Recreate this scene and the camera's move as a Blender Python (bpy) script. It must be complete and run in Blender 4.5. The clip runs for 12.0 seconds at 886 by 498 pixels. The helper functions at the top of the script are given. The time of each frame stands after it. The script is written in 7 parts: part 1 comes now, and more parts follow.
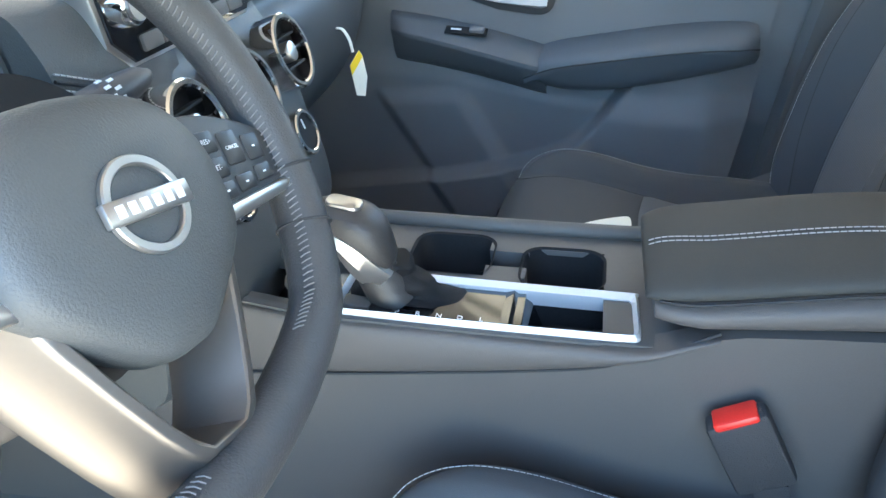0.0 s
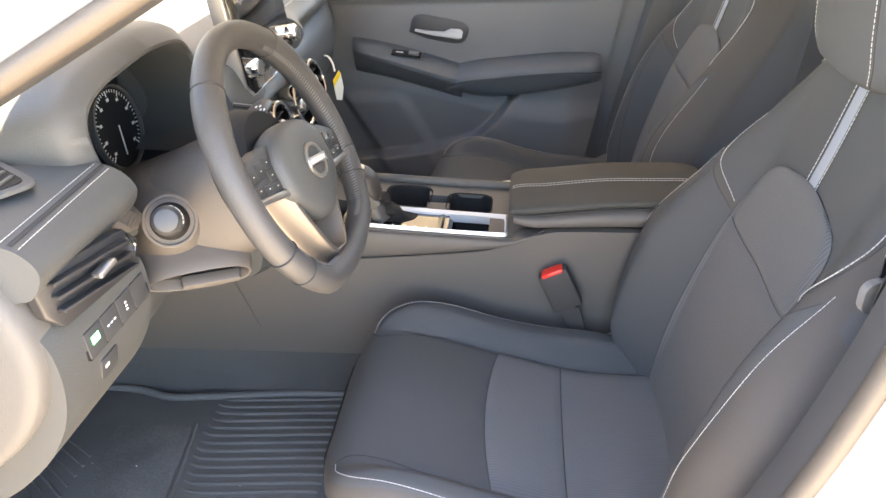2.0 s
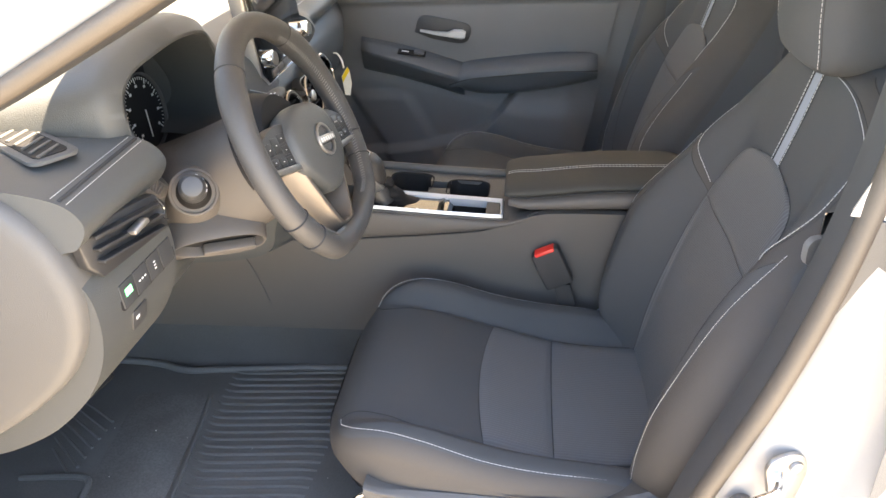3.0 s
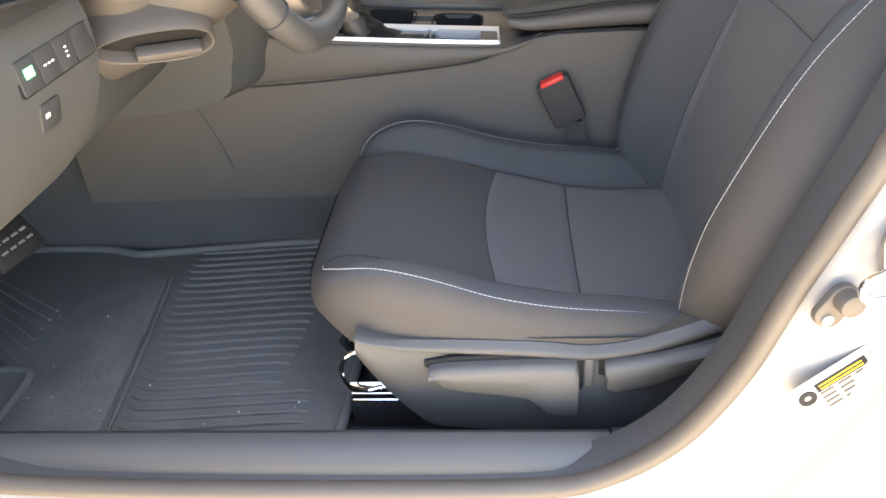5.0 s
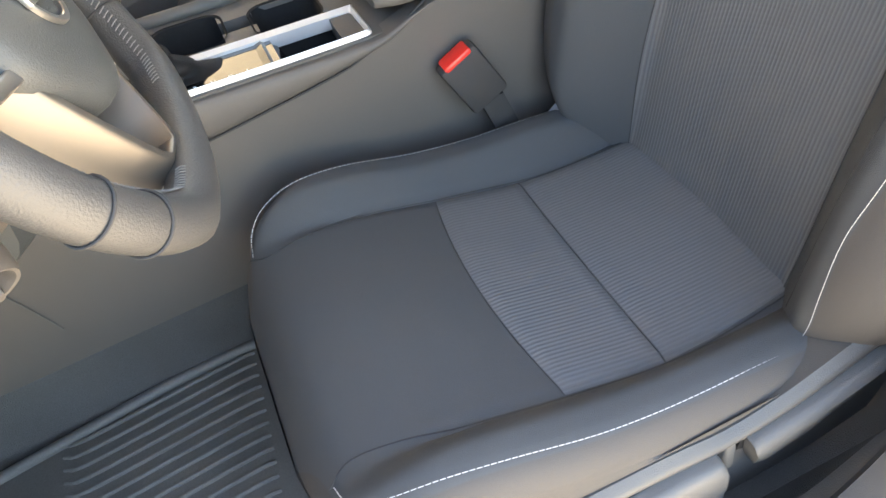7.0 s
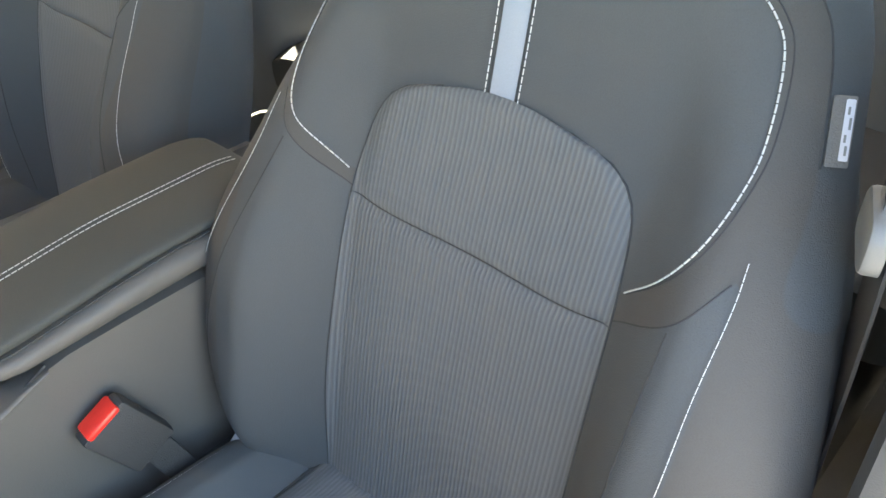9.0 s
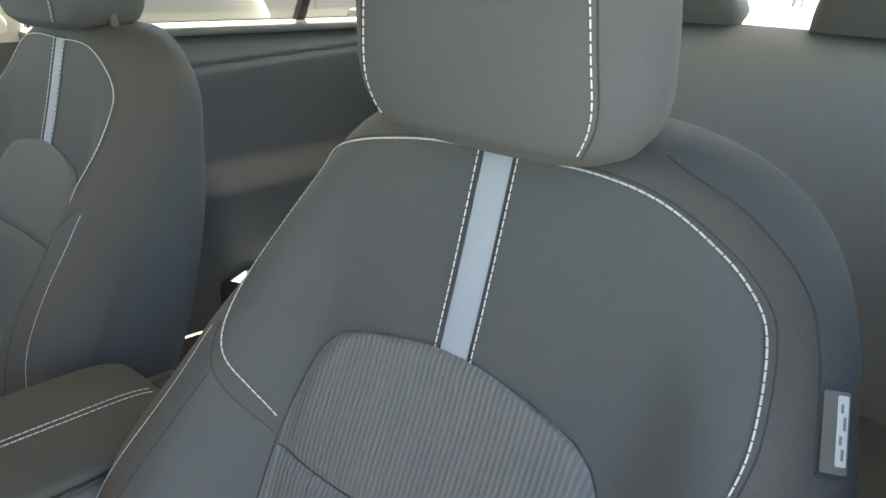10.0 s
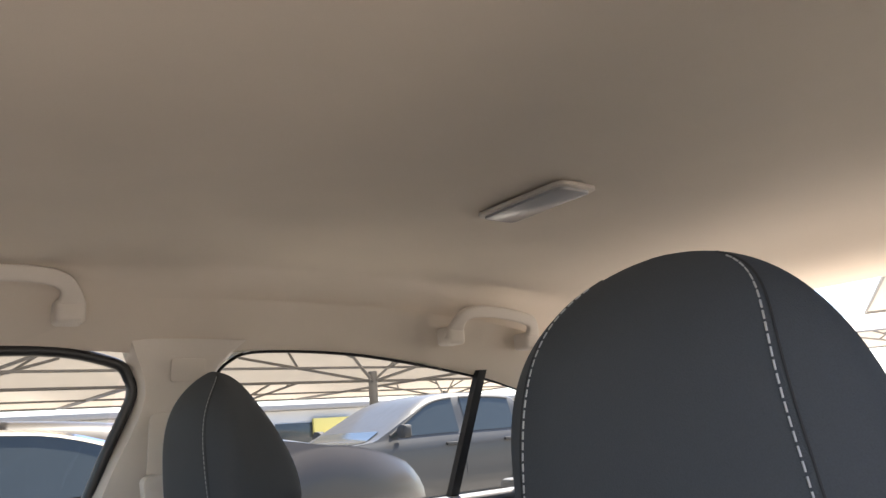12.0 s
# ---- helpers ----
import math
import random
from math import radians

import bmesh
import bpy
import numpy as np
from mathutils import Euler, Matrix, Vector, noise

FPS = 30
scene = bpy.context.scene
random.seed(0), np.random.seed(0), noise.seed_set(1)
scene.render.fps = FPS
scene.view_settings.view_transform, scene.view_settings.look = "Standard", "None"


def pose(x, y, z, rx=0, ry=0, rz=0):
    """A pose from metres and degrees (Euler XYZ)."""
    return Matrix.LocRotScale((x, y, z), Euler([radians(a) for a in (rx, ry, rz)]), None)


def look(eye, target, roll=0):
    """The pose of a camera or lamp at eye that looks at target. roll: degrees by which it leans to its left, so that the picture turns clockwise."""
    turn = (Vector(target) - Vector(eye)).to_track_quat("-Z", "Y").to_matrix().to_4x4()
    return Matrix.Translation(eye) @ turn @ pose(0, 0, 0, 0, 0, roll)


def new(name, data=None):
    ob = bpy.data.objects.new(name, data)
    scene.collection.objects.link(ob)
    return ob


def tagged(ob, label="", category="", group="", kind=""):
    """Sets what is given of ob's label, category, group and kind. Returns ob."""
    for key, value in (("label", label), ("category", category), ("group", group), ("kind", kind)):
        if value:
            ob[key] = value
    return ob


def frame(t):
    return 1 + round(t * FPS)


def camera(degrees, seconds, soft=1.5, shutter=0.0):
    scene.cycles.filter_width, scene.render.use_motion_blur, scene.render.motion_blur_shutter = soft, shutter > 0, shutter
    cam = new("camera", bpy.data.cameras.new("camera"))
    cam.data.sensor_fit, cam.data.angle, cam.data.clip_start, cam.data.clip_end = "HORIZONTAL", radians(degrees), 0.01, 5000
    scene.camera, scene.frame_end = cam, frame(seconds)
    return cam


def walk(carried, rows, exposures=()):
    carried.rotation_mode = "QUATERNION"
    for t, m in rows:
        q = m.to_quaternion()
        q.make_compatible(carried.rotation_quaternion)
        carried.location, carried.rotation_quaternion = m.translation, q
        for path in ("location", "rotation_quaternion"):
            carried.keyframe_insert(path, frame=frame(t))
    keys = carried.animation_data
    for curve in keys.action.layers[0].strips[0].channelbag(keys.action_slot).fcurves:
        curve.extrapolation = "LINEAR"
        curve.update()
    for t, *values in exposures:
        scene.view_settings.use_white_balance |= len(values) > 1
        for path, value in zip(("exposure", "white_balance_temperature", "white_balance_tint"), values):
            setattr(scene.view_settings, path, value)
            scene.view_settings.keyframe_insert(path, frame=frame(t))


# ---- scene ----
cam = camera(61.2, 12.0)
PATH = [
    (0, (0.22, -0.614, 1.001), (-0.212, 1.094, 0.055), -6.1),
    (0.5, (0.249, -0.681, 1.083), (-0.088, 0.989, 0.035), -7.1),
    (1, (0.226, -0.865, 1.158), (-0.003, 0.816, 0.098), -4.5),
    (1.5, (0.241, -0.987, 1.203), (0.027, 0.701, 0.152), -3.7),
    (2, (0.275, -1.145, 1.22), (0.055, 0.572, 0.218), -3.0),
    (2.5, (0.295, -1.239, 1.232), (0.059, 0.489, 0.255), -2.8),
    (2.7, (0.303, -1.251, 1.234), (0.057, 0.48, 0.262), -2.8),
    (4.3, (0.256, -1.14, 1.035), (0.061, 0.534, -0.042), -4.5),
    (4.5, (0.262, -1.149, 1.013), (0.056, 0.525, -0.062), -4.8),
    (5, (0.253, -1.168, 0.997), (0.071, 0.489, -0.108), -4.9),
    (5.5, (0.218, -1.167, 1.009), (0.066, 0.469, -0.132), -6.3),
    (6, (0.168, -1.113, 1.025), (0.113, 0.464, -0.205), -9.5),
    (6.5, (0.135, -0.924, 1.036), (0.194, 0.539, -0.326), -15.2),
    (6.7, (0.115, -0.862, 1.028), (0.249, 0.562, -0.37), -16.4),
    (8.3, (0.17, -0.696, 1.06), (0.943, 0.429, -0.402), -12.7),
    (8.5, (0.206, -0.684, 1.071), (1.038, 0.432, -0.365), -10.9),
    (9, (0.243, -0.652, 1.079), (1.327, 0.485, -0.158), -4.4),
    (9.5, (0.268, -0.629, 1.07), (1.546, 0.557, 0.09), -0.0),
    (10, (0.285, -0.615, 1.067), (1.683, 0.625, 0.354), 2.3),
    (10.5, (0.29, -0.605, 1.066), (1.752, 0.684, 0.616), 4.0),
    (11, (0.296, -0.605, 1.067), (1.77, 0.731, 0.854), 2.7),
    (11.5, (0.303, -0.599, 1.06), (1.696, 0.835, 1.124), -0.3),
    (12, (0.317, -0.574, 1.082), (1.512, 0.961, 1.545), -4.2),
]
walk(cam, [(t, look(eye, target, roll)) for t, eye, target, roll in PATH],
     [(0.0, 4.5, 5700, 0), (0.6, 4.8, 7300, 13), (1.0, 5.0, 8100, 20), (1.5, 4.75, 8000, 17), (2.0, 4.45, 7800, 14), (2.5, 3.98, 7700, 13), (4.4, 4.15, 8000, 12), (5.2, 4.05, 7900, 11), (6.5, 4.38, 7700, 8), (8.5, 4.55, 7900, 6),
      (9.0, 4.65, 7200, 2), (9.3, 4.5, 7300, 2), (9.8, 4.45, 7000, 0), (10.1, 3.9, 7100, 0), (10.45, 2.98, 7200, 2), (11.0, 2.7, 6900, 5), (12.0, 2.4, 6150, 14)])

# ---- world, sun and exposure ----
world = bpy.data.worlds.new("sky")
scene.world = world
world.use_nodes = True
wn = world.node_tree
sky = wn.nodes.new("ShaderNodeTexSky")
sky.sky_type, sky.sun_disc = "NISHITA", False
SUN_EL, SUN_AZ = 66.0, 20.0
sky.sun_elevation, sky.sun_rotation = radians(SUN_EL), radians(90.0 - SUN_AZ)
wn.nodes["Background"].inputs[1].default_value = 0.105
wn.links.new(sky.outputs[0], wn.nodes["Background"].inputs[0])
sun_dir = Vector((math.cos(radians(SUN_AZ)) * math.cos(radians(SUN_EL)), math.sin(radians(SUN_AZ)) * math.cos(radians(SUN_EL)), math.sin(radians(SUN_EL))))
sun_data = bpy.data.lights.new("sun", "SUN")
sun_data.energy, sun_data.angle, sun_data.color = 5.0, radians(0.5), (1.0, 0.89, 0.74)
sun = new("sun", sun_data)
sun.matrix_world = look(sun_dir * 30, (0, 0, 0))


# ---- materials ----
def material(name, colour, rough=0.6, metal=0.0, vary=0.15, scale=60.0, bump=0.1, fine=400.0, coat=0.0, spec=0.5, sheen=0.0):
    """A surface with colour drift at two scales, grain relief and uneven gloss."""
    m = bpy.data.materials.new(name)
    m.use_nodes = True
    n, l = m.node_tree.nodes, m.node_tree.links
    b = n["Principled BSDF"]
    b.inputs["Metallic"].default_value = metal
    b.inputs["Coat Weight"].default_value = coat
    b.inputs["Coat Roughness"].default_value = 0.08
    b.inputs["Specular IOR Level"].default_value = spec
    b.inputs["Sheen Weight"].default_value = sheen
    tex = n.new("ShaderNodeTexCoord")
    big, small = n.new("ShaderNodeTexNoise"), n.new("ShaderNodeTexNoise")
    big.inputs["Scale"].default_value, small.inputs["Scale"].default_value = scale * 0.12, fine
    big.inputs["Detail"].default_value, small.inputs["Detail"].default_value = 5, 3
    l.new(tex.outputs["Object"], big.inputs["Vector"])
    l.new(tex.outputs["Object"], small.inputs["Vector"])
    ramp = n.new("ShaderNodeMapRange")
    ramp.inputs["To Min"].default_value, ramp.inputs["To Max"].default_value = 1 - vary, 1 + vary
    l.new(big.outputs["Fac"], ramp.inputs["Value"])
    ramp2 = n.new("ShaderNodeMapRange")
    ramp2.inputs["To Min"].default_value, ramp2.inputs["To Max"].default_value = 1 - vary, 1 + vary
    l.new(small.outputs["Fac"], ramp2.inputs["Value"])
    mul = n.new("ShaderNodeMath")
    mul.operation = "MULTIPLY"
    l.new(ramp.outputs[0], mul.inputs[0])
    l.new(ramp2.outputs[0], mul.inputs[1])
    mix = n.new("ShaderNodeVectorMath")
    mix.operation = "SCALE"
    mix.inputs[0].default_value = colour
    l.new(mul.outputs[0], mix.inputs["Scale"])
    l.new(mix.outputs[0], b.inputs["Base Color"])
    rr = n.new("ShaderNodeMapRange")
    rr.inputs["To Min"].default_value, rr.inputs["To Max"].default_value = max(0.02, rough * 0.85), min(1.0, rough * 1.15)
    l.new(big.outputs["Fac"], rr.inputs["Value"])
    l.new(rr.outputs[0], b.inputs["Roughness"])
    if bump:
        bp = n.new("ShaderNodeBump")
        bp.inputs["Strength"].default_value, bp.inputs["Distance"].default_value = bump, 0.001
        l.new(small.outputs["Fac"], bp.inputs["Height"])
        l.new(bp.outputs[0], b.inputs["Normal"])
    return m


def ribbed(name, colour, stripe, axis, pitch, rough=0.9):
    """Cloth woven with fine raised ribs that run across the given axis."""
    m = material(name, colour, rough, vary=0.12, fine=900, bump=0.3)
    n, l = m.node_tree.nodes, m.node_tree.links
    b = n["Principled BSDF"]
    tex = n.new("ShaderNodeTexCoord")
    sep = n.new("ShaderNodeSeparateXYZ")
    l.new(tex.outputs["Object"], sep.inputs[0])
    wave = n.new("ShaderNodeMath")
    wave.operation = "MULTIPLY"
    wave.inputs[1].default_value = 2 * math.pi / pitch
    l.new(sep.outputs[axis], wave.inputs[0])
    sine = n.new("ShaderNodeMath")
    sine.operation = "SINE"
    l.new(wave.outputs[0], sine.inputs[0])
    mr = n.new("ShaderNodeMapRange")
    mr.inputs["From Min"].default_value, mr.inputs["From Max"].default_value = -0.6, 0.9
    l.new(sine.outputs[0], mr.inputs["Value"])
    old = b.inputs["Base Color"].links[0].from_socket
    mix = n.new("ShaderNodeMix")
    mix.data_type = "RGBA"
    l.new(mr.outputs[0], mix.inputs[0])
    l.new(old, mix.inputs[6])
    mix.inputs[7].default_value = (*stripe, 1)
    l.new(mix.outputs[2], b.inputs["Base Color"])
    bp = n.new("ShaderNodeBump")
    bp.inputs["Strength"].default_value, bp.inputs["Distance"].default_value = 0.25, 0.001
    l.new(sine.outputs[0], bp.inputs["Height"])
    l.new(bp.outputs[0], b.inputs["Normal"])
    return m


def glass(name, tint=(1, 1, 1), rough=0.0):
    m = bpy.data.materials.new(name)
    m.use_nodes = True
    n, l = m.node_tree.nodes, m.node_tree.links
    n.remove(n["Principled BSDF"])
    tr, gl, mix, fr = n.new("ShaderNodeBsdfTransparent"), n.new("ShaderNodeBsdfGlossy"), n.new("ShaderNodeMixShader"), n.new("ShaderNodeLayerWeight")
    tr.inputs[0].default_value = (*tint, 1)
    gl.inputs["Roughness"].default_value = rough + 0.02
    fr.inputs[0].default_value = 0.5
    power = n.new("ShaderNodeMath")
    power.operation = "POWER"
    power.inputs[1].default_value = 4.0
    l.new(fr.outputs["Facing"], power.inputs[0])
    gloss = n.new("ShaderNodeMath")
    gloss.operation = "MULTIPLY_ADD"
    gloss.inputs[1].default_value, gloss.inputs[2].default_value = 0.5, 0.04
    l.new(power.outputs[0], gloss.inputs[0])
    l.new(gloss.outputs[0], mix.inputs[0])
    l.new(tr.outputs[0], mix.inputs[1])
    l.new(gl.outputs[0], mix.inputs[2])
    l.new(mix.outputs[0], n["Material Output"].inputs[0])
    return m


def glow(name, colour, strength):
    m = bpy.data.materials.new(name)
    m.use_nodes = True
    b = m.node_tree.nodes["Principled BSDF"]
    b.inputs["Base Color"].default_value = (*colour, 1)
    b.inputs["Emission Color"].default_value = (*colour, 1)
    b.inputs["Emission Strength"].default_value = strength
    return m


# rear bench cloth; its colour is lightened to stand in for glare haze
M_CLOTH = material("haze_lifted_charcoal", (0.128, 0.140, 0.150), 0.92, vary=0.14, fine=1400, bump=0.5)
M_CLOTH_DARK = material("black_cloth", (0.051, 0.056, 0.062), 0.92, vary=0.14, fine=1400, bump=0.5)
M_RIB_BACK = ribbed("ribbed_cloth_back", (0.080, 0.082, 0.086), (0.108, 0.111, 0.115), 1, 0.0042)
M_RIB_SEAT = ribbed("ribbed_cloth_seat", (0.092, 0.095, 0.100), (0.104, 0.107, 0.113), 1, 0.0042)
M_STRIP = material("pale_grey_strip", (0.225, 0.245, 0.285), 0.7, vary=0.08, fine=900, bump=0.2)
M_THREAD = material("white_thread", (0.44, 0.44, 0.43), 0.8, vary=0.1, fine=2000, bump=0.2)
M_THREAD_GREY = material("grey_thread", (0.17, 0.165, 0.16), 0.8, vary=0.1, fine=2000, bump=0.2)
M_SEAM = material("dark_seam", (0.030, 0.030, 0.031), 0.9, vary=0.1)
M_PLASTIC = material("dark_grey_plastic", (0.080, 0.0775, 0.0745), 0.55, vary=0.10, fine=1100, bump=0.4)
M_BASE = material("seat_base_plastic", (0.060, 0.059, 0.058), 0.5, vary=0.10, fine=1100, bump=0.4)
# lighter than the other plastics; the lift stands in for haze
M_DOOR = material("haze_lifted_door_plastic", (0.140, 0.141, 0.142), 0.55, vary=0.10, fine=1100, bump=0.4)
M_REAR = material("rear_door_plastic", (0.085, 0.092, 0.100), 0.5, vary=0.10, fine=1100, bump=0.4)
M_DASH = material("dash_soft_plastic", (0.060, 0.063, 0.063), 0.5, vary=0.10, fine=800, bump=0.4)
M_GLOSS = material("gloss_black", (0.008, 0.008, 0.009), 0.08, vary=0.1, bump=0.0, coat=0.6)
M_BLACK = material("matt_black", (0.010, 0.010, 0.011), 0.7, vary=0.15, bump=0.1, spec=0.3)
M_WELL = material("black_moulded_plastic", (0.018, 0.018, 0.019), 0.85, vary=0.15, bump=0.1, spec=0.15)
M_STALK_END = material("stalk_end_grey", (0.035, 0.036, 0.038), 0.5, vary=0.08, fine=1100, bump=0.1)
M_TONGUE = material("grey_moulded_plastic", (0.13, 0.13, 0.13), 0.5, vary=0.08, fine=1100, bump=0.1)
M_BOOT = material("black_boot_leather", (0.008, 0.008, 0.009), 0.65, vary=0.2, fine=700, bump=0.5, spec=0.2)
M_ARM = material("armrest_leatherette", (0.046, 0.047, 0.044), 0.72, vary=0.08, fine=800, bump=0.3, spec=0.25)
def sewn(name, inner, outer):
    """Two cloths that meet along a seam, told apart by the mesh's own flank value."""
    m = material(name, inner, 0.85, vary=0.12, fine=1200, bump=0.45)
    n, l = m.node_tree.nodes, m.node_tree.links
    at, edge, mix = n.new("ShaderNodeAttribute"), n.new("ShaderNodeMapRange"), n.new("ShaderNodeMix")
    at.attribute_name = "flank"
    edge.inputs["From Min"].default_value, edge.inputs["From Max"].default_value = -0.0008, 0.0008
    mix.data_type = "RGBA"
    mix.inputs[6].default_value, mix.inputs[7].default_value = (*inner, 1), (*outer, 1)
    l.new(at.outputs["Fac"], edge.inputs["Value"])
    l.new(edge.outputs[0], mix.inputs[0])
    tone = next(k for k in n if k.bl_idname == "ShaderNodeVectorMath")
    l.new(mix.outputs[2], tone.inputs[0])
    return m


M_SEWN = sewn("sewn_cloth_and_vinyl", (0.053, 0.056, 0.059), (0.055, 0.051, 0.048))
M_DUSTY = material("dusty_rubber", (0.124, 0.124, 0.119), 0.75, vary=0.42, scale=150, fine=300, bump=0.3)
M_SHELF = material("grey_felt", (0.42, 0.39, 0.35), 0.95, vary=0.12, fine=900, bump=0.4)
M_CONSOLE = material("console_plastic", (0.082, 0.074, 0.068), 0.6, vary=0.08, fine=1000, bump=0.3)
M_SWITCH = material("switch_plastic", (0.036, 0.037, 0.039), 0.5, vary=0.10, fine=1100, bump=0.2)
M_LEATHER = material("black_leather", (0.050, 0.049, 0.049), 0.50, vary=0.10, fine=700, bump=0.5)
M_SILVER = material("satin_silver", (0.40, 0.385, 0.365), 0.33, metal=0.88, vary=0.03, fine=600, bump=0.0)
M_SPOKE = material("satin_spoke_metal", (0.20, 0.178, 0.155), 0.42, metal=0.8, vary=0.03, bump=0.0)
M_SATIN = material("bright_satin_metal", (0.66, 0.66, 0.66), 0.42, metal=0.45, vary=0.03, bump=0.0)
M_CHROME = material("bright_chrome", (0.85, 0.85, 0.85), 0.08, metal=1.0, vary=0.02, bump=0.0)
M_CARPET = material("black_carpet", (0.058, 0.058, 0.057), 0.97, vary=0.5, fine=900, bump=1.0)
M_RUBBER = material("black_rubber_mat", (0.108, 0.109, 0.105), 0.55, vary=0.3, scale=90, fine=600, bump=0.15)
M_SEAL = material("door_seal_rubber", (0.080, 0.068, 0.056), 0.55, vary=0.12, fine=500, bump=0.15)
M_PAINT = material("white_body_paint", (0.25, 0.248, 0.243), 0.35, vary=0.03, bump=0.0, coat=0.2, spec=0.3)
M_LINER = material("beige_headliner", (0.655, 0.575, 0.480), 0.95, vary=0.06, fine=1500, bump=0.35)
M_PILLAR = material("beige_pillar_trim", (0.605, 0.55, 0.484), 0.6, vary=0.05, fine=900, bump=0.15)
M_LENS = material("lamp_lens", (0.42, 0.41, 0.41), 0.25, vary=0.04, bump=0.0)
M_RED = material("red_button", (0.75, 0.03, 0.02), 0.35, vary=0.08, bump=0.05)
M_TAGW = material("white_paper", (0.78, 0.77, 0.68), 0.7, vary=0.05)
M_PALE = material("pale_woven_label", (0.42, 0.42, 0.46), 0.7, vary=0.08)
M_LABEL = material("glossy_label", (0.27, 0.27, 0.268), 0.35, vary=0.03, bump=0.0)
M_TAGY = material("yellow_print", (0.85, 0.60, 0.02), 0.6, vary=0.05)
M_SILL = material("sill_plastic", (0.050, 0.051, 0.052), 0.5, vary=0.12, fine=700, bump=0.3)
M_VENT = material("vent_plastic", (0.022, 0.022, 0.023), 0.38, vary=0.1, bump=0.1)
M_KNOB = material("knob_leather", (0.034, 0.031, 0.029), 0.48, vary=0.12, fine=700, bump=0.3)
M_WEB = material("black_webbing", (0.0364, 0.0338, 0.0325), 0.75, vary=0.15, fine=900, bump=0.6)
M_WEB_GREY = material("grey_webbing", (0.10, 0.095, 0.09), 0.75, vary=0.12, fine=900, bump=0.6)
M_GLASS = glass("clear_glass", (0.92, 0.95, 0.93))
M_PRINT = material("white_print", (0.75, 0.75, 0.74), 0.5, vary=0.04, bump=0.0)
M_GREEN = glow("green_lamp", (0.08, 0.75, 0.22), 0.6)


# ---- shaping helpers ----
def finish(bm, name, mat, angle=40.0):
    bmesh.ops.recalc_face_normals(bm, faces=bm.faces)
    me = bpy.data.meshes.new(name)
    bm.to_mesh(me)
    bm.free()
    me.materials.append(mat)
    for p in me.polygons:
        p.use_smooth = True
    me.set_sharp_from_angle(angle=radians(angle))
    return me


def thing(name, label, category, at=(0, 0, 0), group="", kind=""):
    ob = new(name)
    ob.location = at
    ob.empty_display_size = 0.05
    return tagged(ob, label, category, group, kind)


def world_of(ob):
    p = Vector(ob.location)
    while ob.parent:
        ob = ob.parent
        p += ob.location
    return p


def part(name, bm, mat, parent, label="", angle=40.0):
    """One mesh under a thing or a part; bm is in the place's own metres."""
    bmesh.ops.translate(bm, verts=bm.verts, vec=-world_of(parent))
    ob = new(name, finish(bm, name, mat, angle))
    ob.parent = parent
    if label:
        ob["label"] = label
    if name in ("stitching", "seam", "marks", "symbols", "ribbing"):
        ob["kind"] = "stuff"
    return ob


def solo(name, bm, mat, label, category, group="", kind="", angle=40.0):
    """A thing that is one mesh, with its origin at its base."""
    lo = Vector([min(v.co[i] for v in bm.verts) for i in range(3)])
    hi = Vector([max(v.co[i] for v in bm.verts) for i in range(3)])
    at = Vector(((lo.x + hi.x) / 2, (lo.y + hi.y) / 2, lo.z))
    bmesh.ops.translate(bm, verts=bm.verts, vec=-at)
    ob = new(name, finish(bm, name, mat, angle))
    ob.location = at
    return tagged(ob, label, category, group, kind)


def lerp(table, t):
    """Smooth interpolation through rows of (t, value...)."""
    ks = [r[0] for r in table]
    if t <= ks[0]:
        return table[0][1] if len(table[0]) == 2 else list(table[0][1:])
    if t >= ks[-1]:
        return table[-1][1] if len(table[0]) == 2 else list(table[-1][1:])
    i = max(j for j in range(len(ks)) if ks[j] <= t)
    f = (t - ks[i]) / (ks[i + 1] - ks[i])
    out = []
    for c in range(1, len(table[0])):
        p1, p2 = table[i][c], table[i + 1][c]
        h = ks[i + 1] - ks[i]
        m1 = (p2 - table[i - 1][c]) / (ks[i + 1] - ks[i - 1]) * h if i > 0 else p2 - p1
        m2 = (table[i + 2][c] - p1) / (ks[i + 2] - ks[i]) * h if i + 2 < len(ks) else p2 - p1
        f2, f3 = f * f, f * f * f
        out.append((2 * f3 - 3 * f2 + 1) * p1 + (f3 - 2 * f2 + f) * m1 + (-2 * f3 + 3 * f2) * p2 + (f3 - f2) * m2)
    return out[0] if len(out) == 1 else out


def step(a, b, x):
    t = min(1.0, max(0.0, (x - a) / (b - a)))
    return t * t * (3 - 2 * t)


def loft(rings, closed=True, caps=True, bm=None):
    """Skin through rings of points, each with the same count."""
    bm = bm or bmesh.new()
    vs = [[bm.verts.new(p) for p in r] for r in rings]
    n = len(rings[0])
    for a, b in zip(vs, vs[1:]):
        for i in range(n if closed else n - 1):
            j = (i + 1) % n
            bm.faces.new((a[i], a[j], b[j], b[i]))
    if caps and closed:
        bm.faces.new(vs[0])
        bm.faces.new(list(reversed(vs[-1])))
    return bm


def sheet(fn, us, vs, bm=None):
    return loft([[fn(u, v) for u in us] for v in vs], closed=False, caps=False, bm=bm)


def span(a, b, n):
    return [a + (b - a) * i / (n - 1) for i in range(n)]


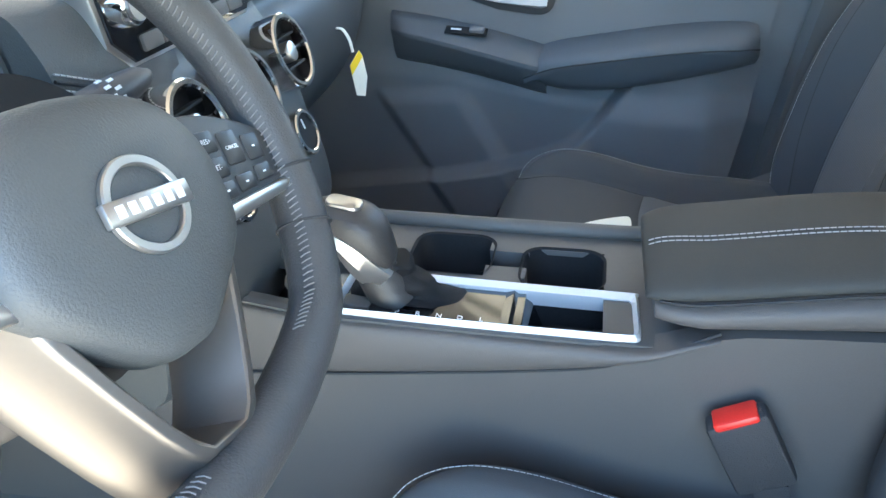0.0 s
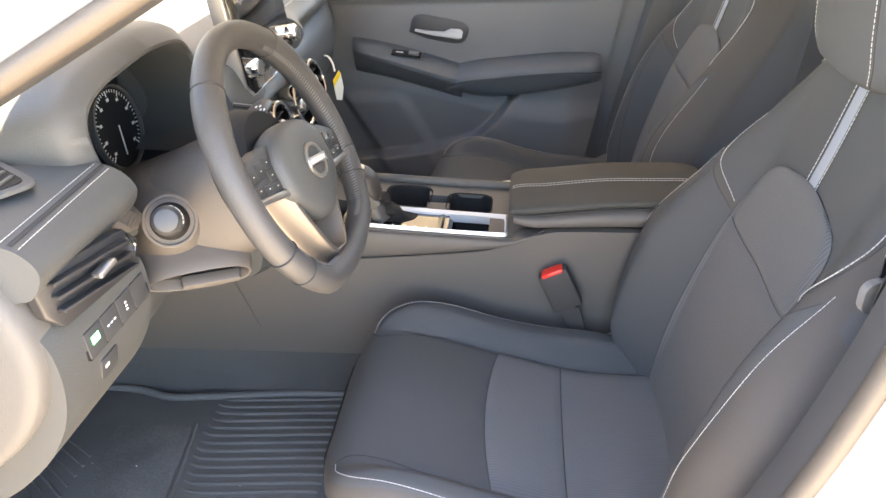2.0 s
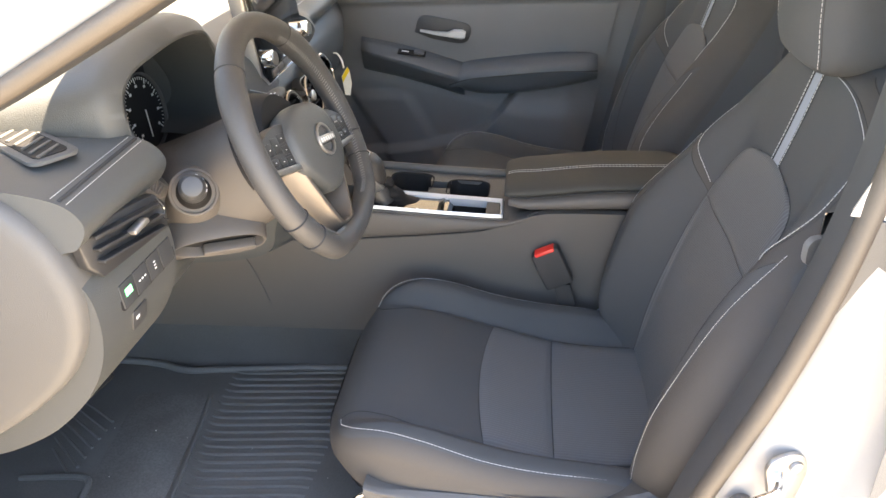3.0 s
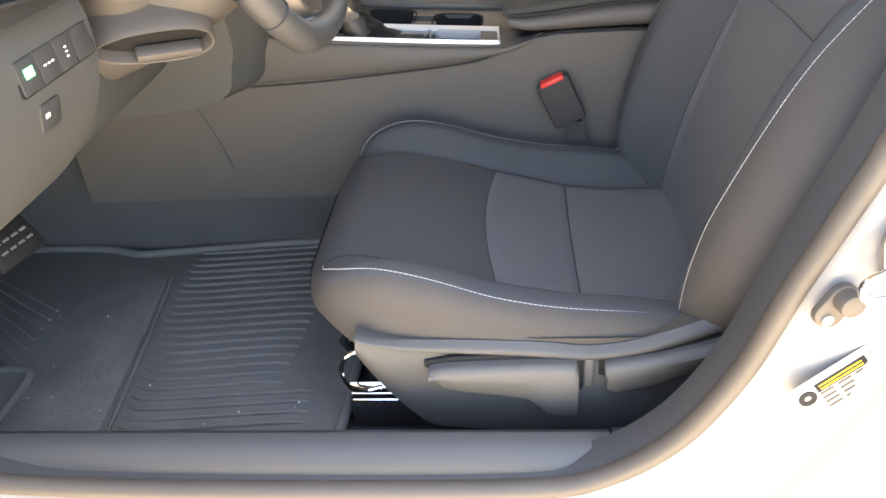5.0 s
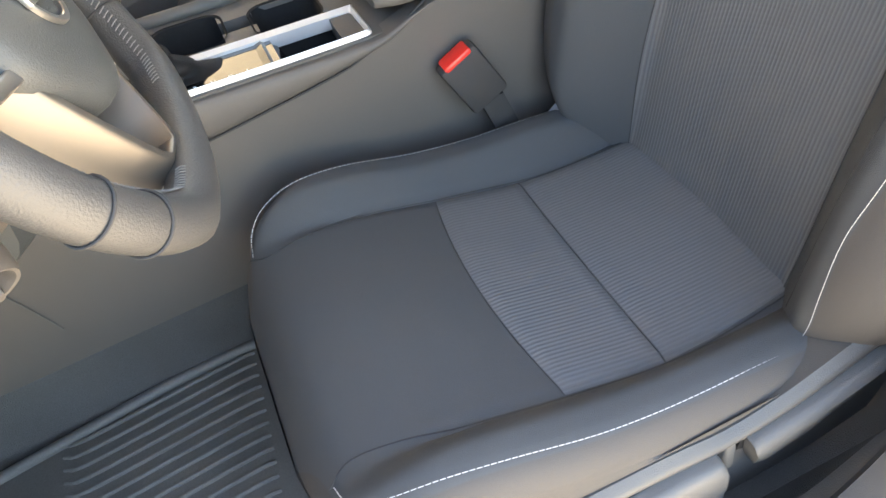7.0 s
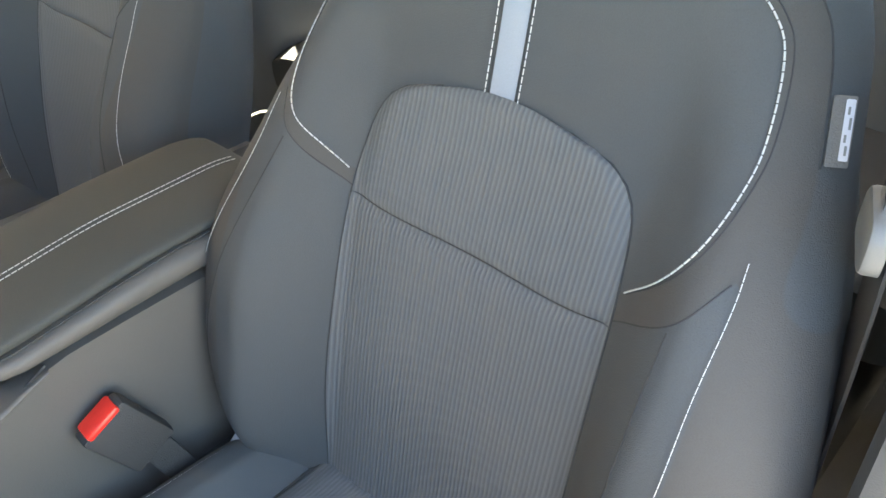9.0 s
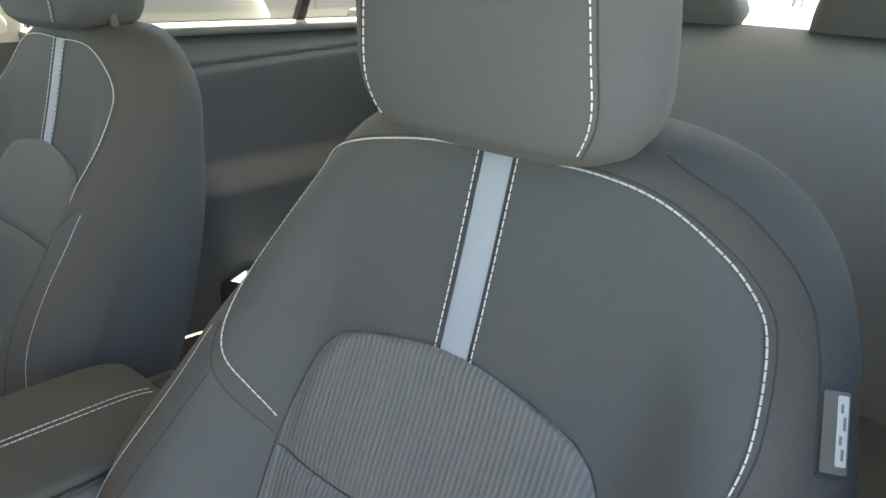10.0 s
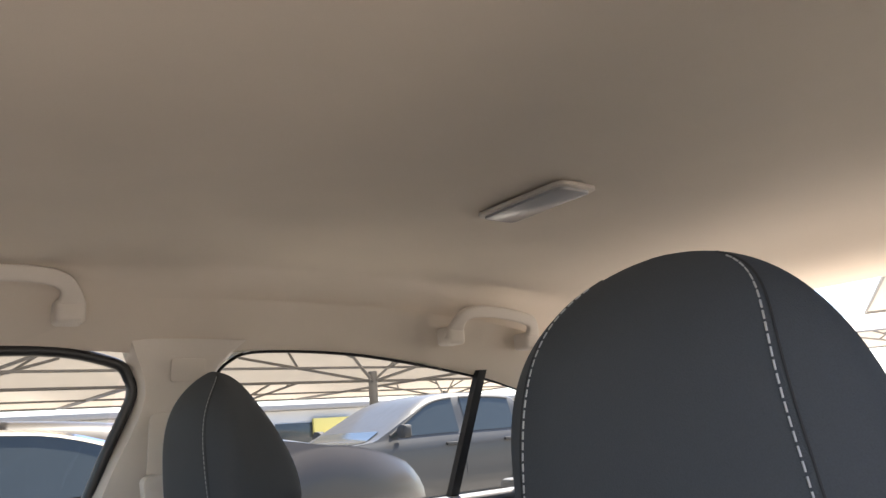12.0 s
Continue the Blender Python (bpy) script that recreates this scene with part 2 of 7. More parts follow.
def box(x0, x1, y0, y1, z0, z1, bevel=0.004, seg=2, bm=None, m=None):
    out = bm or bmesh.new()
    b = bmesh.new()
    bmesh.ops.create_cube(b, size=1)
    for v in b.verts:
        v.co = Vector(((x0 + x1) / 2 + v.co.x * (x1 - x0), (y0 + y1) / 2 + v.co.y * (y1 - y0), (z0 + z1) / 2 + v.co.z * (z1 - z0)))
    if bevel:
        bmesh.ops.bevel(b, geom=b.edges[:], offset=min(bevel, 0.45 * min(x1 - x0, y1 - y0, z1 - z0)), segments=seg, affect="EDGES", profile=0.5)
    return join(out, b, m)


def join(out, b, m=None):
    if m is not None:
        b.transform(m)
    table = {v: out.verts.new(v.co) for v in b.verts}
    for f in b.faces:
        out.faces.new([table[v] for v in f.verts])
    b.free()
    return out


def frames_along(pts, closed=False):
    n = len(pts)
    pts = [Vector(p) for p in pts]
    tan = []
    for i in range(n):
        a = pts[i - 1] if (i or closed) else pts[i]
        b = pts[(i + 1) % n] if (i < n - 1 or closed) else pts[i]
        tan.append((b - a).normalized())
    up = Vector((0, 0, 1)) if abs(tan[0].z) < 0.9 else Vector((0, 1, 0))
    side = tan[0].cross(up).normalized()
    out = []
    for p, t in zip(pts, tan):
        side = (side - t * side.dot(t)).normalized()
        out.append((p, t, side, side.cross(t).normalized()))
    return out


def tube(pts, r, n=10, closed=False, bm=None, flat=1.0):
    """A round bar along points; r is a number or one radius for each."""
    rings = []
    for i, (p, t, a, b) in enumerate(frames_along(pts, closed)):
        q = r[i] if isinstance(r, (list, tuple)) else r
        rings.append([p + a * math.cos(k * 2 * math.pi / n) * q + b * math.sin(k * 2 * math.pi / n) * q * flat for k in range(n)])
    if closed:
        rings.append(rings[0])
    bm = loft(rings, True, not closed, bm)
    if closed:
        bmesh.ops.remove_doubles(bm, verts=bm.verts, dist=1e-6)
    return bm


def resample(pts, gap):
    pts = [Vector(p) for p in pts]
    out, carry = [pts[0].copy()], 0.0
    for a, b in zip(pts, pts[1:]):
        d = (b - a).length
        while d and carry + d >= gap:
            f = (gap - carry) / d
            a = a.lerp(b, f)
            d = (b - a).length
            carry = 0.0
            out.append(a.copy())
        carry += d
    return out


def smooth_line(keys, n=40):
    """A smooth curve through 2D or 3D points."""
    rows = [(i, *k) for i, k in enumerate(keys)]
    return [lerp(rows, t) for t in span(0, len(keys) - 1, n)]


def stitches(pts, dash=0.0041, gap=0.0053, r=0.0007, bm=None):
    """Short threads laid end to end along a line."""
    bm = bm or bmesh.new()
    line = resample(pts, gap)
    for i in range(len(line) - 1):
        d = (line[i + 1] - line[i])
        if d.length < 1e-6:
            continue
        d.normalize()
        a, b = line[i], line[i] + d * dash
        side = d.cross(Vector((0.3, 0.2, 1))).normalized() * r
        up = d.cross(side).normalized() * r
        ends = []
        for p in (a, b):
            ends.append([bm.verts.new(p + side * c + up * s) for c, s in ((1, 0), (0, 1), (-1, 0), (0, -1))])
        for k in range(4):
            bm.faces.new((ends[0][k], ends[0][(k + 1) % 4], ends[1][(k + 1) % 4], ends[1][k]))
        bm.faces.new(ends[0])
        bm.faces.new(ends[1][::-1])
    return bm


def disc(r, depth, m, n=32, bevel=0.0, bm=None):
    """A round plug whose axis is m's z, from 0 to depth."""
    b = bmesh.new()
    rings = [(r, 0.0)] + ([(r, depth - bevel), (r - bevel * 0.3, depth - bevel * 0.3), (r - bevel, depth)] if bevel else [(r, depth)])
    loft([[(q * math.cos(k * 2 * math.pi / n), q * math.sin(k * 2 * math.pi / n), h) for k in range(n)] for q, h in rings], bm=b)
    return join(bm or bmesh.new(), b, m)


def ring(r0, r1, depth, m, n=40, bm=None):
    """A round band, outer radius r1, inner r0."""
    b = bmesh.new()
    c = 0.25 * min(depth, r1 - r0)
    prof = [(r0, 0), (r1, 0), (r1, depth - c), (r1 - c, depth), (r0 + c, depth), (r0, depth - c)]
    rows = [[(q * math.cos(k * 2 * math.pi / n), q * math.sin(k * 2 * math.pi / n), h) for q, h in prof] for k in range(n + 1)]
    loft(rows, caps=False, bm=b)
    bmesh.ops.remove_doubles(b, verts=b.verts, dist=1e-6)
    return join(bm or bmesh.new(), b, m)


def plate(outline, m, depth, bevel=0.0, bm=None):
    """A flat shape from a 2D outline in m's plane, depth thick along m's z, its top edge eased."""
    b = bmesh.new()
    n = len(outline)
    cx, cy = sum(p[0] for p in outline) / n, sum(p[1] for p in outline) / n

    def inset(d):
        out = []
        for i in range(n):
            a, p, c = Vector(outline[i - 1][:2]), Vector(outline[i][:2]), Vector(outline[(i + 1) % n][:2])
            t = (c - a).normalized()
            nn = Vector((-t.y, t.x))
            if nn.dot(Vector((cx, cy)) - p) < 0:
                nn = -nn
            out.append(p + nn * d)
        return out
    rows = [[(p[0], p[1], 0) for p in outline]]
    if bevel:
        rows.append([(p[0], p[1], depth - bevel) for p in outline])
        rows.append([(p.x, p.y, depth - bevel * 0.3) for p in inset(bevel * 0.3)])
        rows.append([(p.x, p.y, depth) for p in inset(bevel)])
    else:
        rows.append([(p[0], p[1], depth) for p in outline])
    loft(rows, bm=b)
    return join(bm or bmesh.new(), b, m)


def rounded(w, h, r, n=6):
    """Outline of a rounded rectangle round the origin."""
    out = []
    for cx, cy, a in ((w / 2 - r, h / 2 - r, 0), (-w / 2 + r, h / 2 - r, 90), (-w / 2 + r, -h / 2 + r, 180), (w / 2 - r, -h / 2 + r, 270)):
        for k in range(n + 1):
            t = radians(a + 90 * k / n)
            out.append((cx + r * math.cos(t), cy + r * math.sin(t)))
    return out


def basis(at, zaxis, xaxis):
    """A pose with the given z axis and, as near as may be, x axis."""
    z = Vector(zaxis).normalized()
    x = Vector(xaxis)
    x = (x - z * x.dot(z)).normalized()
    y = z.cross(x)
    return Matrix(((x.x, y.x, z.x, at[0]), (x.y, y.y, z.y, at[1]), (x.z, y.z, z.z, at[2]), (0, 0, 0, 1)))


# ---- the car's shell ----
def shell():
    # floor pan with the raised centre tunnel, carpeted
    def fl(y, x):
        t = 1 - step(0.092, 0.158, abs(y))
        z = 0.315 + 0.20 * t * step(1.5, 1.1, x)
        z += 0.33 * step(-0.60, -0.84, x)
        z += 0.04 * step(0.575, 0.615, abs(y))
        return (x, y, z)
    solo("floor", sheet(fl, span(-0.64, 0.70, 68), span(-0.86, 1.55, 74)), M_CARPET, "black carpeted car floor with a centre tunnel", "floor", kind="structure")

    # driver's sill: scuff plate, rubber seal and painted step
    prof = [(-0.612, 0.33), (-0.622, 0.405), (-0.634, 0.414), (-0.652, 0.412), (-0.668, 0.396), (-0.672, 0.36), (-0.64, 0.33)]
    solo("sill_trim", loft([[(x, y, z) for y, z in prof] for x in (-0.48, 0.347)]), M_SILL, "dark grey plastic scuff plate along the door sill", "sill", kind="structure")
    solo("sill_trim", loft([[(x, y + 0.001, z + 0.0015 + 0.055 * step(0.36, 0.47, x)) for y, z in prof] for x in span(0.350, 0.47, 10)]), M_SILL,
         "dark grey plastic trim at the foot of the pillar", "sill", kind="structure")

    # sill trims of the closed doors
    solo("sill_trim", box(-0.86, 1.50, 0.650, 0.745, 0.300, 0.378, 0.008), M_SILL, "dark plastic trim along the far door sill", "sill", kind="structure")

    # rubber seal round the door opening
    loop = [(-0.40, -0.69, 0.66), (-0.40, -0.688, 0.50), (-0.36, -0.686, 0.42), (-0.29, -0.684, 0.395), (-0.15, -0.682, 0.384), (0.04, -0.68, 0.380), (0.26, -0.68, 0.384), (0.335, -0.68, 0.402), (0.40, -0.68, 0.455),
            (0.445, -0.68, 0.535), (0.475, -0.678, 0.625), (0.524, -0.674, 0.76), (0.562, -0.668, 0.90), (0.584, -0.658, 1.03), (0.592, -0.640, 1.14), (0.568, -0.615, 1.225), (0.47, -0.59, 1.262),
            (0.30, -0.578, 1.262), (0.16, -0.600, 1.205), (0.04, -0.632, 1.142), (-0.08, -0.652, 1.080), (-0.20, -0.668, 1.020), (-0.40, -0.69, 0.93)]
    line = smooth_line(loop, 150)
    solo("door_seal", tube(line, 0.0095, 12, flat=1.2), M_SEAL, "dark grey rubber seal round the open door frame", "seal", kind="structure")
    # dark trim flange just inside the seal
    rows = [Vector(p) for p in line]
    c = Vector((0.1, -0.63, 0.8))

    def inward(p, d, dy):
        v = Vector((c.x - p.x, 0, c.z - p.z)).normalized()
        return (p.x + v.x * d, p.y + dy, p.z + v.z * d)
    solo("seal_flange", loft([[inward(p, a, b) for a, b in ((0.004, 0.0), (0.010, 0.012), (0.013, 0.035), (0.006, 0.04), (0.0, 0.02))] for p in rows], caps=True), M_SWITCH,
         "dark plastic flange inside the door seal", "trim", kind="structure")

    # painted body outside the seal: sill, pillar and roof edge as one pressed sheet
    def out(p, d, dy):
        v = Vector((p.x - c.x, 0, p.z - c.z)).normalized()
        return (p.x + v.x * d, p.y + dy, p.z + v.z * d)
    steps = ((-0.004, 0.014), (0.006, -0.002), (0.02, -0.010), (0.045, -0.016), (0.075, -0.020), (0.09, -0.034), (0.10, -0.052), (0.125, -0.066), (0.17, -0.072), (0.24, -0.074), (0.24, 0.03), (0.05, 0.03))
    solo("body_frame", loft([[out(p, a, b) for a, b in steps] for p in rows]), M_PAINT, "white painted door frame and pillar of the car body", "car body", kind="structure")

    # headliner
    def roof(y, x):
        edge = abs(y) / 0.60
        z = lerp([(-0.2, 1.14), (0.0, 1.24), (0.25, 1.315), (0.6, 1.355), (0.95, 1.367), (1.3, 1.353), (1.43, 1.345), (1.50, 1.334), (1.58, 1.307), (1.65, 1.293), (1.74, 1.287)], x)
        z -= 0.030 * edge ** 3.0 + 0.075 * step(0.84, 1.02, edge)
        return (x, y, z)
    bm = sheet(roof, span(-0.60, 0.60, 60), span(-0.05, 1.74, 70))
    sheet(lambda y, x: (x, y, roof(y, x)[2] + 0.06), span(-0.60, 0.60, 30), span(-0.05, 1.74, 30), bm)
    solo("headliner", bm, M_LINER, "beige woven headliner under the car roof", "ceiling", kind="structure")
    solo("roof", sheet(lambda y, x: (x, y, roof(y, x)[2] + 0.08 + 0.02 * (1 - abs(y) / 0.62)), span(-0.63, 0.63, 30), span(-0.10, 1.76, 30)), M_PAINT, "white painted steel car roof", "roof", kind="structure")


shell()


# ---- front seats ----
BACK_X = [(0.40, 0.450), (0.50, 0.478), (0.60, 0.503), (0.70, 0.533), (0.758, 0.553), (0.844, 0.588), (0.968, 0.622), (1.02, 0.634)]
BACK_W = [(0.42, 0.165), (0.45, 0.190), (0.48, 0.212), (0.52, 0.236), (0.56, 0.252), (0.62, 0.262), (0.70, 0.260), (0.80, 0.232), (0.86, 0.209), (0.91, 0.191), (0.945, 0.170), (0.968, 0.143), (0.982, 0.105), (0.988, 0.06)]
BACK_B = [(0.42, 0.045), (0.55, 0.058), (0.70, 0.056), (0.80, 0.042), (0.88, 0.018), (0.93, 0.004), (1.0, 0.0)]


def back_front(w, z):
    """The front face of the backrest: x at width w and height z."""
    a, W = abs(w), lerp(BACK_W, z)
    x = lerp(BACK_X, z) - (lerp(BACK_B, z) + 0.020 * step(0.0, 0.02, w) * step(0.44, 0.54, z) * step(0.79, 0.68, z)) * step(0.110, 0.180, a) + 0.006 * math.cos(min(1.0, a / 0.13) * math.pi) * step(0.86, 0.80, z) * 0.5
    r = min(0.066, W * 0.6)
    e = max(0.0, (a - (W - r)) / r)
    return x + r * 0.9 * (1 - math.sqrt(max(0.0, 1 - min(1.0, e) ** 2)))


def cushion_top(x, w):
    a = abs(w)
    z = lerp([(0.0, 0.500), (0.04, 0.528), (0.09, 0.536), (0.16, 0.524), (0.24, 0.499), (0.33, 0.474), (0.42, 0.467), (0.50, 0.470)], x)
    z += lerp([(0.0, 0.0), (0.05, 0.010), (0.12, 0.026), (0.24, 0.026), (0.36, 0.036), (0.45, 0.026)], x) * step(0.132, 0.170, a)
    z -= 0.005 * math.exp(-((a - 0.1375) / 0.006) ** 2) * step(0.06, 0.13, x)
    return z


def two_tone(ob, at, flank):
    """Sew two cloths together: flank gives, for a place on the seat, how far it lies on the vinyl's side of the seam."""
    share = ob.data.attributes.new("flank", "FLOAT", "POINT")
    for v in ob.data.vertices:
        share.data[v.index].value = flank(v.co + at)


def within(shape, a, z):
    """Signed distance from a place to the border of a flat outline, positive outside."""
    best, odd = 9.0, False
    for (x0, y0), (x1, y1) in zip(shape, shape[1:] + shape[:1]):
        ux, uy = x1 - x0, y1 - y0
        f = max(0.0, min(1.0, ((a - x0) * ux + (z - y0) * uy) / (ux * ux + uy * uy)))
        best = min(best, math.hypot(a - x0 - ux * f, z - y0 - uy * f))
        if (y0 > z) != (y1 > z) and a < x0 + ux * (z - y0) / uy:
            odd = not odd
    return -best if odd else best


DOME_IN = [(0.126, 0.766), (0.147, 0.786), (0.170, 0.808), (0.188, 0.838), (0.194, 0.868), (0.189, 0.902), (0.169, 0.932), (0.122, 0.952), (0.062, 0.964), (0.0, 0.9665)]
DOME_OUT = [(0.124, 0.771), (0.1495, 0.7995), (0.167, 0.828), (0.1735, 0.857), (0.1725, 0.879), (0.165, 0.908), (0.155, 0.925), (0.134, 0.943), (0.099, 0.961), (0.060, 0.9673), (0.0, 0.9665)]
SEAM_LOW = [(0.0, 0.66), (0.122, 0.752), (0.148, 0.774), (0.172, 0.796), (0.188, 0.818), (0.26, 0.86)]
EDGE_OUT = [(0.40, 0.150), (0.46, 0.176), (0.52, 0.188), (0.60, 0.187), (0.645, 0.192), (0.70, 0.198), (0.77, 0.1965), (0.83, 0.192)]
EDGE_IN = [(0.40, 0.150), (0.46, 0.170), (0.52, 0.188), (0.60, 0.198), (0.70, 0.202), (0.77, 0.204), (0.83, 0.198)]
SIDE_SEAM = [(0.40, 0.30), (0.78, 0.245), (0.81, 0.213), (0.839, 0.2046), (0.864, 0.198), (0.8945, 0.188), (0.911, 0.1814), (0.928, 0.172), (0.946, 0.1554), (0.963, 0.1313), (0.98, 0.0904), (0.99, 0.05)]


SIDE_W = [(0.014, 0.085), (0.035, 0.118), (0.045, 0.158), (0.08, 0.183), (0.14, 0.192), (0.24, 0.195), (0.50, 0.194)]


def seat(side, centre, dx, group, lift=0.0):
    """A front seat; side +1 when its inner flank faces +y."""
    def P(x, w, z):
        return Vector((x + dx, centre + w * side, z))
    root = thing("front_seat", "charcoal cloth car seat with ribbed inserts and white stitching", "car seat", (0.25 + dx, centre, 0.33), group)

    # backrest body
    rings = []
    zs = span(0.43, 0.94, 100) + [0.945, 0.95, 0.958, 0.965, 0.971, 0.976, 0.980, 0.983, 0.985]
    for z in zs:
        W = lerp(BACK_W, z)
        front = [(-W * math.cos(math.pi * k / 110)) for k in range(111)]
        ring_pts = [P(back_front(w, z), w, z) for w in front]
        xf = lerp(BACK_X, z)
        t = lerp([(0.43, 0.10), (0.7, 0.125), (0.9, 0.115), (0.985, 0.085)], z)
        xs = back_front(W, z)
        for k in range(1, 22):
            u = k / 22
            w = W * math.cos(math.pi * u)
            bulge = (1 - abs(math.cos(math.pi * u)) ** 5)
            x = xs + (xf + t - xs) * (1 - abs(math.cos(math.pi * u)) ** 13)
            ring_pts.append(P(max(x, xs + 0.001), w * (1 + 0.02 * bulge - 0.15 * bulge * step(0.76, 0.88, z)), z))
        rings.append(ring_pts)
    backrest = part("backrest", loft(rings), M_SEWN, root, "black cloth backrest with raised side bolsters")
    dome = DOME_IN if side > 0 else [(w * 0.93, z) for w, z in DOME_OUT]
    shapes = {1: [tuple(q) for q in smooth_line(dome, 40)] + [(-0.05, 0.9665), (-0.05, 0.76)], -1: [tuple(q) for q in smooth_line(DOME_OUT, 40)] + [(-0.05, 0.9665), (-0.05, 0.76)]}

    def back_flank(p):
        w, a = (p.y - centre) * side, abs(p.y - centre)
        low = max(a - lerp(EDGE_IN if w > 0 else EDGE_OUT, p.z), p.z - lerp(SEAM_LOW, a))
        return min(within(shapes[1 if w > 0 else -1], a, p.z), low, lerp(SIDE_SEAM, p.z) - a if w < 0 else 1.0, back_front(a, p.z) + 0.03 - (p.x - dx))
    two_tone(backrest, world_of(backrest), back_flank)

    def B(w, z, off=0.0):
        x = back_front(w, z)
        gx = (back_front(w + 0.004, z) - back_front(w - 0.004, z)) / 0.008
        gz = (back_front(w, z + 0.004) - back_front(w, z - 0.004)) / 0.008
        n = Vector((-1, gx, gz)).normalized()
        return P(x + n.x * off, w + n.y * off, z + n.z * off)

    # ribbed insert of the back, in an upper and a lower panel
    def ins_half(z):
        return lerp([(0.45, 0.122), (0.55, 0.126), (0.66, 0.125), (0.745, 0.1225), (0.785, 0.118), (0.8125, 0.111), (0.8295, 0.096), (0.838, 0.072), (0.842, 0.050)], z)

    def ins_panel(z0, z1, n, name):
        rows = []
        for z in span(z0, z1, n):
            h = ins_half(z)
            f = min(1.0, min(z - z0, z1 - z) / 0.006 + 0.05)
            rows.append([B(h * u, z + (0.006 * (1 - u * u) * step(0.80, 0.842, z)) + 0.008 * u ** 4 * step(0.70, 0.74, z) * step(0.79, 0.75, z), 0.0005 + 0.0045 * min(1.0, (1 - abs(u)) * 9) * (0.35 + 0.65 * f)) for u in span(-1, 1, 41)])
        part(name, loft(rows, closed=False, caps=False), M_RIB_BACK, backrest, "grey cloth panel with fine vertical ribs")
    ins_panel(0.44, 0.7395, 36, "lower_insert")
    ins_panel(0.7405, 0.842, 24, "upper_insert")

    # pale strip down the middle of the shoulder panel
    part("strip", sheet(lambda w, z: B(w + 0.0026, z, 0.0024 if abs(w) < 0.0098 else 0.0008), (-0.0113, -0.0098, 0, 0.0098, 0.0113), span(0.845, 0.967, 16)), M_STRIP, backrest, "pale blue-grey fabric strip")

    # white stitching and dark seams
    arch = [tuple(q) for q in smooth_line(dome, 70)] + [(-w, z) for w, z in reversed(smooth_line(DOME_OUT, 70))]
    bm = stitches([B(w, z, 0.0016) for w, z in arch], dash=0.0045, r=0.0006)
    for s in (-0.0116, 0.0168):
        stitches([B(s, z, 0.002) for z in span(0.845, 0.969, 24)], bm=bm, r=0.0005)
    edge = [(0.178, 0.475), (0.186, 0.51), (0.187, 0.545), (0.185, 0.60), (0.190, 0.645), (0.196, 0.71), (0.1945, 0.77), (0.1935, 0.807), (0.190, 0.829)]
    for s in (-1, 1):
        stitches([B(w * s, z, 0.0014) for w, z in smooth_line(edge if s < 0 else [(0.236, 0.665), (0.222, 0.71), (0.206, 0.76), (0.194, 0.816)], 50)], bm=bm, r=0.00032, dash=0.0046, gap=0.0053)
    part("stitching", bm, M_THREAD, backrest, "white contrast stitching")
    bm = tube([B(w * 1.02, z + 0.002, 0.0) for w, z in arch], 0.0005, 6)
    for s in (-0.0090, 0.0142):
        tube([B(s, z, 0.0010) for z in span(0.845, 0.969, 20)], 0.0009, 6, bm=bm)
    for s in (-1, 1):
        tube([B(s * w, z, -0.0001) for w, z in smooth_line(SEAM_LOW[1:5], 30)], 0.0006, 6, bm=bm)
        tube([B(s * ins_half(z), z, 0.0005) for z in span(0.44, 0.841, 50)], 0.0007, 6, bm=bm)
    for s in (-1, 1):
        tube([B(s * w, z, 0.0) for w, z in smooth_line([(0.168, 0.788), (0.168, 0.755), (0.167, 0.70), (0.164, 0.66), (0.156, 0.57), (0.146, 0.48)] if s < 0 else [(0.172, 0.790), (0.186, 0.740), (0.204, 0.68), (0.220, 0.62), (0.228, 0.55)], 40)], 0.0006, 6, bm=bm)
    tube([B(-w, z, 0.0002) for z, w in smooth_line(SIDE_SEAM[4:-1], 40)], 0.0006, 6, bm=bm)
    part("seam", bm, M_SEAM, backrest, "dark sewn seams")

    # headrest on two posts: broad in front, narrow and sloping behind
    def head_pt(f, a, grow=0.0):
        u, v = max(0.0, (f - 0.3) / 0.7), max(0.0, (f - 0.2) / 0.8)
        W = lerp([(0, 0.080), (0.04, 0.098), (0.15, 0.115), (0.3, 0.118), (1.0, 0.118)], f) * max(0.06, (1 - u ** 2.9) ** 0.5) + grow
        D = lerp([(0, 0.108), (0.05, 0.132), (0.2, 0.144), (1.0, 0.144)], f) * max(0.05, (1 - v ** 1.6) ** 0.62) + 2 * grow
        xf = lerp([(0, 0.592), (0.06, 0.580), (0.3, 0.573), (1.0, 0.573)], f) + 0.040 * u ** 4 - grow
        c, sn = math.cos(a), math.sin(a)
        t = (1 - math.copysign(abs(c) ** 0.55, c)) / 2
        w = W * math.copysign(abs(sn) ** 0.55, sn) * (1 - 0.58 * t ** 1.0)
        return P(xf + D * t + 0.010 * (w / 0.11) ** 2, w, 0.974 + lift + (0.180 + 0.8 * lift) * f)
    rings = []
    for k in span(0, 1, 64):
        f = (1 - math.cos(math.pi * k)) / 2
        rings.append([head_pt(f, a) for a in span(0, 2 * math.pi, 121)[:-1]])
    head = part("headrest", loft(rings), M_CLOTH_DARK, root, "black cloth headrest")
    bm, bs = bmesh.new(), bmesh.new()
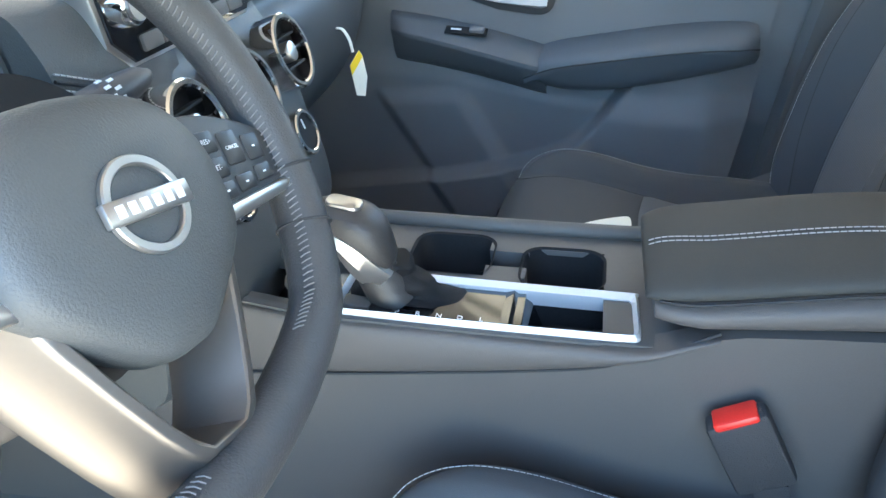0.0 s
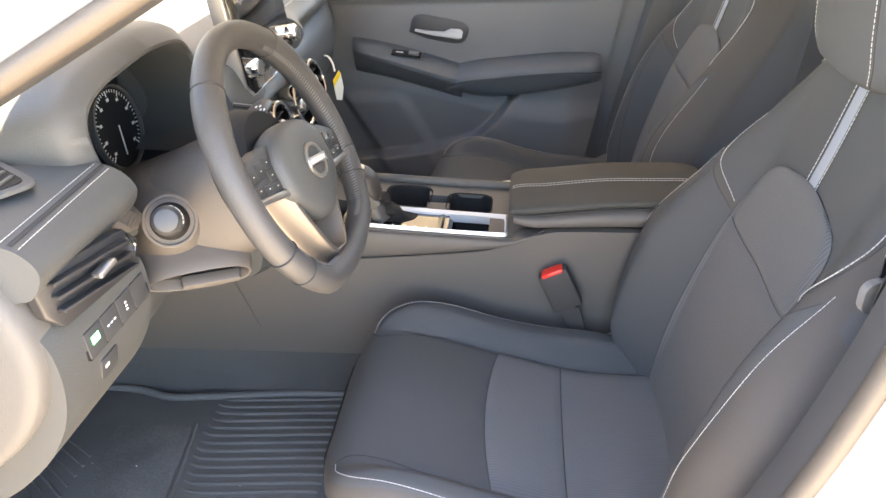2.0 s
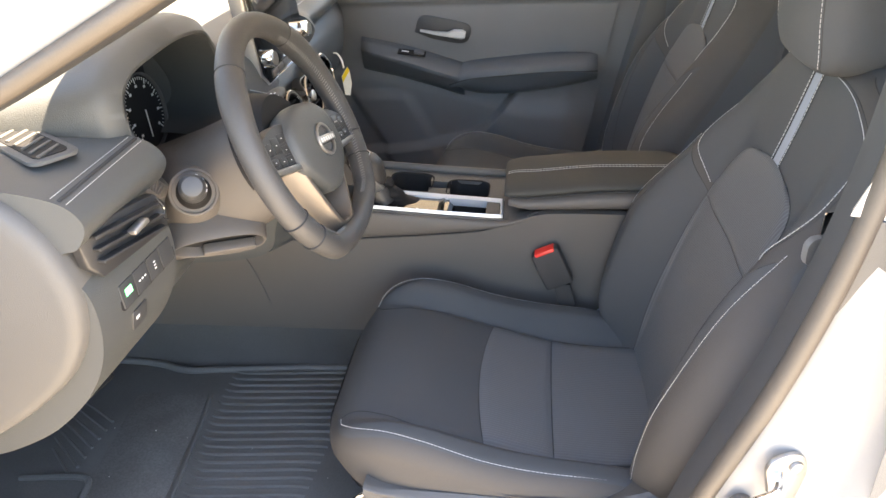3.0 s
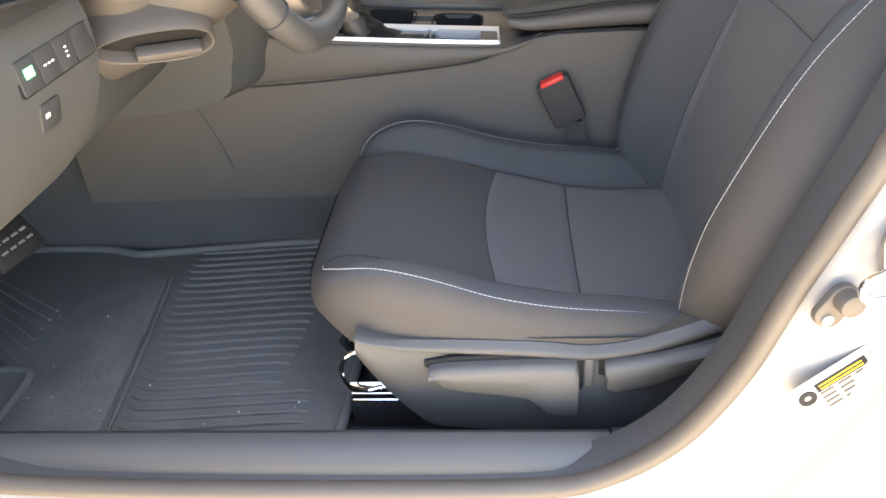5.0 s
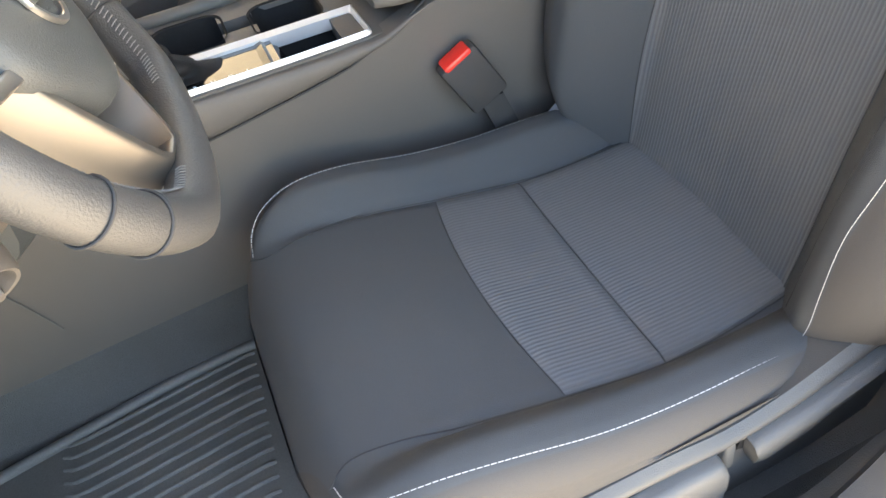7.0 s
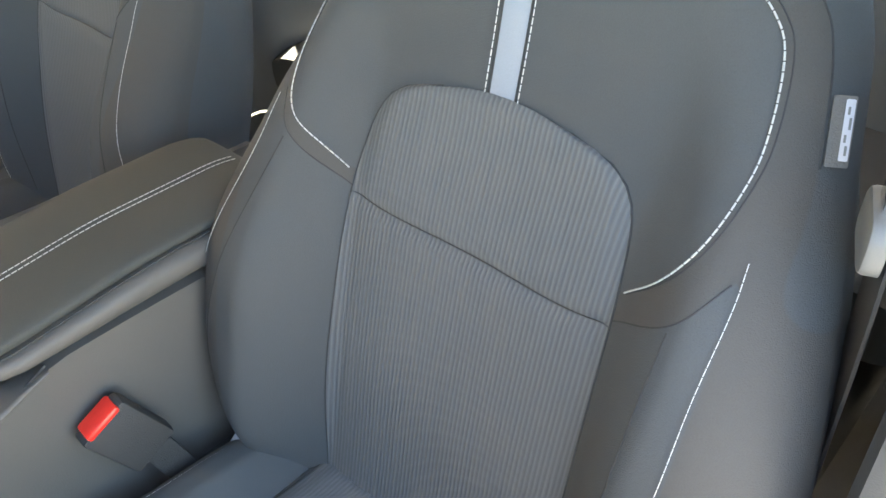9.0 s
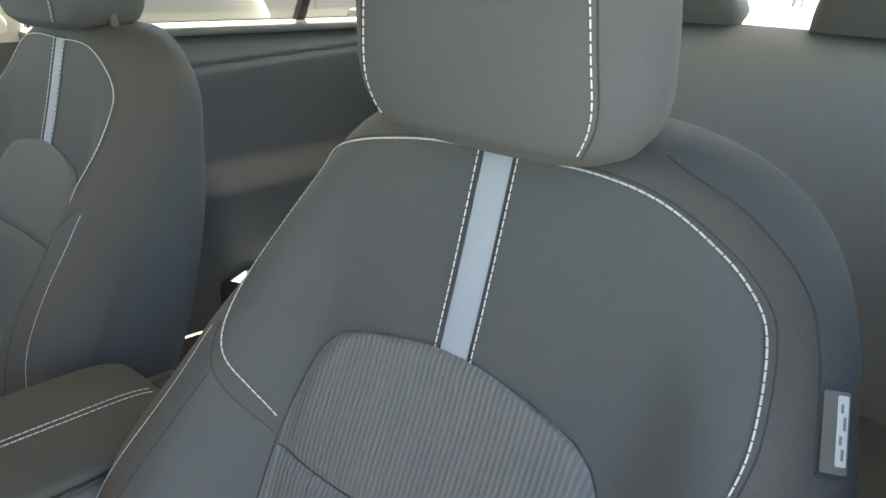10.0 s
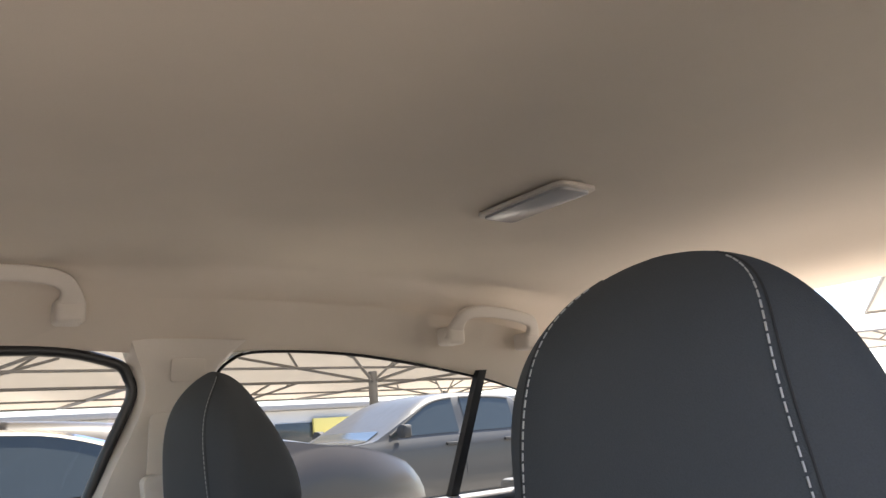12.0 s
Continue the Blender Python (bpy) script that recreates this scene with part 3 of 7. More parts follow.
    for s in (-1, 1):
        stitches([head_pt(f, s * (0.385 + 0.17 * (1 - f) ** 2 + 0.48 * max(0.0, (f - 0.35) / 0.65) ** 4), 0.0005) for f in span(0.05, 0.96, 44)], bm=bm, dash=0.0038, gap=0.0052, r=0.00045)
        tube([head_pt(f, s * (0.430 + 0.17 * (1 - f) ** 2 + 0.52 * max(0.0, (f - 0.35) / 0.65) ** 4), 0.0) for f in span(0.04, 0.97, 44)], 0.0006, 6, bm=bs)
    part("stitching", bm, M_THREAD, head, "white contrast stitching")
    part("seam", bs, M_SEAM, head, "dark sewn seam")
    for s in (-1, 1):
        part("post", tube([P(0.660, 0.070 * s, 0.955), P(0.652, 0.070 * s, 1.0 + lift)], 0.0058, 14), M_STALK_END, root, "dark steel headrest post")
        part("collar", tube([P(0.659, 0.070 * s, 0.965), P(0.657, 0.070 * s, 0.979)], [0.0125, 0.0105], 16), M_BLACK, root, "black plastic post collar")

    # seat cushion
    rings = []
    stations = [0.014, 0.016, 0.020, 0.026, 0.034, 0.044] + span(0.052, 0.50, 80)
    for x in stations:
        roll = math.sqrt(max(0.0, 1 - min(1.0, max(0.0, (0.062 - x) / 0.048)) ** 2))
        W = lerp([(0.014, 0.090), (0.02, 0.122), (0.03, 0.148), (0.05, 0.172), (0.08, 0.191), (0.12, 0.203), (0.2, 0.209), (0.5, 0.210)], x)
        pts = []
        for k in range(121):
            w = -W * math.cos(math.pi * k / 120)
            e = max(0.0, (abs(w) - (W - 0.028)) / 0.028)
            z = cushion_top(x, w) - 0.032 * (1 - math.sqrt(max(0.0, 1 - min(1, e) ** 2)))
            z = 0.490 + (z - 0.490) * roll
            pts.append(P(x, w, z))
        zb = lerp([(0.014, 0.488), (0.03, 0.480), (0.06, 0.466), (0.10, 0.446), (0.15, 0.430), (0.5, 0.425)], x)
        for w, z in ((W + 0.002, max(zb + 0.006, 0.485)), (W, max(0.462, zb + 0.008)), (W - 0.012, zb + 0.005), (W - 0.04, zb), (0, zb - 0.01 * roll), (-W + 0.04, zb), (-W + 0.012, zb + 0.005), (-W, max(0.462, zb + 0.008)), (-W - 0.002, max(zb + 0.006, 0.485))):
            pts.append(P(x, w, z))
        rings.append(pts)
    cushion = part("cushion", loft(rings), M_SEWN, root, "black cloth seat cushion")
    two_tone(cushion, world_of(cushion), lambda p: abs(p.y - centre) - lerp(SIDE_W, p.x - dx))

    def C(x, w, off=0.0):
        gx = (cushion_top(x + 0.004, w) - cushion_top(x - 0.004, w)) / 0.008
        gw = (cushion_top(x, w + 0.004) - cushion_top(x, w - 0.004)) / 0.008
        n = Vector((-gx, -gw, 1)).normalized()
        return P(x + n.x * off, w + n.y * off, cushion_top(x, w) + n.z * off)

    def c_panel(x0, x1, bow0, bow1, name):
        rows = []
        for f in span(0, 1, 22):
            r = []
            for u in span(-1, 1, 33):
                x = (x0 + bow0 * u * u) * (1 - f) + (x1 + bow1 * u * u) * f
                h = lerp([(0.2, 0.135), (0.33, 0.136), (0.46, 0.126)], x)
                r.append(C(x, h * u, 0.0003 + 0.003 * min(1, (1 - abs(u)) * 10) * min(1, min(f, 1 - f) * 12 + 0.03)))
            rows.append(r)
        part(name, loft(rows, closed=False, caps=False), M_RIB_SEAT, cushion, "grey cloth panel with fine ribs")
    c_panel(0.222, 0.327, 0.014, 0.002, "front_insert")
    c_panel(0.329, 0.478, 0.002, 0.0, "rear_insert")
    bm, bs = bmesh.new(), bmesh.new()
    for s in (-1, 1):
        out_line = smooth_line([(0.044, 0.136), (0.052, 0.158), (0.08, 0.177), (0.14, 0.187), (0.24, 0.192), (0.33, 0.192), (0.395, 0.191)], 50)
        stitches([C(x, w * s, 0.001) - Vector((0, 0, 0.004 * step(0.17, 0.2, w))) for x, w in out_line], bm=bm, r=0.00045)
        in_line = smooth_line([(0.040, 0.135), (0.060, 0.124), (0.10, 0.128), (0.16, 0.136), (0.24, 0.138), (0.33, 0.138), (0.475, 0.128)], 60)
        tube([C(x, w * s, 0.0002) for x, w in in_line], 0.0007, 6, bm=bs)
    tube([C(0.328 + 0.002 * u * u, 0.135 * u, 0.0003) for u in span(-1, 1, 24)], 0.0005, 6, bm=bs)
    tube([C(0.221 + 0.014 * u * u, 0.135 * u, 0.0003) for u in span(-1, 1, 30)], 0.0005, 6, bm=bs)
    part("stitching", bm, M_THREAD, cushion, "white contrast stitching")
    part("seam", bs, M_SEAM, cushion, "dark sewn seams")

    # plastic base trim and rails
    for s in (-1,):
        low = [(0.084, 0.466), (0.106, 0.425), (0.138, 0.380), (0.175, 0.356), (0.30, 0.350), (0.42, 0.352), (0.49, 0.37)]
        top = [(0.088, 0.497), (0.104, 0.492), (0.135, 0.488), (0.20, 0.486), (0.28, 0.482), (0.33, 0.476), (0.38, 0.484), (0.43, 0.503), (0.50, 0.535)]
        lo_l, hi_l = smooth_line(low, 40), smooth_line(top, 40)
        rows = []
        for (xa, za), (xb, zb) in zip(lo_l, hi_l):
            r = []
            for f in span(0, 0.8, 10) + span(0.84, 1, 9):
                bulge = 0.012 * math.sin(math.pi * (0.15 + 0.75 * min(f, 0.86)))
                r.append(P(xa + (xb - xa) * f, s * (0.206 + bulge + 0.009 * step(0.84, 0.91, f) - 0.003 * step(0.93, 0.97, f) - 0.006 * step(0.96, 1.0, f)), za + (zb - za) * f))
            r += [P(xb, s * 0.185, zb - 0.006), P(xa, s * 0.185, za)]
            rows.append(r)
        base = part("base_trim", loft(rows), M_BASE, root, "dark grey plastic seat base trim")

        def paddle(keys, y0, y1, e=0.004):
            rows = []
            for x, zt, zb in keys:
                rows.append([P(x, s * y0, zt - 0.002), P(x, s * (y1 - 2.2 * e), zt), P(x, s * (y1 - e), zt - 0.4 * e), P(x, s * y1, zt - 2 * e), P(x, s * (y1 - 0.001), (zt + zb) / 2), P(x, s * (y1 - 0.004), zb + e), P(x, s * (y1 - 0.006), zb), P(x, s * y0, zb)])
            return loft(rows)
        part("lever", paddle([(0.163, 0.457, 0.452), (0.168, 0.459, 0.443), (0.178, 0.461, 0.434), (0.20, 0.4625, 0.428), (0.24, 0.464, 0.422), (0.268, 0.465, 0.416), (0.280, 0.4652, 0.404), (0.288, 0.4655, 0.394), (0.312, 0.4655, 0.390), (0.317, 0.463, 0.392), (0.319, 0.458, 0.396)], 0.200, 0.236), M_PLASTIC, base, "grey plastic seat height lever")
        part("lever_gap", paddle([(0.158, 0.462, 0.450), (0.19, 0.468, 0.425), (0.26, 0.470, 0.412), (0.29, 0.470, 0.388), (0.322, 0.470, 0.386), (0.325, 0.466, 0.390)], 0.195, 0.2195, 0.001), M_BLACK, base, "dark slot round the lever")
        part("recline_lever", paddle([(0.346, 0.461, 0.448), (0.349, 0.463, 0.428), (0.36, 0.465, 0.424), (0.40, 0.472, 0.434), (0.44, 0.484, 0.455), (0.466, 0.494, 0.474), (0.472, 0.493, 0.480)], 0.200, 0.234), M_PLASTIC, base, "grey plastic backrest recline lever")
        part("lever_gap", paddle([(0.341, 0.466, 0.430), (0.36, 0.470, 0.420), (0.40, 0.477, 0.430), (0.47, 0.499, 0.470), (0.478, 0.496, 0.482)], 0.195, 0.2190, 0.001), M_BLACK, base, "dark slot round the lever")
        post = basis(P(0.3305, s * 0.205, 0.455), (0, s * side, 0), (1, 0, 0))
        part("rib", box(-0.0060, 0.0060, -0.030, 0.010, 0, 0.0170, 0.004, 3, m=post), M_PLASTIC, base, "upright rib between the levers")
    for w in (-0.165, 0.165):
        r = part("rail", box(0.06 + dx, 0.48 + dx, centre + w * side - 0.022, centre + w * side + 0.022, 0.330, 0.366, 0.003), M_BLACK, root, "black steel seat rail")
        if side > 0 and w < 0:
            for z, h in ((0.389, 0.0050), (0.377, 0.0016), (0.366, 0.0022)):
                part("bright_strip", box(0.062, 0.116, -h, h, -0.002, 0.001, 0.0004, m=basis((0.0, -0.540, z), (0, -0.83, 0.55), (1, 0, 0))), M_CHROME, r, "bright steel slide strip")
    part("frame", box(0.09 + dx, 0.45 + dx, centre - 0.17, centre + 0.17, 0.345, 0.432, 0.01), M_BLACK, root, "black seat frame")
    part("spring_wire", tube(smooth_line([P(0.100, -0.196, 0.462), P(0.072, -0.200, 0.455), P(0.060, -0.198, 0.430), P(0.064, -0.194, 0.402), P(0.084, -0.190, 0.392), P(0.100, -0.188, 0.394)], 24), 0.0030, 8), M_CHROME, root, "bent bright wire under the cushion")
    part("adjust_bar", tube([P(0.10, -0.12, 0.40), P(0.055, -0.12, 0.425), P(0.045, -0.118, 0.405), P(0.052, -0.115, 0.385), P(0.058, 0.10, 0.385), P(0.10, 0.10, 0.40)], 0.005, 10), M_BLACK, root, "black steel slide bar")
    return root


seat(1, -0.36, 0.0, "front seats")
seat(-1, 0.335, 0.037, "front seats", 0.008)


# ---- instrument panel ----
def dash():
    root = thing("dashboard", "dark grey soft-touch dashboard with stitched edge", "dashboard", (-0.35, 0, 0.60), kind="structure")

    def prof(y):
        bow = 0.05 * (abs(y) / 0.66) ** 2
        side = step(0.50, 0.68, y)
        pts = [(-0.80, 0.90), (-0.60, 0.958), (-0.42, 0.968), (-0.28, 0.958), (-0.19, 0.948), (-0.135, 0.938), (-0.112, 0.926), (-0.104, 0.908), (-0.118, 0.886), (-0.136, 0.880), (-0.142, 0.862), (-0.128, 0.845), (-0.120, 0.82),
               (-0.122, 0.78), (-0.138, 0.735), (-0.175, 0.685), (-0.24, 0.635), (-0.34, 0.60), (-0.50, 0.60), (-0.80, 0.62)]
        return [(x - bow * 0.3 - 0.03 * side, y, z) for x, z in smooth_line(pts, 90)]
    # the driver's end, the middle and the passenger's end
    ys_l = span(-0.665, -0.502, 9)
    ys_r = span(0.11, 0.665, 26)
    part("end_section", loft([prof(y) for y in ys_l]), M_DASH, root)
    part("passenger_section", loft([[(x - 0.03 * step(0.10, 0.2, y), yy, z) for x, yy, z in prof(y)] for y in ys_r]), M_DASH, root)

    def mid(y):
        pts = [(-0.80, 0.90), (-0.60, 0.958), (-0.42, 0.968), (-0.36, 0.966), (-0.335, 0.955), (-0.325, 0.93), (-0.32, 0.86), (-0.30, 0.815), (-0.20, 0.785), (-0.18, 0.72), (-0.22, 0.66), (-0.30, 0.62), (-0.50, 0.60), (-0.80, 0.62)]
        return [(x, y, z) for x, z in smooth_line(pts, 50)]
    part("middle_section", loft([mid(y) for y in span(-0.528, 0.108, 20)]), M_DASH, root)

    # end cap that faces the door
    cap = smooth_line([(-0.50, 0.955), (-0.34, 0.967), (-0.22, 0.948), (-0.175, 0.920), (-0.148, 0.87), (-0.142, 0.82), (-0.160, 0.765), (-0.205, 0.712), (-0.30, 0.645), (-0.42, 0.60), (-0.50, 0.60)], 70)
    rows = [[(-0.33 + (x + 0.33) * e, y, 0.79 + (z - 0.79) * e) for x, z in cap] for y, e in ((-0.640, 1.0), (-0.668, 1.0), (-0.676, 0.985), (-0.680, 0.96), (-0.682, 0.90), (-0.683, 0.6), (-0.683, 0.2))]
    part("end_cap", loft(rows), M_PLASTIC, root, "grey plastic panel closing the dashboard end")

    # instrument hood: an open arch round the dials
    lip = smooth_line([(-0.262, 0.848), (-0.238, 0.862), (-0.226, 0.890), (-0.226, 0.930), (-0.236, 0.968), (-0.262, 0.992), (-0.33, 1.001), (-0.40, 0.999), (-0.455, 0.994), (-0.487, 0.978), (-0.494, 0.952), (-0.488, 0.915), (-0.470, 0.878), (-0.445, 0.845)], 70)
    rows = []
    for (y, z) in lip:
        nx, nz = y + 0.36, z - 0.90
        d = math.hypot(nx, nz)
        nx, nz = nx / d, nz / d
        lean = -0.155 + 0.012 * step(0.99, 0.86, z)
        top = step(0.93, 0.985, z)
        door = step(-0.40, -0.47, y)
        wide = 0.010 + 0.014 * top + 0.016 * door * (1 - top)
        r = []
        for bx, o in ((-0.20, 0.050), (-0.12, 0.042), (-0.05, 0.010), (0.0, 0.0), (0.003, 0.002), (0.003, 0.006), (-0.012, wide), (-0.020, wide + 0.004), (-0.034, wide + 0.008), (-0.10, wide + 0.030), (-0.30, wide + 0.050)):
            flare = abs(nx) if bx < -0.04 else 1.0
            r.append((max(lean + bx, -0.44), y + nx * o * flare, z + nz * o * (1.0 if bx > -0.04 else 0.1 * (1 if o < wide + 0.012 else 3)) - 0.10 * max(0, -bx - 0.06) * 0.3))
        rows.append(r)
    hood = part("instrument_hood", loft(rows), M_DASH, root, "grey padded hood over the dials")
    cheek = [(-0.537, 0.915), (-0.509, 0.897), (-0.478, 0.866), (-0.490, 0.858), (-0.517, 0.866), (-0.537, 0.893)]
    foot = part("hood_foot", plate([(y + 0.51, z - 0.885) for y, z in cheek], basis((-0.136, -0.51, 0.885), (1, 0, 0), (0, 1, 0)), 0.006, 0.002), M_CONSOLE, hood, "brown-grey foot of the hood")
    bm = bmesh.new()
    for k in range(7):
        f = 0.12 + 0.125 * k
        tube([(-0.1300, -0.535 + 0.052 * f, 0.912 - 0.046 * f), (-0.1295, -0.532 + 0.030 * f, 0.894 - 0.030 * f)], 0.0013, 6, bm=bm)
    part("ribbing", bm, M_CONSOLE, foot, "fine ribs at the foot of the hood")

    # dial face and dials
    part("dial_backing", box(-0.305, -0.284, -0.515, -0.19, 0.80, 0.99, 0.005), M_BLACK, root, "black instrument panel")
    for yc, name in ((-0.253, "right_dial"), (-0.467, "left_dial")):
        m = basis((-0.270, yc, 0.880), (1, 0, 0.12), (0, 1, 0))
        dial = part("dial", disc(0.054, 0.004, m, 48), M_BLACK, root, "round black dial with white marks")
        part("bezel", ring(0.0535, 0.0565, 0.009, m, 48), M_PLASTIC, dial, "thin grey bezel")
        bm = bmesh.new()
        for k in range(41):
            a = radians(225 - 270 * k / 40)
            ln = 0.008 if k % 5 == 0 else 0.004
            w = 0.0009 if k % 5 == 0 else 0.0005
            mm = m @ Matrix.Rotation(a, 4, "Z") @ Matrix.Translation((0.050 - ln / 2, 0, 0.0045))
            box(-ln / 2, ln / 2, -w, w, 0, 0.0006, 0, bm=bm, m=mm)
        for k in range(9):
            a = radians(225 - 270 * k / 8)
            mm = m @ Matrix.Translation((0.038 * math.cos(a), 0.038 * math.sin(a), 0.0045))
            box(-0.0028, 0.0028, -0.0019, 0.0019, 0, 0.0005, 0, bm=bm, m=mm)
        part("marks", bm, M_PRINT, dial, "white dial marks")
        mm = m @ Matrix.Rotation(radians(262), 4, "Z")
        part("needle", box(-0.003, 0.037, -0.0009, 0.0009, 0.006, 0.0075, 0.0004, bm=None, m=mm), M_PRINT, dial, "white dial needle")

    # top vent at the door end
    m = basis((-0.222, -0.566, 0.952), (0.05, -0.02, 1), (1, -0.62, 0))
    vent = part("top_vent", plate(rounded(0.115, 0.052, 0.012), m, 0.004, 0.0015), M_PLASTIC, root, "small slotted air outlet")
    part("recess", plate(rounded(0.098, 0.036, 0.008), m @ Matrix.Translation((0, 0, 0.0042)), 0.0008), M_BLACK, vent)
    for k in range(6):
        part("slat", box(-0.002, 0.002, -0.017, 0.017, 0.0048, 0.0068, 0.0005, m=m @ Matrix.Translation((-0.040 + 0.016 * k, 0, 0)) @ Matrix.Rotation(radians(28), 4, "Z")), M_PLASTIC, vent)

    # twin stitching along the padded edge
    def lid(x, y):
        pts = sorted((p[0], p[2]) for p in prof(y)[:40] if p[2] > 0.915)
        return lerp(pts, x)
    bm = bmesh.new()
    for o in (-0.007, 0.007):
        stitches([(-0.140 + o, y, lid(-0.140 + o, y) + 0.0008) for y in span(-0.66, -0.506, 20)], bm=bm, r=0.00045)
        stitches([(-0.165 + o - 0.02 * (abs(y) / 0.66) ** 2, y, lid(-0.135 + o, y) + 0.0008) for y in span(0.20, 0.62, 40)], bm=bm, r=0.0007)
    part("stitching", bm, M_THREAD, root, "white twin stitching")
    part("seam", tube([(-0.140, y, lid(-0.140, y)) for y in span(-0.66, -0.506, 8)], 0.0022, 6), M_SEAM, root)

    band = smooth_line([(-0.30, 0.952), (-0.19, 0.950), (-0.142, 0.938), (-0.124, 0.912), (-0.118, 0.885), (-0.122, 0.850), (-0.140, 0.805), (-0.20, 0.77), (-0.30, 0.76)], 40)
    part("stitched_band", loft([[(max(x, -0.165 - 0.13 * step(-0.19, -0.16, y)) - 0.010 * step(-0.10, -0.06, y), y, z - 0.10 * max(0, y + 0.20)) for x, z in band] for y in span(-0.214, -0.055, 14)]), M_DASH, root, "padded grey band beside the dials")
    bm = bmesh.new()
    for o in (-0.005, 0.005):
        stitches([(-0.1172 - 0.010 * step(-0.10, -0.06, y), y, 0.894 + o - 0.40 * (y + 0.213)) for y in span(-0.212, -0.090, 14)], bm=bm, r=0.0007)
    part("stitching", bm, M_THREAD, root, "white twin stitching")
    part("seam", tube([(-0.1176 - 0.010 * step(-0.10, -0.06, y), y, 0.894 - 0.40 * (y + 0.213)) for y in span(-0.213, -0.090, 8)], 0.0013, 6), M_SEAM, root)

    # side vent
    m = basis((-0.128, -0.600, 0.872), (1, -0.25, 0.1), (0.25, 1, 0))
    vent = part("side_vent", plate([(-0.062, 0.030), (0.050, 0.020), (0.062, 0.004), (0.055, -0.022), (-0.045, -0.028), (-0.060, -0.010)], m, 0.012, 0.003), M_VENT, root, "black slatted air outlet")
    for k in range(3):
        part("slat", box(-0.048, 0.045, -0.0018, 0.0018, 0.010, 0.022, 0.001, m=m @ Matrix.Translation((0, 0.014 - 0.013 * k, 0)) @ Matrix.Rotation(radians(-4), 4, "Z")), M_VENT, vent)
    part("tab", box(-0.008, 0.016, -0.003, 0.003, 0.018, 0.030, 0.002, m=m @ Matrix.Translation((0.0, 0.004, 0)) @ Matrix.Rotation(radians(12), 4, "Z")), M_SILVER, vent, "silver sliding tab")
    part("accent", tube([m @ Vector(p) for p in ((0.049, 0.016, 0.013), (0.056, 0.0, 0.013), (0.050, -0.010, 0.013), (0.056, -0.013, 0.013))], 0.0011, 8), M_CHROME, vent, "thin chrome accent")

    # switch row under the vent
    m = basis((-0.1322, -0.566, 0.803), (1, -0.04, 0.04), (0.04, 1, 0.0))
    row = part("switch_row", plate(rounded(0.120, 0.032, 0.005), m, 0.0014, 0.0005), M_BLACK, root, "row of push switches")
    for k in range(4):
        sw = part("switch", plate(rounded(0.0272, 0.0285, 0.002), m @ Matrix.Translation((-0.043 + 0.0285 * k, 0, 0.0014)), 0.0016, 0.0006), M_SWITCH, row, "dark grey push switch")
        if k == 0:
            part("indicator", box(-0.006, 0.006, -0.004, 0.004, 0, 0.0007, 0, m=m @ Matrix.Translation((-0.043, 0.002, 0.0031))), M_GREEN, sw, "lit green symbol")
        elif k < 3:
            bm = bmesh.new()
            for j in range(3):
                box(-0.0016, 0.0016, -0.0008, 0.0008, 0, 0.0005, 0, bm=bm, m=m @ Matrix.Translation((-0.043 + 0.0285 * k + (j - 1) * (0.006 if k == 1 else 0.0), (j - 1) * (0.0 if k == 1 else 0.004), 0.0031)))
            part("symbol", bm, M_PRINT, sw, "white printed symbol")
    m = basis((-0.1385, -0.592, 0.762), (1, -0.04, -0.25), (0.04, 1, 0))
    sw = part("boot_switch", plate(rounded(0.030, 0.026, 0.004), m, 0.0018, 0.0006), M_SWITCH, root, "dark grey switch with a white symbol")
    part("symbol", box(-0.003, 0.003, -0.002, 0.002, 0, 0.0006, 0, m=m @ Matrix.Translation((-0.006, 0.002, 0.0019))), M_PRINT, sw)
    return root


dash()


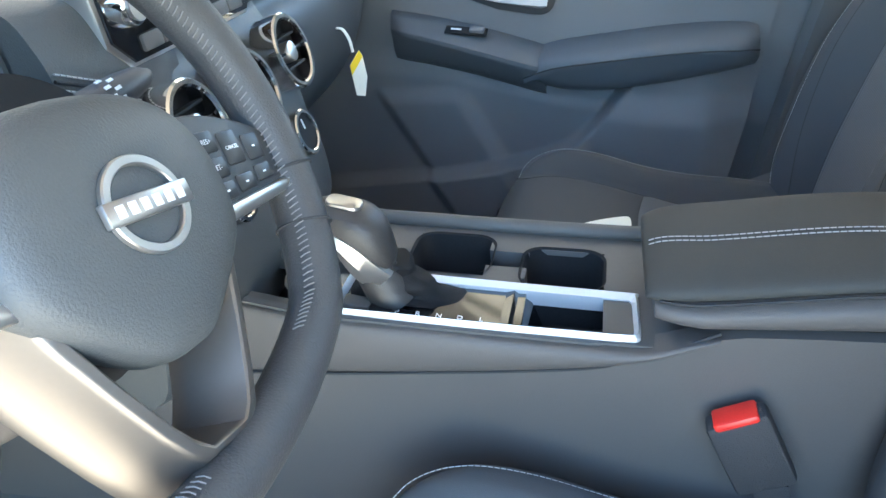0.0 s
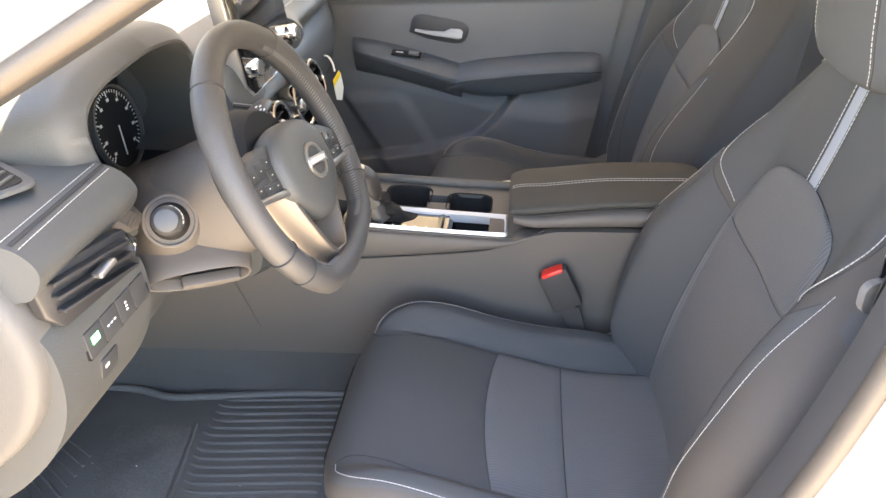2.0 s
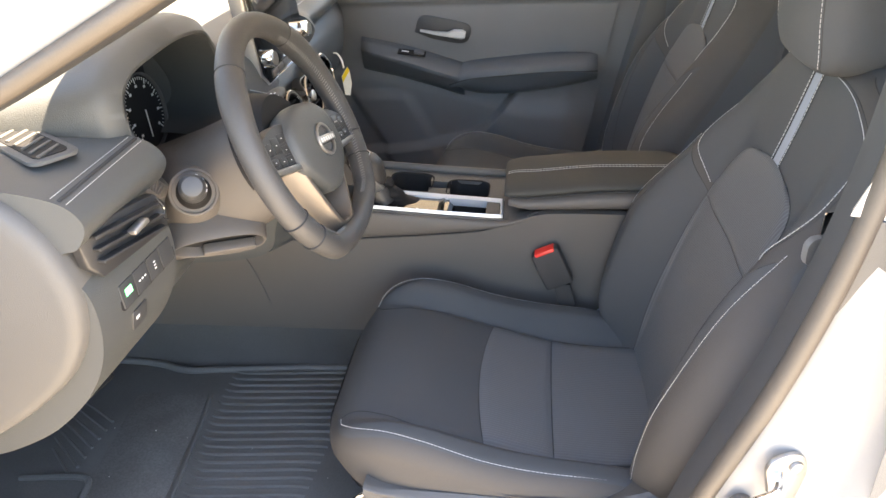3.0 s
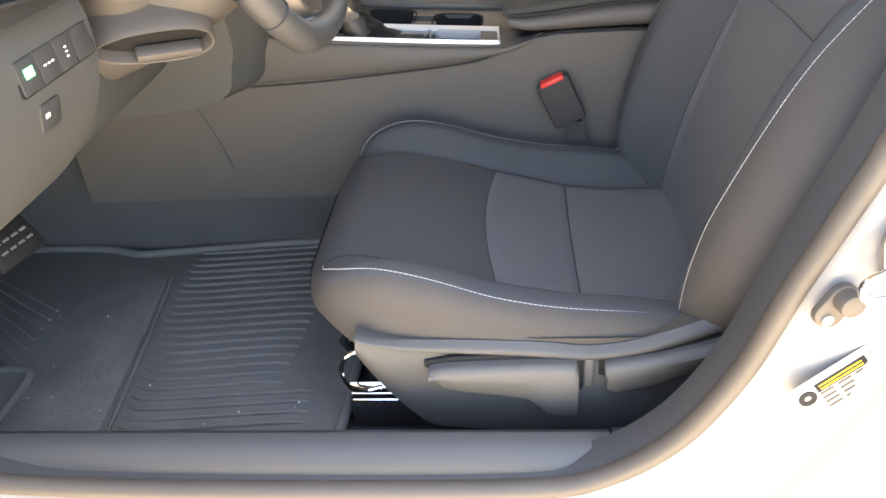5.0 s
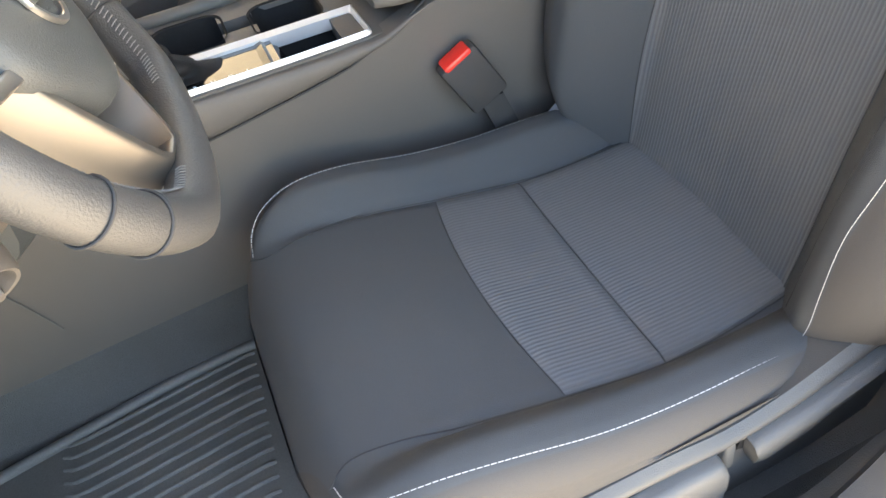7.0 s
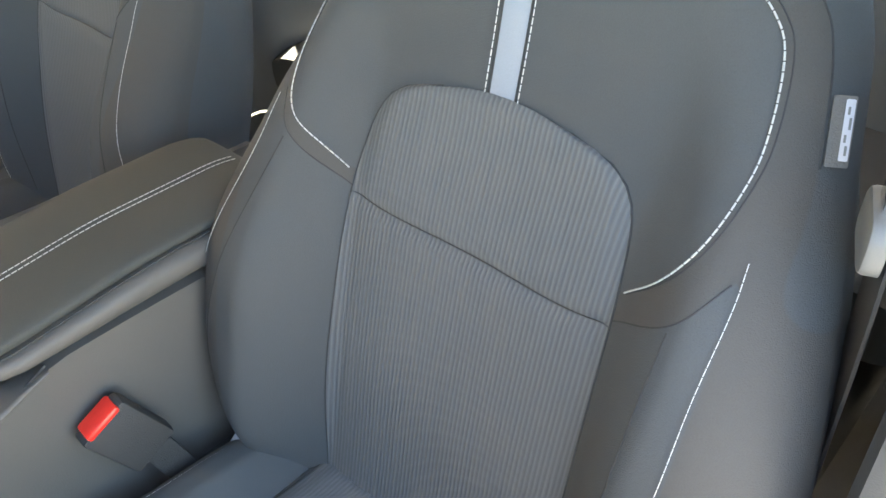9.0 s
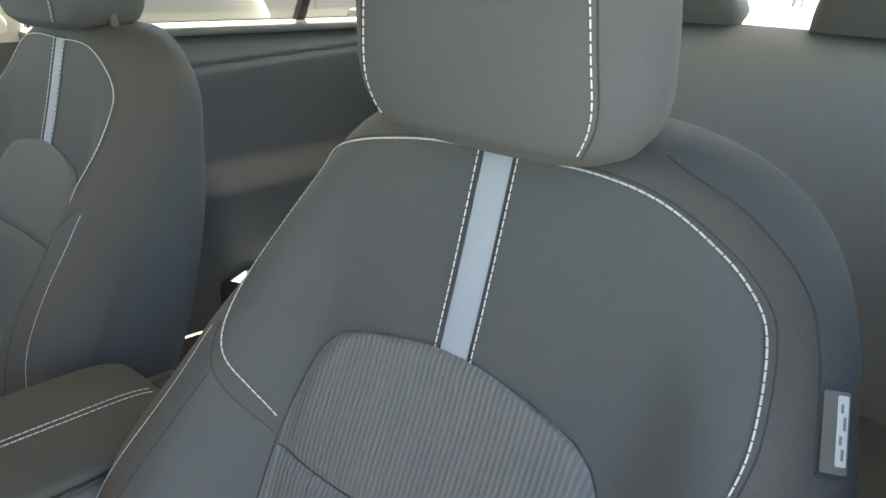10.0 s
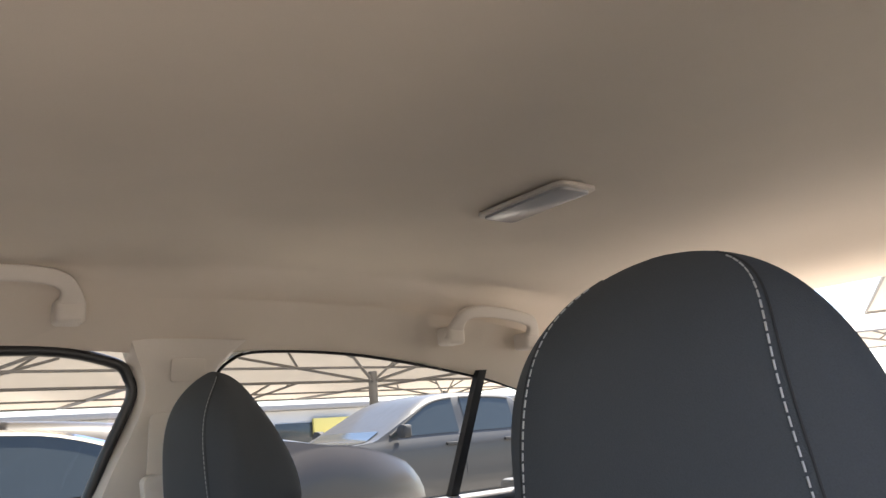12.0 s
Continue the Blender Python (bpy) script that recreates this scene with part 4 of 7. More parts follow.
def centre_stack():
    root = thing("centre_stack", "centre stack with touch screen, round vents and climate dials", "centre console", (-0.2, 0, 0.6), kind="structure")
    m = basis((-0.146, -0.034, 0.951), (0.99, 0, 0.10), (0, 1, 0))
    pts = smooth_line([(-0.42, 0.97), (-0.26, 0.962), (-0.185, 0.945), (-0.150, 0.90), (-0.122, 0.85), (-0.105, 0.80), (-0.095, 0.75), (-0.085, 0.71), (-0.09, 0.66), (-0.14, 0.60), (-0.42, 0.58)], 60)
    rows = [[(x - 0.04 * step(0.12, 0.20, abs(y + 0.01)), y, z) for x, z in pts] for y in span(-0.19, 0.185, 30)]
    part("fascia", loft(rows), M_DASH, root, "grey soft fascia")
    # free-standing screen
    corner = [(-0.118, 0.074), (0.118, 0.074), (0.118, -0.055), (0.098, -0.074), (-0.098, -0.074), (-0.118, -0.055)]
    frame_ = part("screen_frame", plate(corner, m, 0.022, 0.003), M_SILVER, root, "silver screen surround")
    part("screen", plate([(x * 0.962, y * 0.95) for x, y in corner], m @ Matrix.Translation((0, 0, 0.0222)), 0.0025, 0.001), M_GLOSS, frame_, "dark glossy touch screen")
    for x in (-0.098, 0.098):
        k = part("screen_knob", disc(0.0135, 0.017, m @ Matrix.Translation((x, -0.032, 0.0245)), 28, 0.003), M_CHROME, frame_, "small chrome knob")
        part("cap", disc(0.0105, 0.002, m @ Matrix.Translation((x, -0.032, 0.0415)), 24), M_SILVER, k)
    for k in range(6):
        part("key", plate(rounded(0.026, 0.012, 0.002), m @ Matrix.Translation((-0.070 + 0.0280 * k, -0.060, 0.0245)), 0.003, 0.001), M_PLASTIC, frame_, "grey push key")
    # three round vents
    for y, z in ((-0.122, 0.826), (-0.018, 0.822), (0.073, 0.833)):
        mv = basis((-0.105, y, z), (0.96, 0, 0.27), (0, 1, 0))
        v = part("round_vent", ring(0.030, 0.037, 0.026, mv, 40), M_CHROME, root, "round air outlet with a bright ring")
        part("cup", disc(0.030, 0.008, mv, 36), M_BLACK, v, "black vent throat")
        for k in range(3):
            part("vane", box(-0.029 * math.cos(math.asin((k - 1) * 0.5)), 0.029 * math.cos(math.asin((k - 1) * 0.5)), -0.0012, 0.0012, 0.008, 0.020, 0.0006, m=mv @ Matrix.Translation((0, (k - 1) * 0.0145, 0))), M_BLACK, v)
        part("hub", disc(0.010, 0.012, mv @ Matrix.Translation((0, 0, 0.012)), 24, 0.002), M_SILVER, v, "silver vent hub")
    # climate dials
    for y, z in ((-0.10, 0.760), (-0.016, 0.752), (0.056, 0.757)):
        mv = basis((-0.093, y, z), (0.96, 0, 0.27), (0, 1, 0))
        d = part("climate_dial", ring(0.018, 0.0235, 0.020, mv, 36), M_CHROME, root, "climate dial with a bright ring")
        part("face", disc(0.0185, 0.017, mv, 30), M_BLACK, d, "black dial face")
        part("mark", box(-0.001, 0.001, 0.004, 0.014, 0.017, 0.0178, 0, m=mv), M_PRINT, d, "white pointer mark")
    return root


centre_stack()


# ---- steering wheel and column ----
def steering_wheel():
    N, U, R = Vector((0.919, 0, 0.395)), Vector((-0.395, 0, 0.919)), 0.1755
    C = Vector((0.006, -0.36, 0.883))
    m = basis(C, N, (0, 1, 0)) @ Matrix.Scale(0.857, 4)
    root = thing("steering_wheel", "black leather steering wheel with silver spokes and push buttons", "steering wheel", C)

    def rim_pt(a, r=R):
        x, y = r * math.cos(a), r * math.sin(a)
        if y < -0.8 * r:
            y = -0.8 * r - (abs(y) - 0.8 * r) * 0.45
        return m @ Vector((x, y, 0))
    n = 96
    line = [rim_pt(2 * math.pi * k / n) for k in range(n)]
    rad = []
    for k in range(n):
        a = math.degrees(2 * math.pi * k / n) % 360
        grip = max(math.exp(-((a - 40) / 14) ** 2), math.exp(-((a - 140) / 14) ** 2))
        rad.append(0.0158 + 0.0018 * grip)
    rim = part("rim", tube(line, rad, 18, closed=True), M_LEATHER, root, "black leather rim")
    bm = bmesh.new()
    for a in (52, 128, 214, 326, -20, 200):
        p, q = rim_pt(radians(a)), rim_pt(radians(a + 0.5))
        t = (q - p).normalized()
        s = t.cross(N).normalized()
        tube([p + s * 0.0166 * math.cos(k) + N * 0.0166 * math.sin(k) for k in span(0, 2 * math.pi, 25)[:-1]], 0.0009, 6, closed=True, bm=bm)
    part("seam", bm, M_SEAM, rim, "leather seams")
    bm = bmesh.new()
    for a0, a1 in ((-66, 60), (120, 246)):
        for a in span(a0, a1, 78):
            p = rim_pt(radians(a))
            o = (C - p).normalized()
            t = o.cross(N).normalized()
            q = p + o * 0.0155 + N * 0.0072
            d = (N * 0.9 - o * 0.42 + t * 0.35).normalized()
            tube([q - d * 0.0032, q + (o * 0.8 + N * 0.6) * 0.0008, q + d * 0.0032], 0.00042, 5, bm=bm)
    part("stitching", bm, M_THREAD_GREY, rim, "grey cross stitching")

    # airbag pad
    def pad(z):
        pts = []
        for a in span(0, 2 * math.pi, 49)[:-1]:
            x, y = math.cos(a), math.sin(a)
            w = 0.084 if y > 0 else 0.084 - 0.036 * step(0.15, 1.0, -y)
            h = 0.062 if y > 0 else 0.078
            pts.append((w * math.copysign(abs(x) ** 0.8, x), h * math.copysign(abs(y) ** 0.8, y)))
        return pts
    base = pad(0)
    m = m @ Matrix.Rotation(radians(-13), 4, "Z")
    rows = []
    for s, h in ((0.90, -0.022), (0.99, -0.008), (1.0, 0.004), (0.97, 0.014), (0.88, 0.020), (0.72, 0.0235), (0.45, 0.0255), (0.15, 0.026)):
        rows.append([m @ Vector((x * s, y * s - 0.012, h)) for x, y in base])
    hub = part("airbag_pad", loft(rows), M_DASH, root, "dark grey airbag cover")
    me = m @ Matrix.Translation((0, -0.014, 0.0260)) @ Matrix.Scale(0.82, 4)
    b = ring(0.0275, 0.0345, 0.0042, me @ Matrix.Scale(0.90, 4, (0, 1, 0)), 56)
    emblem = part("emblem", b, M_SILVER, hub, "satin round maker's badge with a crossbar")
    part("crossbar", box(-0.0375, 0.0375, -0.0075, 0.0075, 0.0006, 0.0060, 0.0012, m=me), M_SILVER, emblem)
    for k in range(6):
        part("badge_bar", box(-0.0033, 0.0033, -0.0038, 0.0038, 0.006, 0.0063, 0, m=me @ Matrix.Translation((-0.0265 + 0.0106 * k, 0, 0))), M_PRINT, emblem)

    # side spokes with switch pads
    for s in (-1, 1):
        sp = [(0.060 * s, 0.030), (0.10 * s, 0.030), (0.145 * s, 0.018), (0.166 * s, 0.004), (0.168 * s, -0.020), (0.156 * s, -0.030), (0.10 * s, -0.036), (0.060 * s, -0.040)]
        spoke = part("spoke", plate(smooth_line(sp, 40), m @ Matrix.Translation((0, 0, -0.012)), 0.018, 0.004), M_SWITCH, root, "dark grey side spoke")
        # upper cluster of keys, lower row of small keys
        for j, (x, y, w, h) in enumerate(((0.094, 0.011, 0.020, 0.014), (0.094, -0.006, 0.020, 0.013), (0.117, 0.004, 0.020, 0.022), (0.140, 0.001, 0.019, 0.018), (0.093, -0.021, 0.020, 0.011), (0.116, -0.0195, 0.020, 0.011), (0.139, -0.017, 0.019, 0.011))):
            b = part("button", plate(rounded(w, h, 0.002), m @ Matrix.Translation((x * s, y, 0.0055)), 0.0014, 0.0006), M_VENT, spoke, "black control button")
            if s > 0 and j in (0, 1, 2):
                cu = bpy.data.curves.new("letter", "FONT")
                cu.body, cu.size, cu.extrude, cu.align_x, cu.align_y = ("RES+", "SET-", "CANCEL")[j], (0.0046, 0.0046, 0.0036)[j], 0.0001, "CENTER", "CENTER"
                cu.materials.append(M_PRINT)
                ob = new("lettering", cu)
                ob.parent = b
                ob.matrix_basis = Matrix.Translation(-world_of(b)) @ m @ Matrix.Translation((x * s, y, 0.0071))
            else:
                part("symbol", box(-0.0015, 0.0015, -0.0006, 0.0006, 0, 0.0003, 0, m=m @ Matrix.Translation((x * s, y, 0.0069))), M_PRINT, b)
        strip = [(0.070 * s, -0.0305), (0.155 * s, -0.0255), (0.160 * s, -0.0300), (0.150 * s, -0.0345), (0.070 * s, -0.0405)]
        part("spoke_trim", plate(strip, m @ Matrix.Translation((0, 0, -0.010)), 0.020, 0.002), M_SILVER, spoke, "silver strip under the buttons")
    # lower silver spoke: a V from both sides of the pad down to the rim
    half_v = ((0.094, -0.036, 0.050, -0.034), (0.084, -0.060, 0.043, -0.058), (0.070, -0.090, 0.030, -0.086), (0.055, -0.120, 0.016, -0.112), (0.044, -0.140, 0.007, -0.124), (0.032, -0.150, 0.0015, -0.128))
    rows = []
    for s, seq in ((-1, half_v), (1, half_v[::-1])):
        for xo, yo, xi, yi in seq:
            sec = []
            for f, h in ((0.02, -0.034), (0.0, -0.026), (0.04, -0.021), (0.36, 0.003), (0.40, 0.006), (0.44, 0.007), (0.56, 0.0075), (0.60, 0.0065), (0.64, 0.003), (0.96, -0.022), (1.0, -0.027), (0.98, -0.034)):
                sec.append(m @ Vector(((xo + (xi - xo) * f) * s, yo + (yi - yo) * f, h)))
            rows.append(sec)
    part("lower_spoke", loft(rows), M_SPOKE, root, "satin silver V-shaped lower spoke", angle=30)

    # column shroud
    col = thing("steering_column", "grey plastic steering column cover with stalks", "steering column", C - N * 0.05)
    rows = []
    for d, w, h, dz in ((0.045, 0.070, 0.062, 0.0), (0.055, 0.078, 0.068, -0.004), (0.09, 0.080, 0.070, -0.008), (0.14, 0.082, 0.072, -0.010), (0.20, 0.080, 0.074, -0.008), (0.27, 0.078, 0.074, -0.004)):
        cc = C - N * d + U * dz
        rows.append([cc + Vector((0, w * math.copysign(abs(math.cos(a)) ** 0.7, math.cos(a)), 0)) + U * h * math.copysign(abs(math.sin(a)) ** 0.75, math.sin(a)) for a in span(0, 2 * math.pi, 49)[:-1]])
    part("shroud", loft(rows), M_CONSOLE, col, "grey plastic column shroud")
    part("collar", loft([[C - N * d + Vector((0, r * math.cos(a), 0)) + U * r * math.sin(a) for a in span(0, 2 * math.pi, 49)[:-1]] for d, r in ((0.02, 0.066), (0.045, 0.078), (0.062, 0.080), (0.07, 0.070))]), M_BLACK, col, "black collar behind the wheel")
    # light stalk towards the door, in a round boss
    a, b = Vector((-0.125, -0.432, 0.836)), Vector((-0.069, -0.540, 0.895))
    d = (b - a).normalized()
    mb = basis(a - d * 0.002, d, (1, 0, 0))
    boss = part("boss", ring(0.0255, 0.0300, 0.030, mb, 40), M_CONSOLE, col, "round boss round the stalk")
    part("boss_skirt", loft([[mb @ Vector((r * math.cos(k), r * math.sin(k), h)) for k in span(0, 2 * math.pi, 41)[:-1]] for r, h in ((0.0300, 0.028), (0.033, 0.021), (0.040, 0.006), (0.060, -0.02), (0.072, -0.05))]), M_CONSOLE, boss)
    part("hollow", loft([[mb @ Vector((r * math.cos(k), r * math.sin(k), h)) for k in span(0, 2 * math.pi, 37)[:-1]] for r, h in ((0.0256, 0.004), (0.0255, 0.022), (0.024, 0.026), (0.0215, 0.027), (0.018, 0.034), (0.0155, 0.050))]), M_BLACK, boss, "black rubber boot round the stalk")
    st = part("stalk", tube([a.lerp(b, f) for f in (0, 0.3, 0.55, 0.57, 0.66, 0.68, 0.88, 0.97, 1.0)], [0.012, 0.013, 0.0145, 0.0160, 0.0160, 0.0150, 0.0150, 0.0140, 0.0110], 24), M_SWITCH, col, "black control stalk")
    part("end_knob", disc(0.0115, 0.003, basis(b, d, (1, 0, 0)), 24, 0.0015), M_STALK_END, st, "grey twist end of the stalk")
    bm = bmesh.new()
    side_ = Vector((0.7, 0.5, 0.5))
    side_ = (side_ - d * side_.dot(d)).normalized()
    for k in range(7):
        q = a.lerp(b, 0.70 + 0.14 * (k % 2))
        u = Matrix.Rotation(radians(-48 + 16 * k), 3, d) @ side_
        box(-0.0018, 0.0018, -0.0014, 0.0014, 0, 0.0006, 0, bm=bm, m=basis(q + u * 0.0149, u, d))
    part("symbols", bm, M_PRINT, st, "white printed marks")
    # wiper stalk towards the middle, a flattened paddle
    a, b = Vector((-0.094, -0.300, 0.876)), Vector((-0.087, -0.163, 0.884))
    d = (b - a).normalized()
    st = part("stalk", tube([a.lerp(b, f) for f in (-0.2, 0.1, 0.35, 0.6, 0.8, 0.92, 1.0)], [0.0105, 0.012, 0.0135, 0.0140, 0.0130, 0.0105, 0.005], 24, flat=0.8), M_SWITCH, col, "black wiper stalk")
    bm = bmesh.new()
    side_ = Vector((0.75, -0.45, 0.45))
    side_ = (side_ - d * side_.dot(d)).normalized()
    for k in range(6):
        u = Matrix.Rotation(radians(-40 + 14 * k), 3, d) @ side_
        box(-0.0026, 0.0026, -0.0011, 0.0011, 0, 0.0006, 0, bm=bm, m=basis(a.lerp(b, 0.62 + 0.05 * (k % 2)) + u * 0.0134, u, d))
    part("symbols", bm, M_PRINT, st, "white printed marks")
    # oval pocket with the tilt lever on the lower edge towards the door
    q = Vector((-0.098, -0.450, 0.770))
    long_ = Vector((0.082, 0.043, -0.005)).normalized()
    mp = basis(q, (0.33, -0.72, -0.60), long_)
    oval = [(0.056 * math.copysign(abs(math.cos(k)) ** 0.8, math.cos(k)), (0.023 + 0.004 * math.cos(k)) * math.copysign(abs(math.sin(k)) ** 0.9, math.sin(k))) for k in span(0, 2 * math.pi, 41)[:-1]]
    rows = [[mp @ Vector((x * e, y * (1 + (e - 1) * 2), h)) for x, y in oval] for e, h in ((1.12, -0.060), (1.10, -0.014), (1.075, -0.003), (1.04, 0.0005), (1.0, 0.0), (0.97, -0.005), (0.95, -0.018))]
    pocket = part("lever_pocket", loft(rows), M_CONSOLE, col, "oval recess for the tilt lever")
    part("recess", plate([(x * 0.96, y * 0.94) for x, y in oval], mp @ Matrix.Translation((0, 0, -0.014)), 0.001), M_BLACK, pocket, "dark floor of the recess")
    part("tilt_lever", box(-0.020, 0.046, -0.019, -0.008, -0.012, 0.003, 0.003, m=mp), M_CONSOLE, pocket, "dark grey column tilt lever")


steering_wheel()


# ---- centre console ----
def console_z(x):
    return lerp([(-0.10, 0.680), (-0.02, 0.664), (0.05, 0.658), (0.10, 0.654), (0.20, 0.647), (0.27, 0.643), (0.36, 0.642)], x)


def console():
    root = thing("centre_console", "grey plastic centre console with cup holders and gear selector", "centre console", (0.1, -0.01, 0.33))

    def yc(x):
        return -0.012
    # lower side walls
    rows = []
    for x in span(-0.44, 0.62, 40):
        zt = lerp([(-0.44, 0.62), (-0.1, 0.606), (0.05, 0.612), (0.2, 0.624), (0.27, 0.640), (0.31, 0.655), (0.62, 0.65)], x)
        hw = 0.093
        rows.append([(x, -0.031 - hw - 0.004, 0.33), (x, -0.031 - hw, 0.50), (x, -0.031 - hw + 0.002, zt), (x, -0.031 - hw + 0.012, zt + 0.002), (x, -0.031 - hw + 0.014, 0.55 + 0.09 * step(0.24, 0.30, x)), (x, -0.031 + hw - 0.014, 0.55 + 0.09 * step(0.24, 0.30, x)), (x, -0.031 + hw - 0.012, zt + 0.002), (x, -0.031 + hw, zt), (x, -0.031 + hw, 0.50), (x, -0.031 + hw + 0.004, 0.33)])
    part("side_wall", loft(rows), M_CONSOLE, root, "dark grey plastic console flank")
    # padded upper rail that ends in a point at the armrest
    for s, yo in ((-1, -0.124), (1, 0.062)):
        rows = []
        for x in span(-0.20, 0.303, 40):
            zt = console_z(max(x, -0.10)) - 0.002
            zb = lerp([(-0.20, 0.606), (-0.1, 0.607), (0.05, 0.613), (0.2, 0.626), (0.26, 0.638), (0.303, 0.655)], x)
            zt = zt + (0.655 - zt) * step(0.24, 0.303, x)
            zm = (zt + zb) / 2
            h = max(0.0015, (zt - zb) / 2)
            rows.append([(x, yo + s * (0.004 + 0.006 * math.cos(a) * (1 - 0.6 * step(0.22, 0.30, x))), zm + h * math.sin(a)) for a in span(-math.pi / 2, math.pi / 2, 14)] + [(x, yo - s * 0.020, zt - 0.0005), (x, yo - s * 0.020, zb)])
        part("side_rail", loft(rows), M_CONSOLE, root, "soft grey rail along the console")
    for s, yo in ((-1, -0.1245), (1, 0.0625)):
        part("seam", tube(smooth_line([(-0.30, yo, 0.598), (-0.082, yo, 0.601), (0.046, yo, 0.608), (0.189, yo, 0.620), (0.233, yo, 0.630), (0.270, yo, 0.644), (0.303, yo, 0.660)], 40), 0.0014, 8), M_SEAM, root, "dark joint under the rail")
    part("crease", tube(smooth_line([(-0.235, -0.1260, 0.592), (-0.215, -0.1265, 0.56), (-0.196, -0.127, 0.51), (-0.184, -0.127, 0.465)], 20), 0.0009, 8), M_PLASTIC, root, "moulded crease in the flank")
    # top deck
    def slab(x0, x1, y0, y1, drop=0.0):
        xs = span(x0, x1, 5)
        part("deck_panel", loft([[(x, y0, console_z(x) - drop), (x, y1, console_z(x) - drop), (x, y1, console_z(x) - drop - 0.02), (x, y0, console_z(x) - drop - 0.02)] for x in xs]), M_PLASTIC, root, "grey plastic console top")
    slab(-0.10, 0.036, -0.036, 0.060)
    slab(0.216, 0.34, -0.122, 0.060)
    slab(0.142, 0.216, 0.021, 0.037)
    slab(0.036, 0.216, 0.037, 0.060)
    slab(0.036, 0.142, -0.052, -0.035)
    slab(0.108, 0.146, -0.035, -0.016)
    slab(0.108, 0.146, 0.012, 0.037)
    slab(-0.10, 0.216, -0.124, -0.116)
    # far rail
    part("far_rail", tube([(x, 0.058, console_z(x) + 0.004) for x in span(-0.10, 0.26, 16)], 0.008, 10), M_PLASTIC, root, "raised console edge")
    # cup holder wells
    for x0, x1 in ((0.036, 0.112), (0.142, 0.216)):
        cx, cy = (x0 + x1) / 2, 0.001 if x0 < 0.1 else -0.014
        top = [(cx + px, cy + py) for px, py in rounded(x1 - x0, 0.072, 0.020, 6)]
        rows = []
        for s, z in ((1.06, 0.002), (1.0, 0.0005), (0.97, -0.006), (0.93, -0.065), (0.85, -0.072)):
            rows.append([(cx + (px - cx) * s, cy + (py - cy) * s, console_z(px) + z) for px, py in top])
        b = loft(rows, caps=False)
        b.faces.new([v for v in b.verts][-len(top):])
        part("cup_well", b, M_WELL, root, "black moulded cup holder")
    part("cup_bridge", box(0.110, 0.144, -0.034, 0.036, 0.585, 0.628, 0.006), M_BLACK, root)
    # bright surround of the gear plate
    outer = smooth_line([(-0.010, -0.118), (0.10, -0.119), (0.205, -0.119), (0.236, -0.1185), (0.2445, -0.116), (0.246, -0.108), (0.2455, -0.085), (0.245, -0.060), (0.243, -0.0525), (0.234, -0.0505), (0.12, -0.048), (-0.01, -0.046)], 120)
    cxm = 0.11
    rows = []
    for x, y in outer:
        ix, iy = x + (cxm - x) * 0.04, y + (-0.084 - y) * (0.13 if y < -0.084 else 0.26)
        z = console_z(x)
        rows.append([(x, y, z - 0.004), (x, y, z + 0.003), (x + (ix - x) * 0.4, y + (iy - y) * 0.4, z + 0.006), (ix, iy, z + 0.002), (ix, iy, z - 0.012)])
    b = loft(rows + [rows[0]], caps=False)
    bmesh.ops.remove_doubles(b, verts=b.verts, dist=1e-5)
    plate_ob = part("gear_surround", b, M_SATIN, root, "bright silver surround of the gear plate")
    b = bmesh.new()
    loft([[(x, -0.110, console_z(x) - 0.0015), (x, -0.052, console_z(x) - 0.0015), (x, -0.052, console_z(x) - 0.03), (x, -0.110, console_z(x) - 0.03)] for x in span(-0.02, 0.15, 6)], bm=b)
    part("gear_plate", b, M_GLOSS, plate_ob, "gloss black gear plate")
    b = bmesh.new()
    loft([[(x, -0.112, console_z(x) - 0.035), (x, -0.050, console_z(x) - 0.035), (x, -0.050, console_z(x) - 0.05), (x, -0.112, console_z(x) - 0.05)] for x in span(0.14, 0.242, 5)], bm=b)
    part("tray", b, M_WELL, plate_ob, "black storage tray")
    for y0 in (-0.113, -0.0525):
        part("tray_wall", box(0.145, 0.240, y0 - 0.001, y0 + 0.001, 0.60, 0.640, 0), M_WELL, plate_ob)
    part("tray_wall", box(0.236, 0.239, -0.112, -0.052, 0.60, 0.638, 0), M_WELL, plate_ob)
    part("tray_cover", loft([[(0.125, y, console_z(0.125) - 0.004), (0.140, y, console_z(0.14) + 0.001), (0.155, y, console_z(0.155) - 0.010), (0.163, y, console_z(0.163) - 0.035)] for y in span(-0.110, -0.056, 8)], closed=False, caps=False), M_GLOSS, plate_ob, "gloss black curved cover")
    # printed gear letters
    for k, ch in enumerate("PRNDL"):
        cu = bpy.data.curves.new("letter", "FONT")
        cu.body, cu.size, cu.extrude, cu.align_x = ch, 0.0072, 0.0002, "CENTER"
        ob = new("gear_letter", cu)
        x = 0.045 + 0.018 * k
        ob.parent = plate_ob
        ob.matrix_basis = Matrix.Translation(-world_of(plate_ob)) @ basis((x, -0.1060, console_z(x) - 0.0010), (0.2, 0, 1), (1, 0, -0.2))
        cu.materials.append(M_PRINT)
    m = basis((0.008, -0.099, console_z(0.008) - 0.002), (0.2, 0, 1), (1, 0, -0.2))
    part("brake_switch", box(-0.012, 0.012, -0.008, 0.008, 0, 0.006, 0.002, m=m), M_PLASTIC, plate_ob, "grey parking brake switch")
    m = basis((0.031, -0.101, console_z(0.034) - 0.002), (0.2, 0, 1), (1, 0, -0.2))
    part("hold_button", box(-0.010, 0.010, -0.007, 0.007, 0, 0.004, 0.001, m=m), M_BLACK, plate_ob, "black hold button")
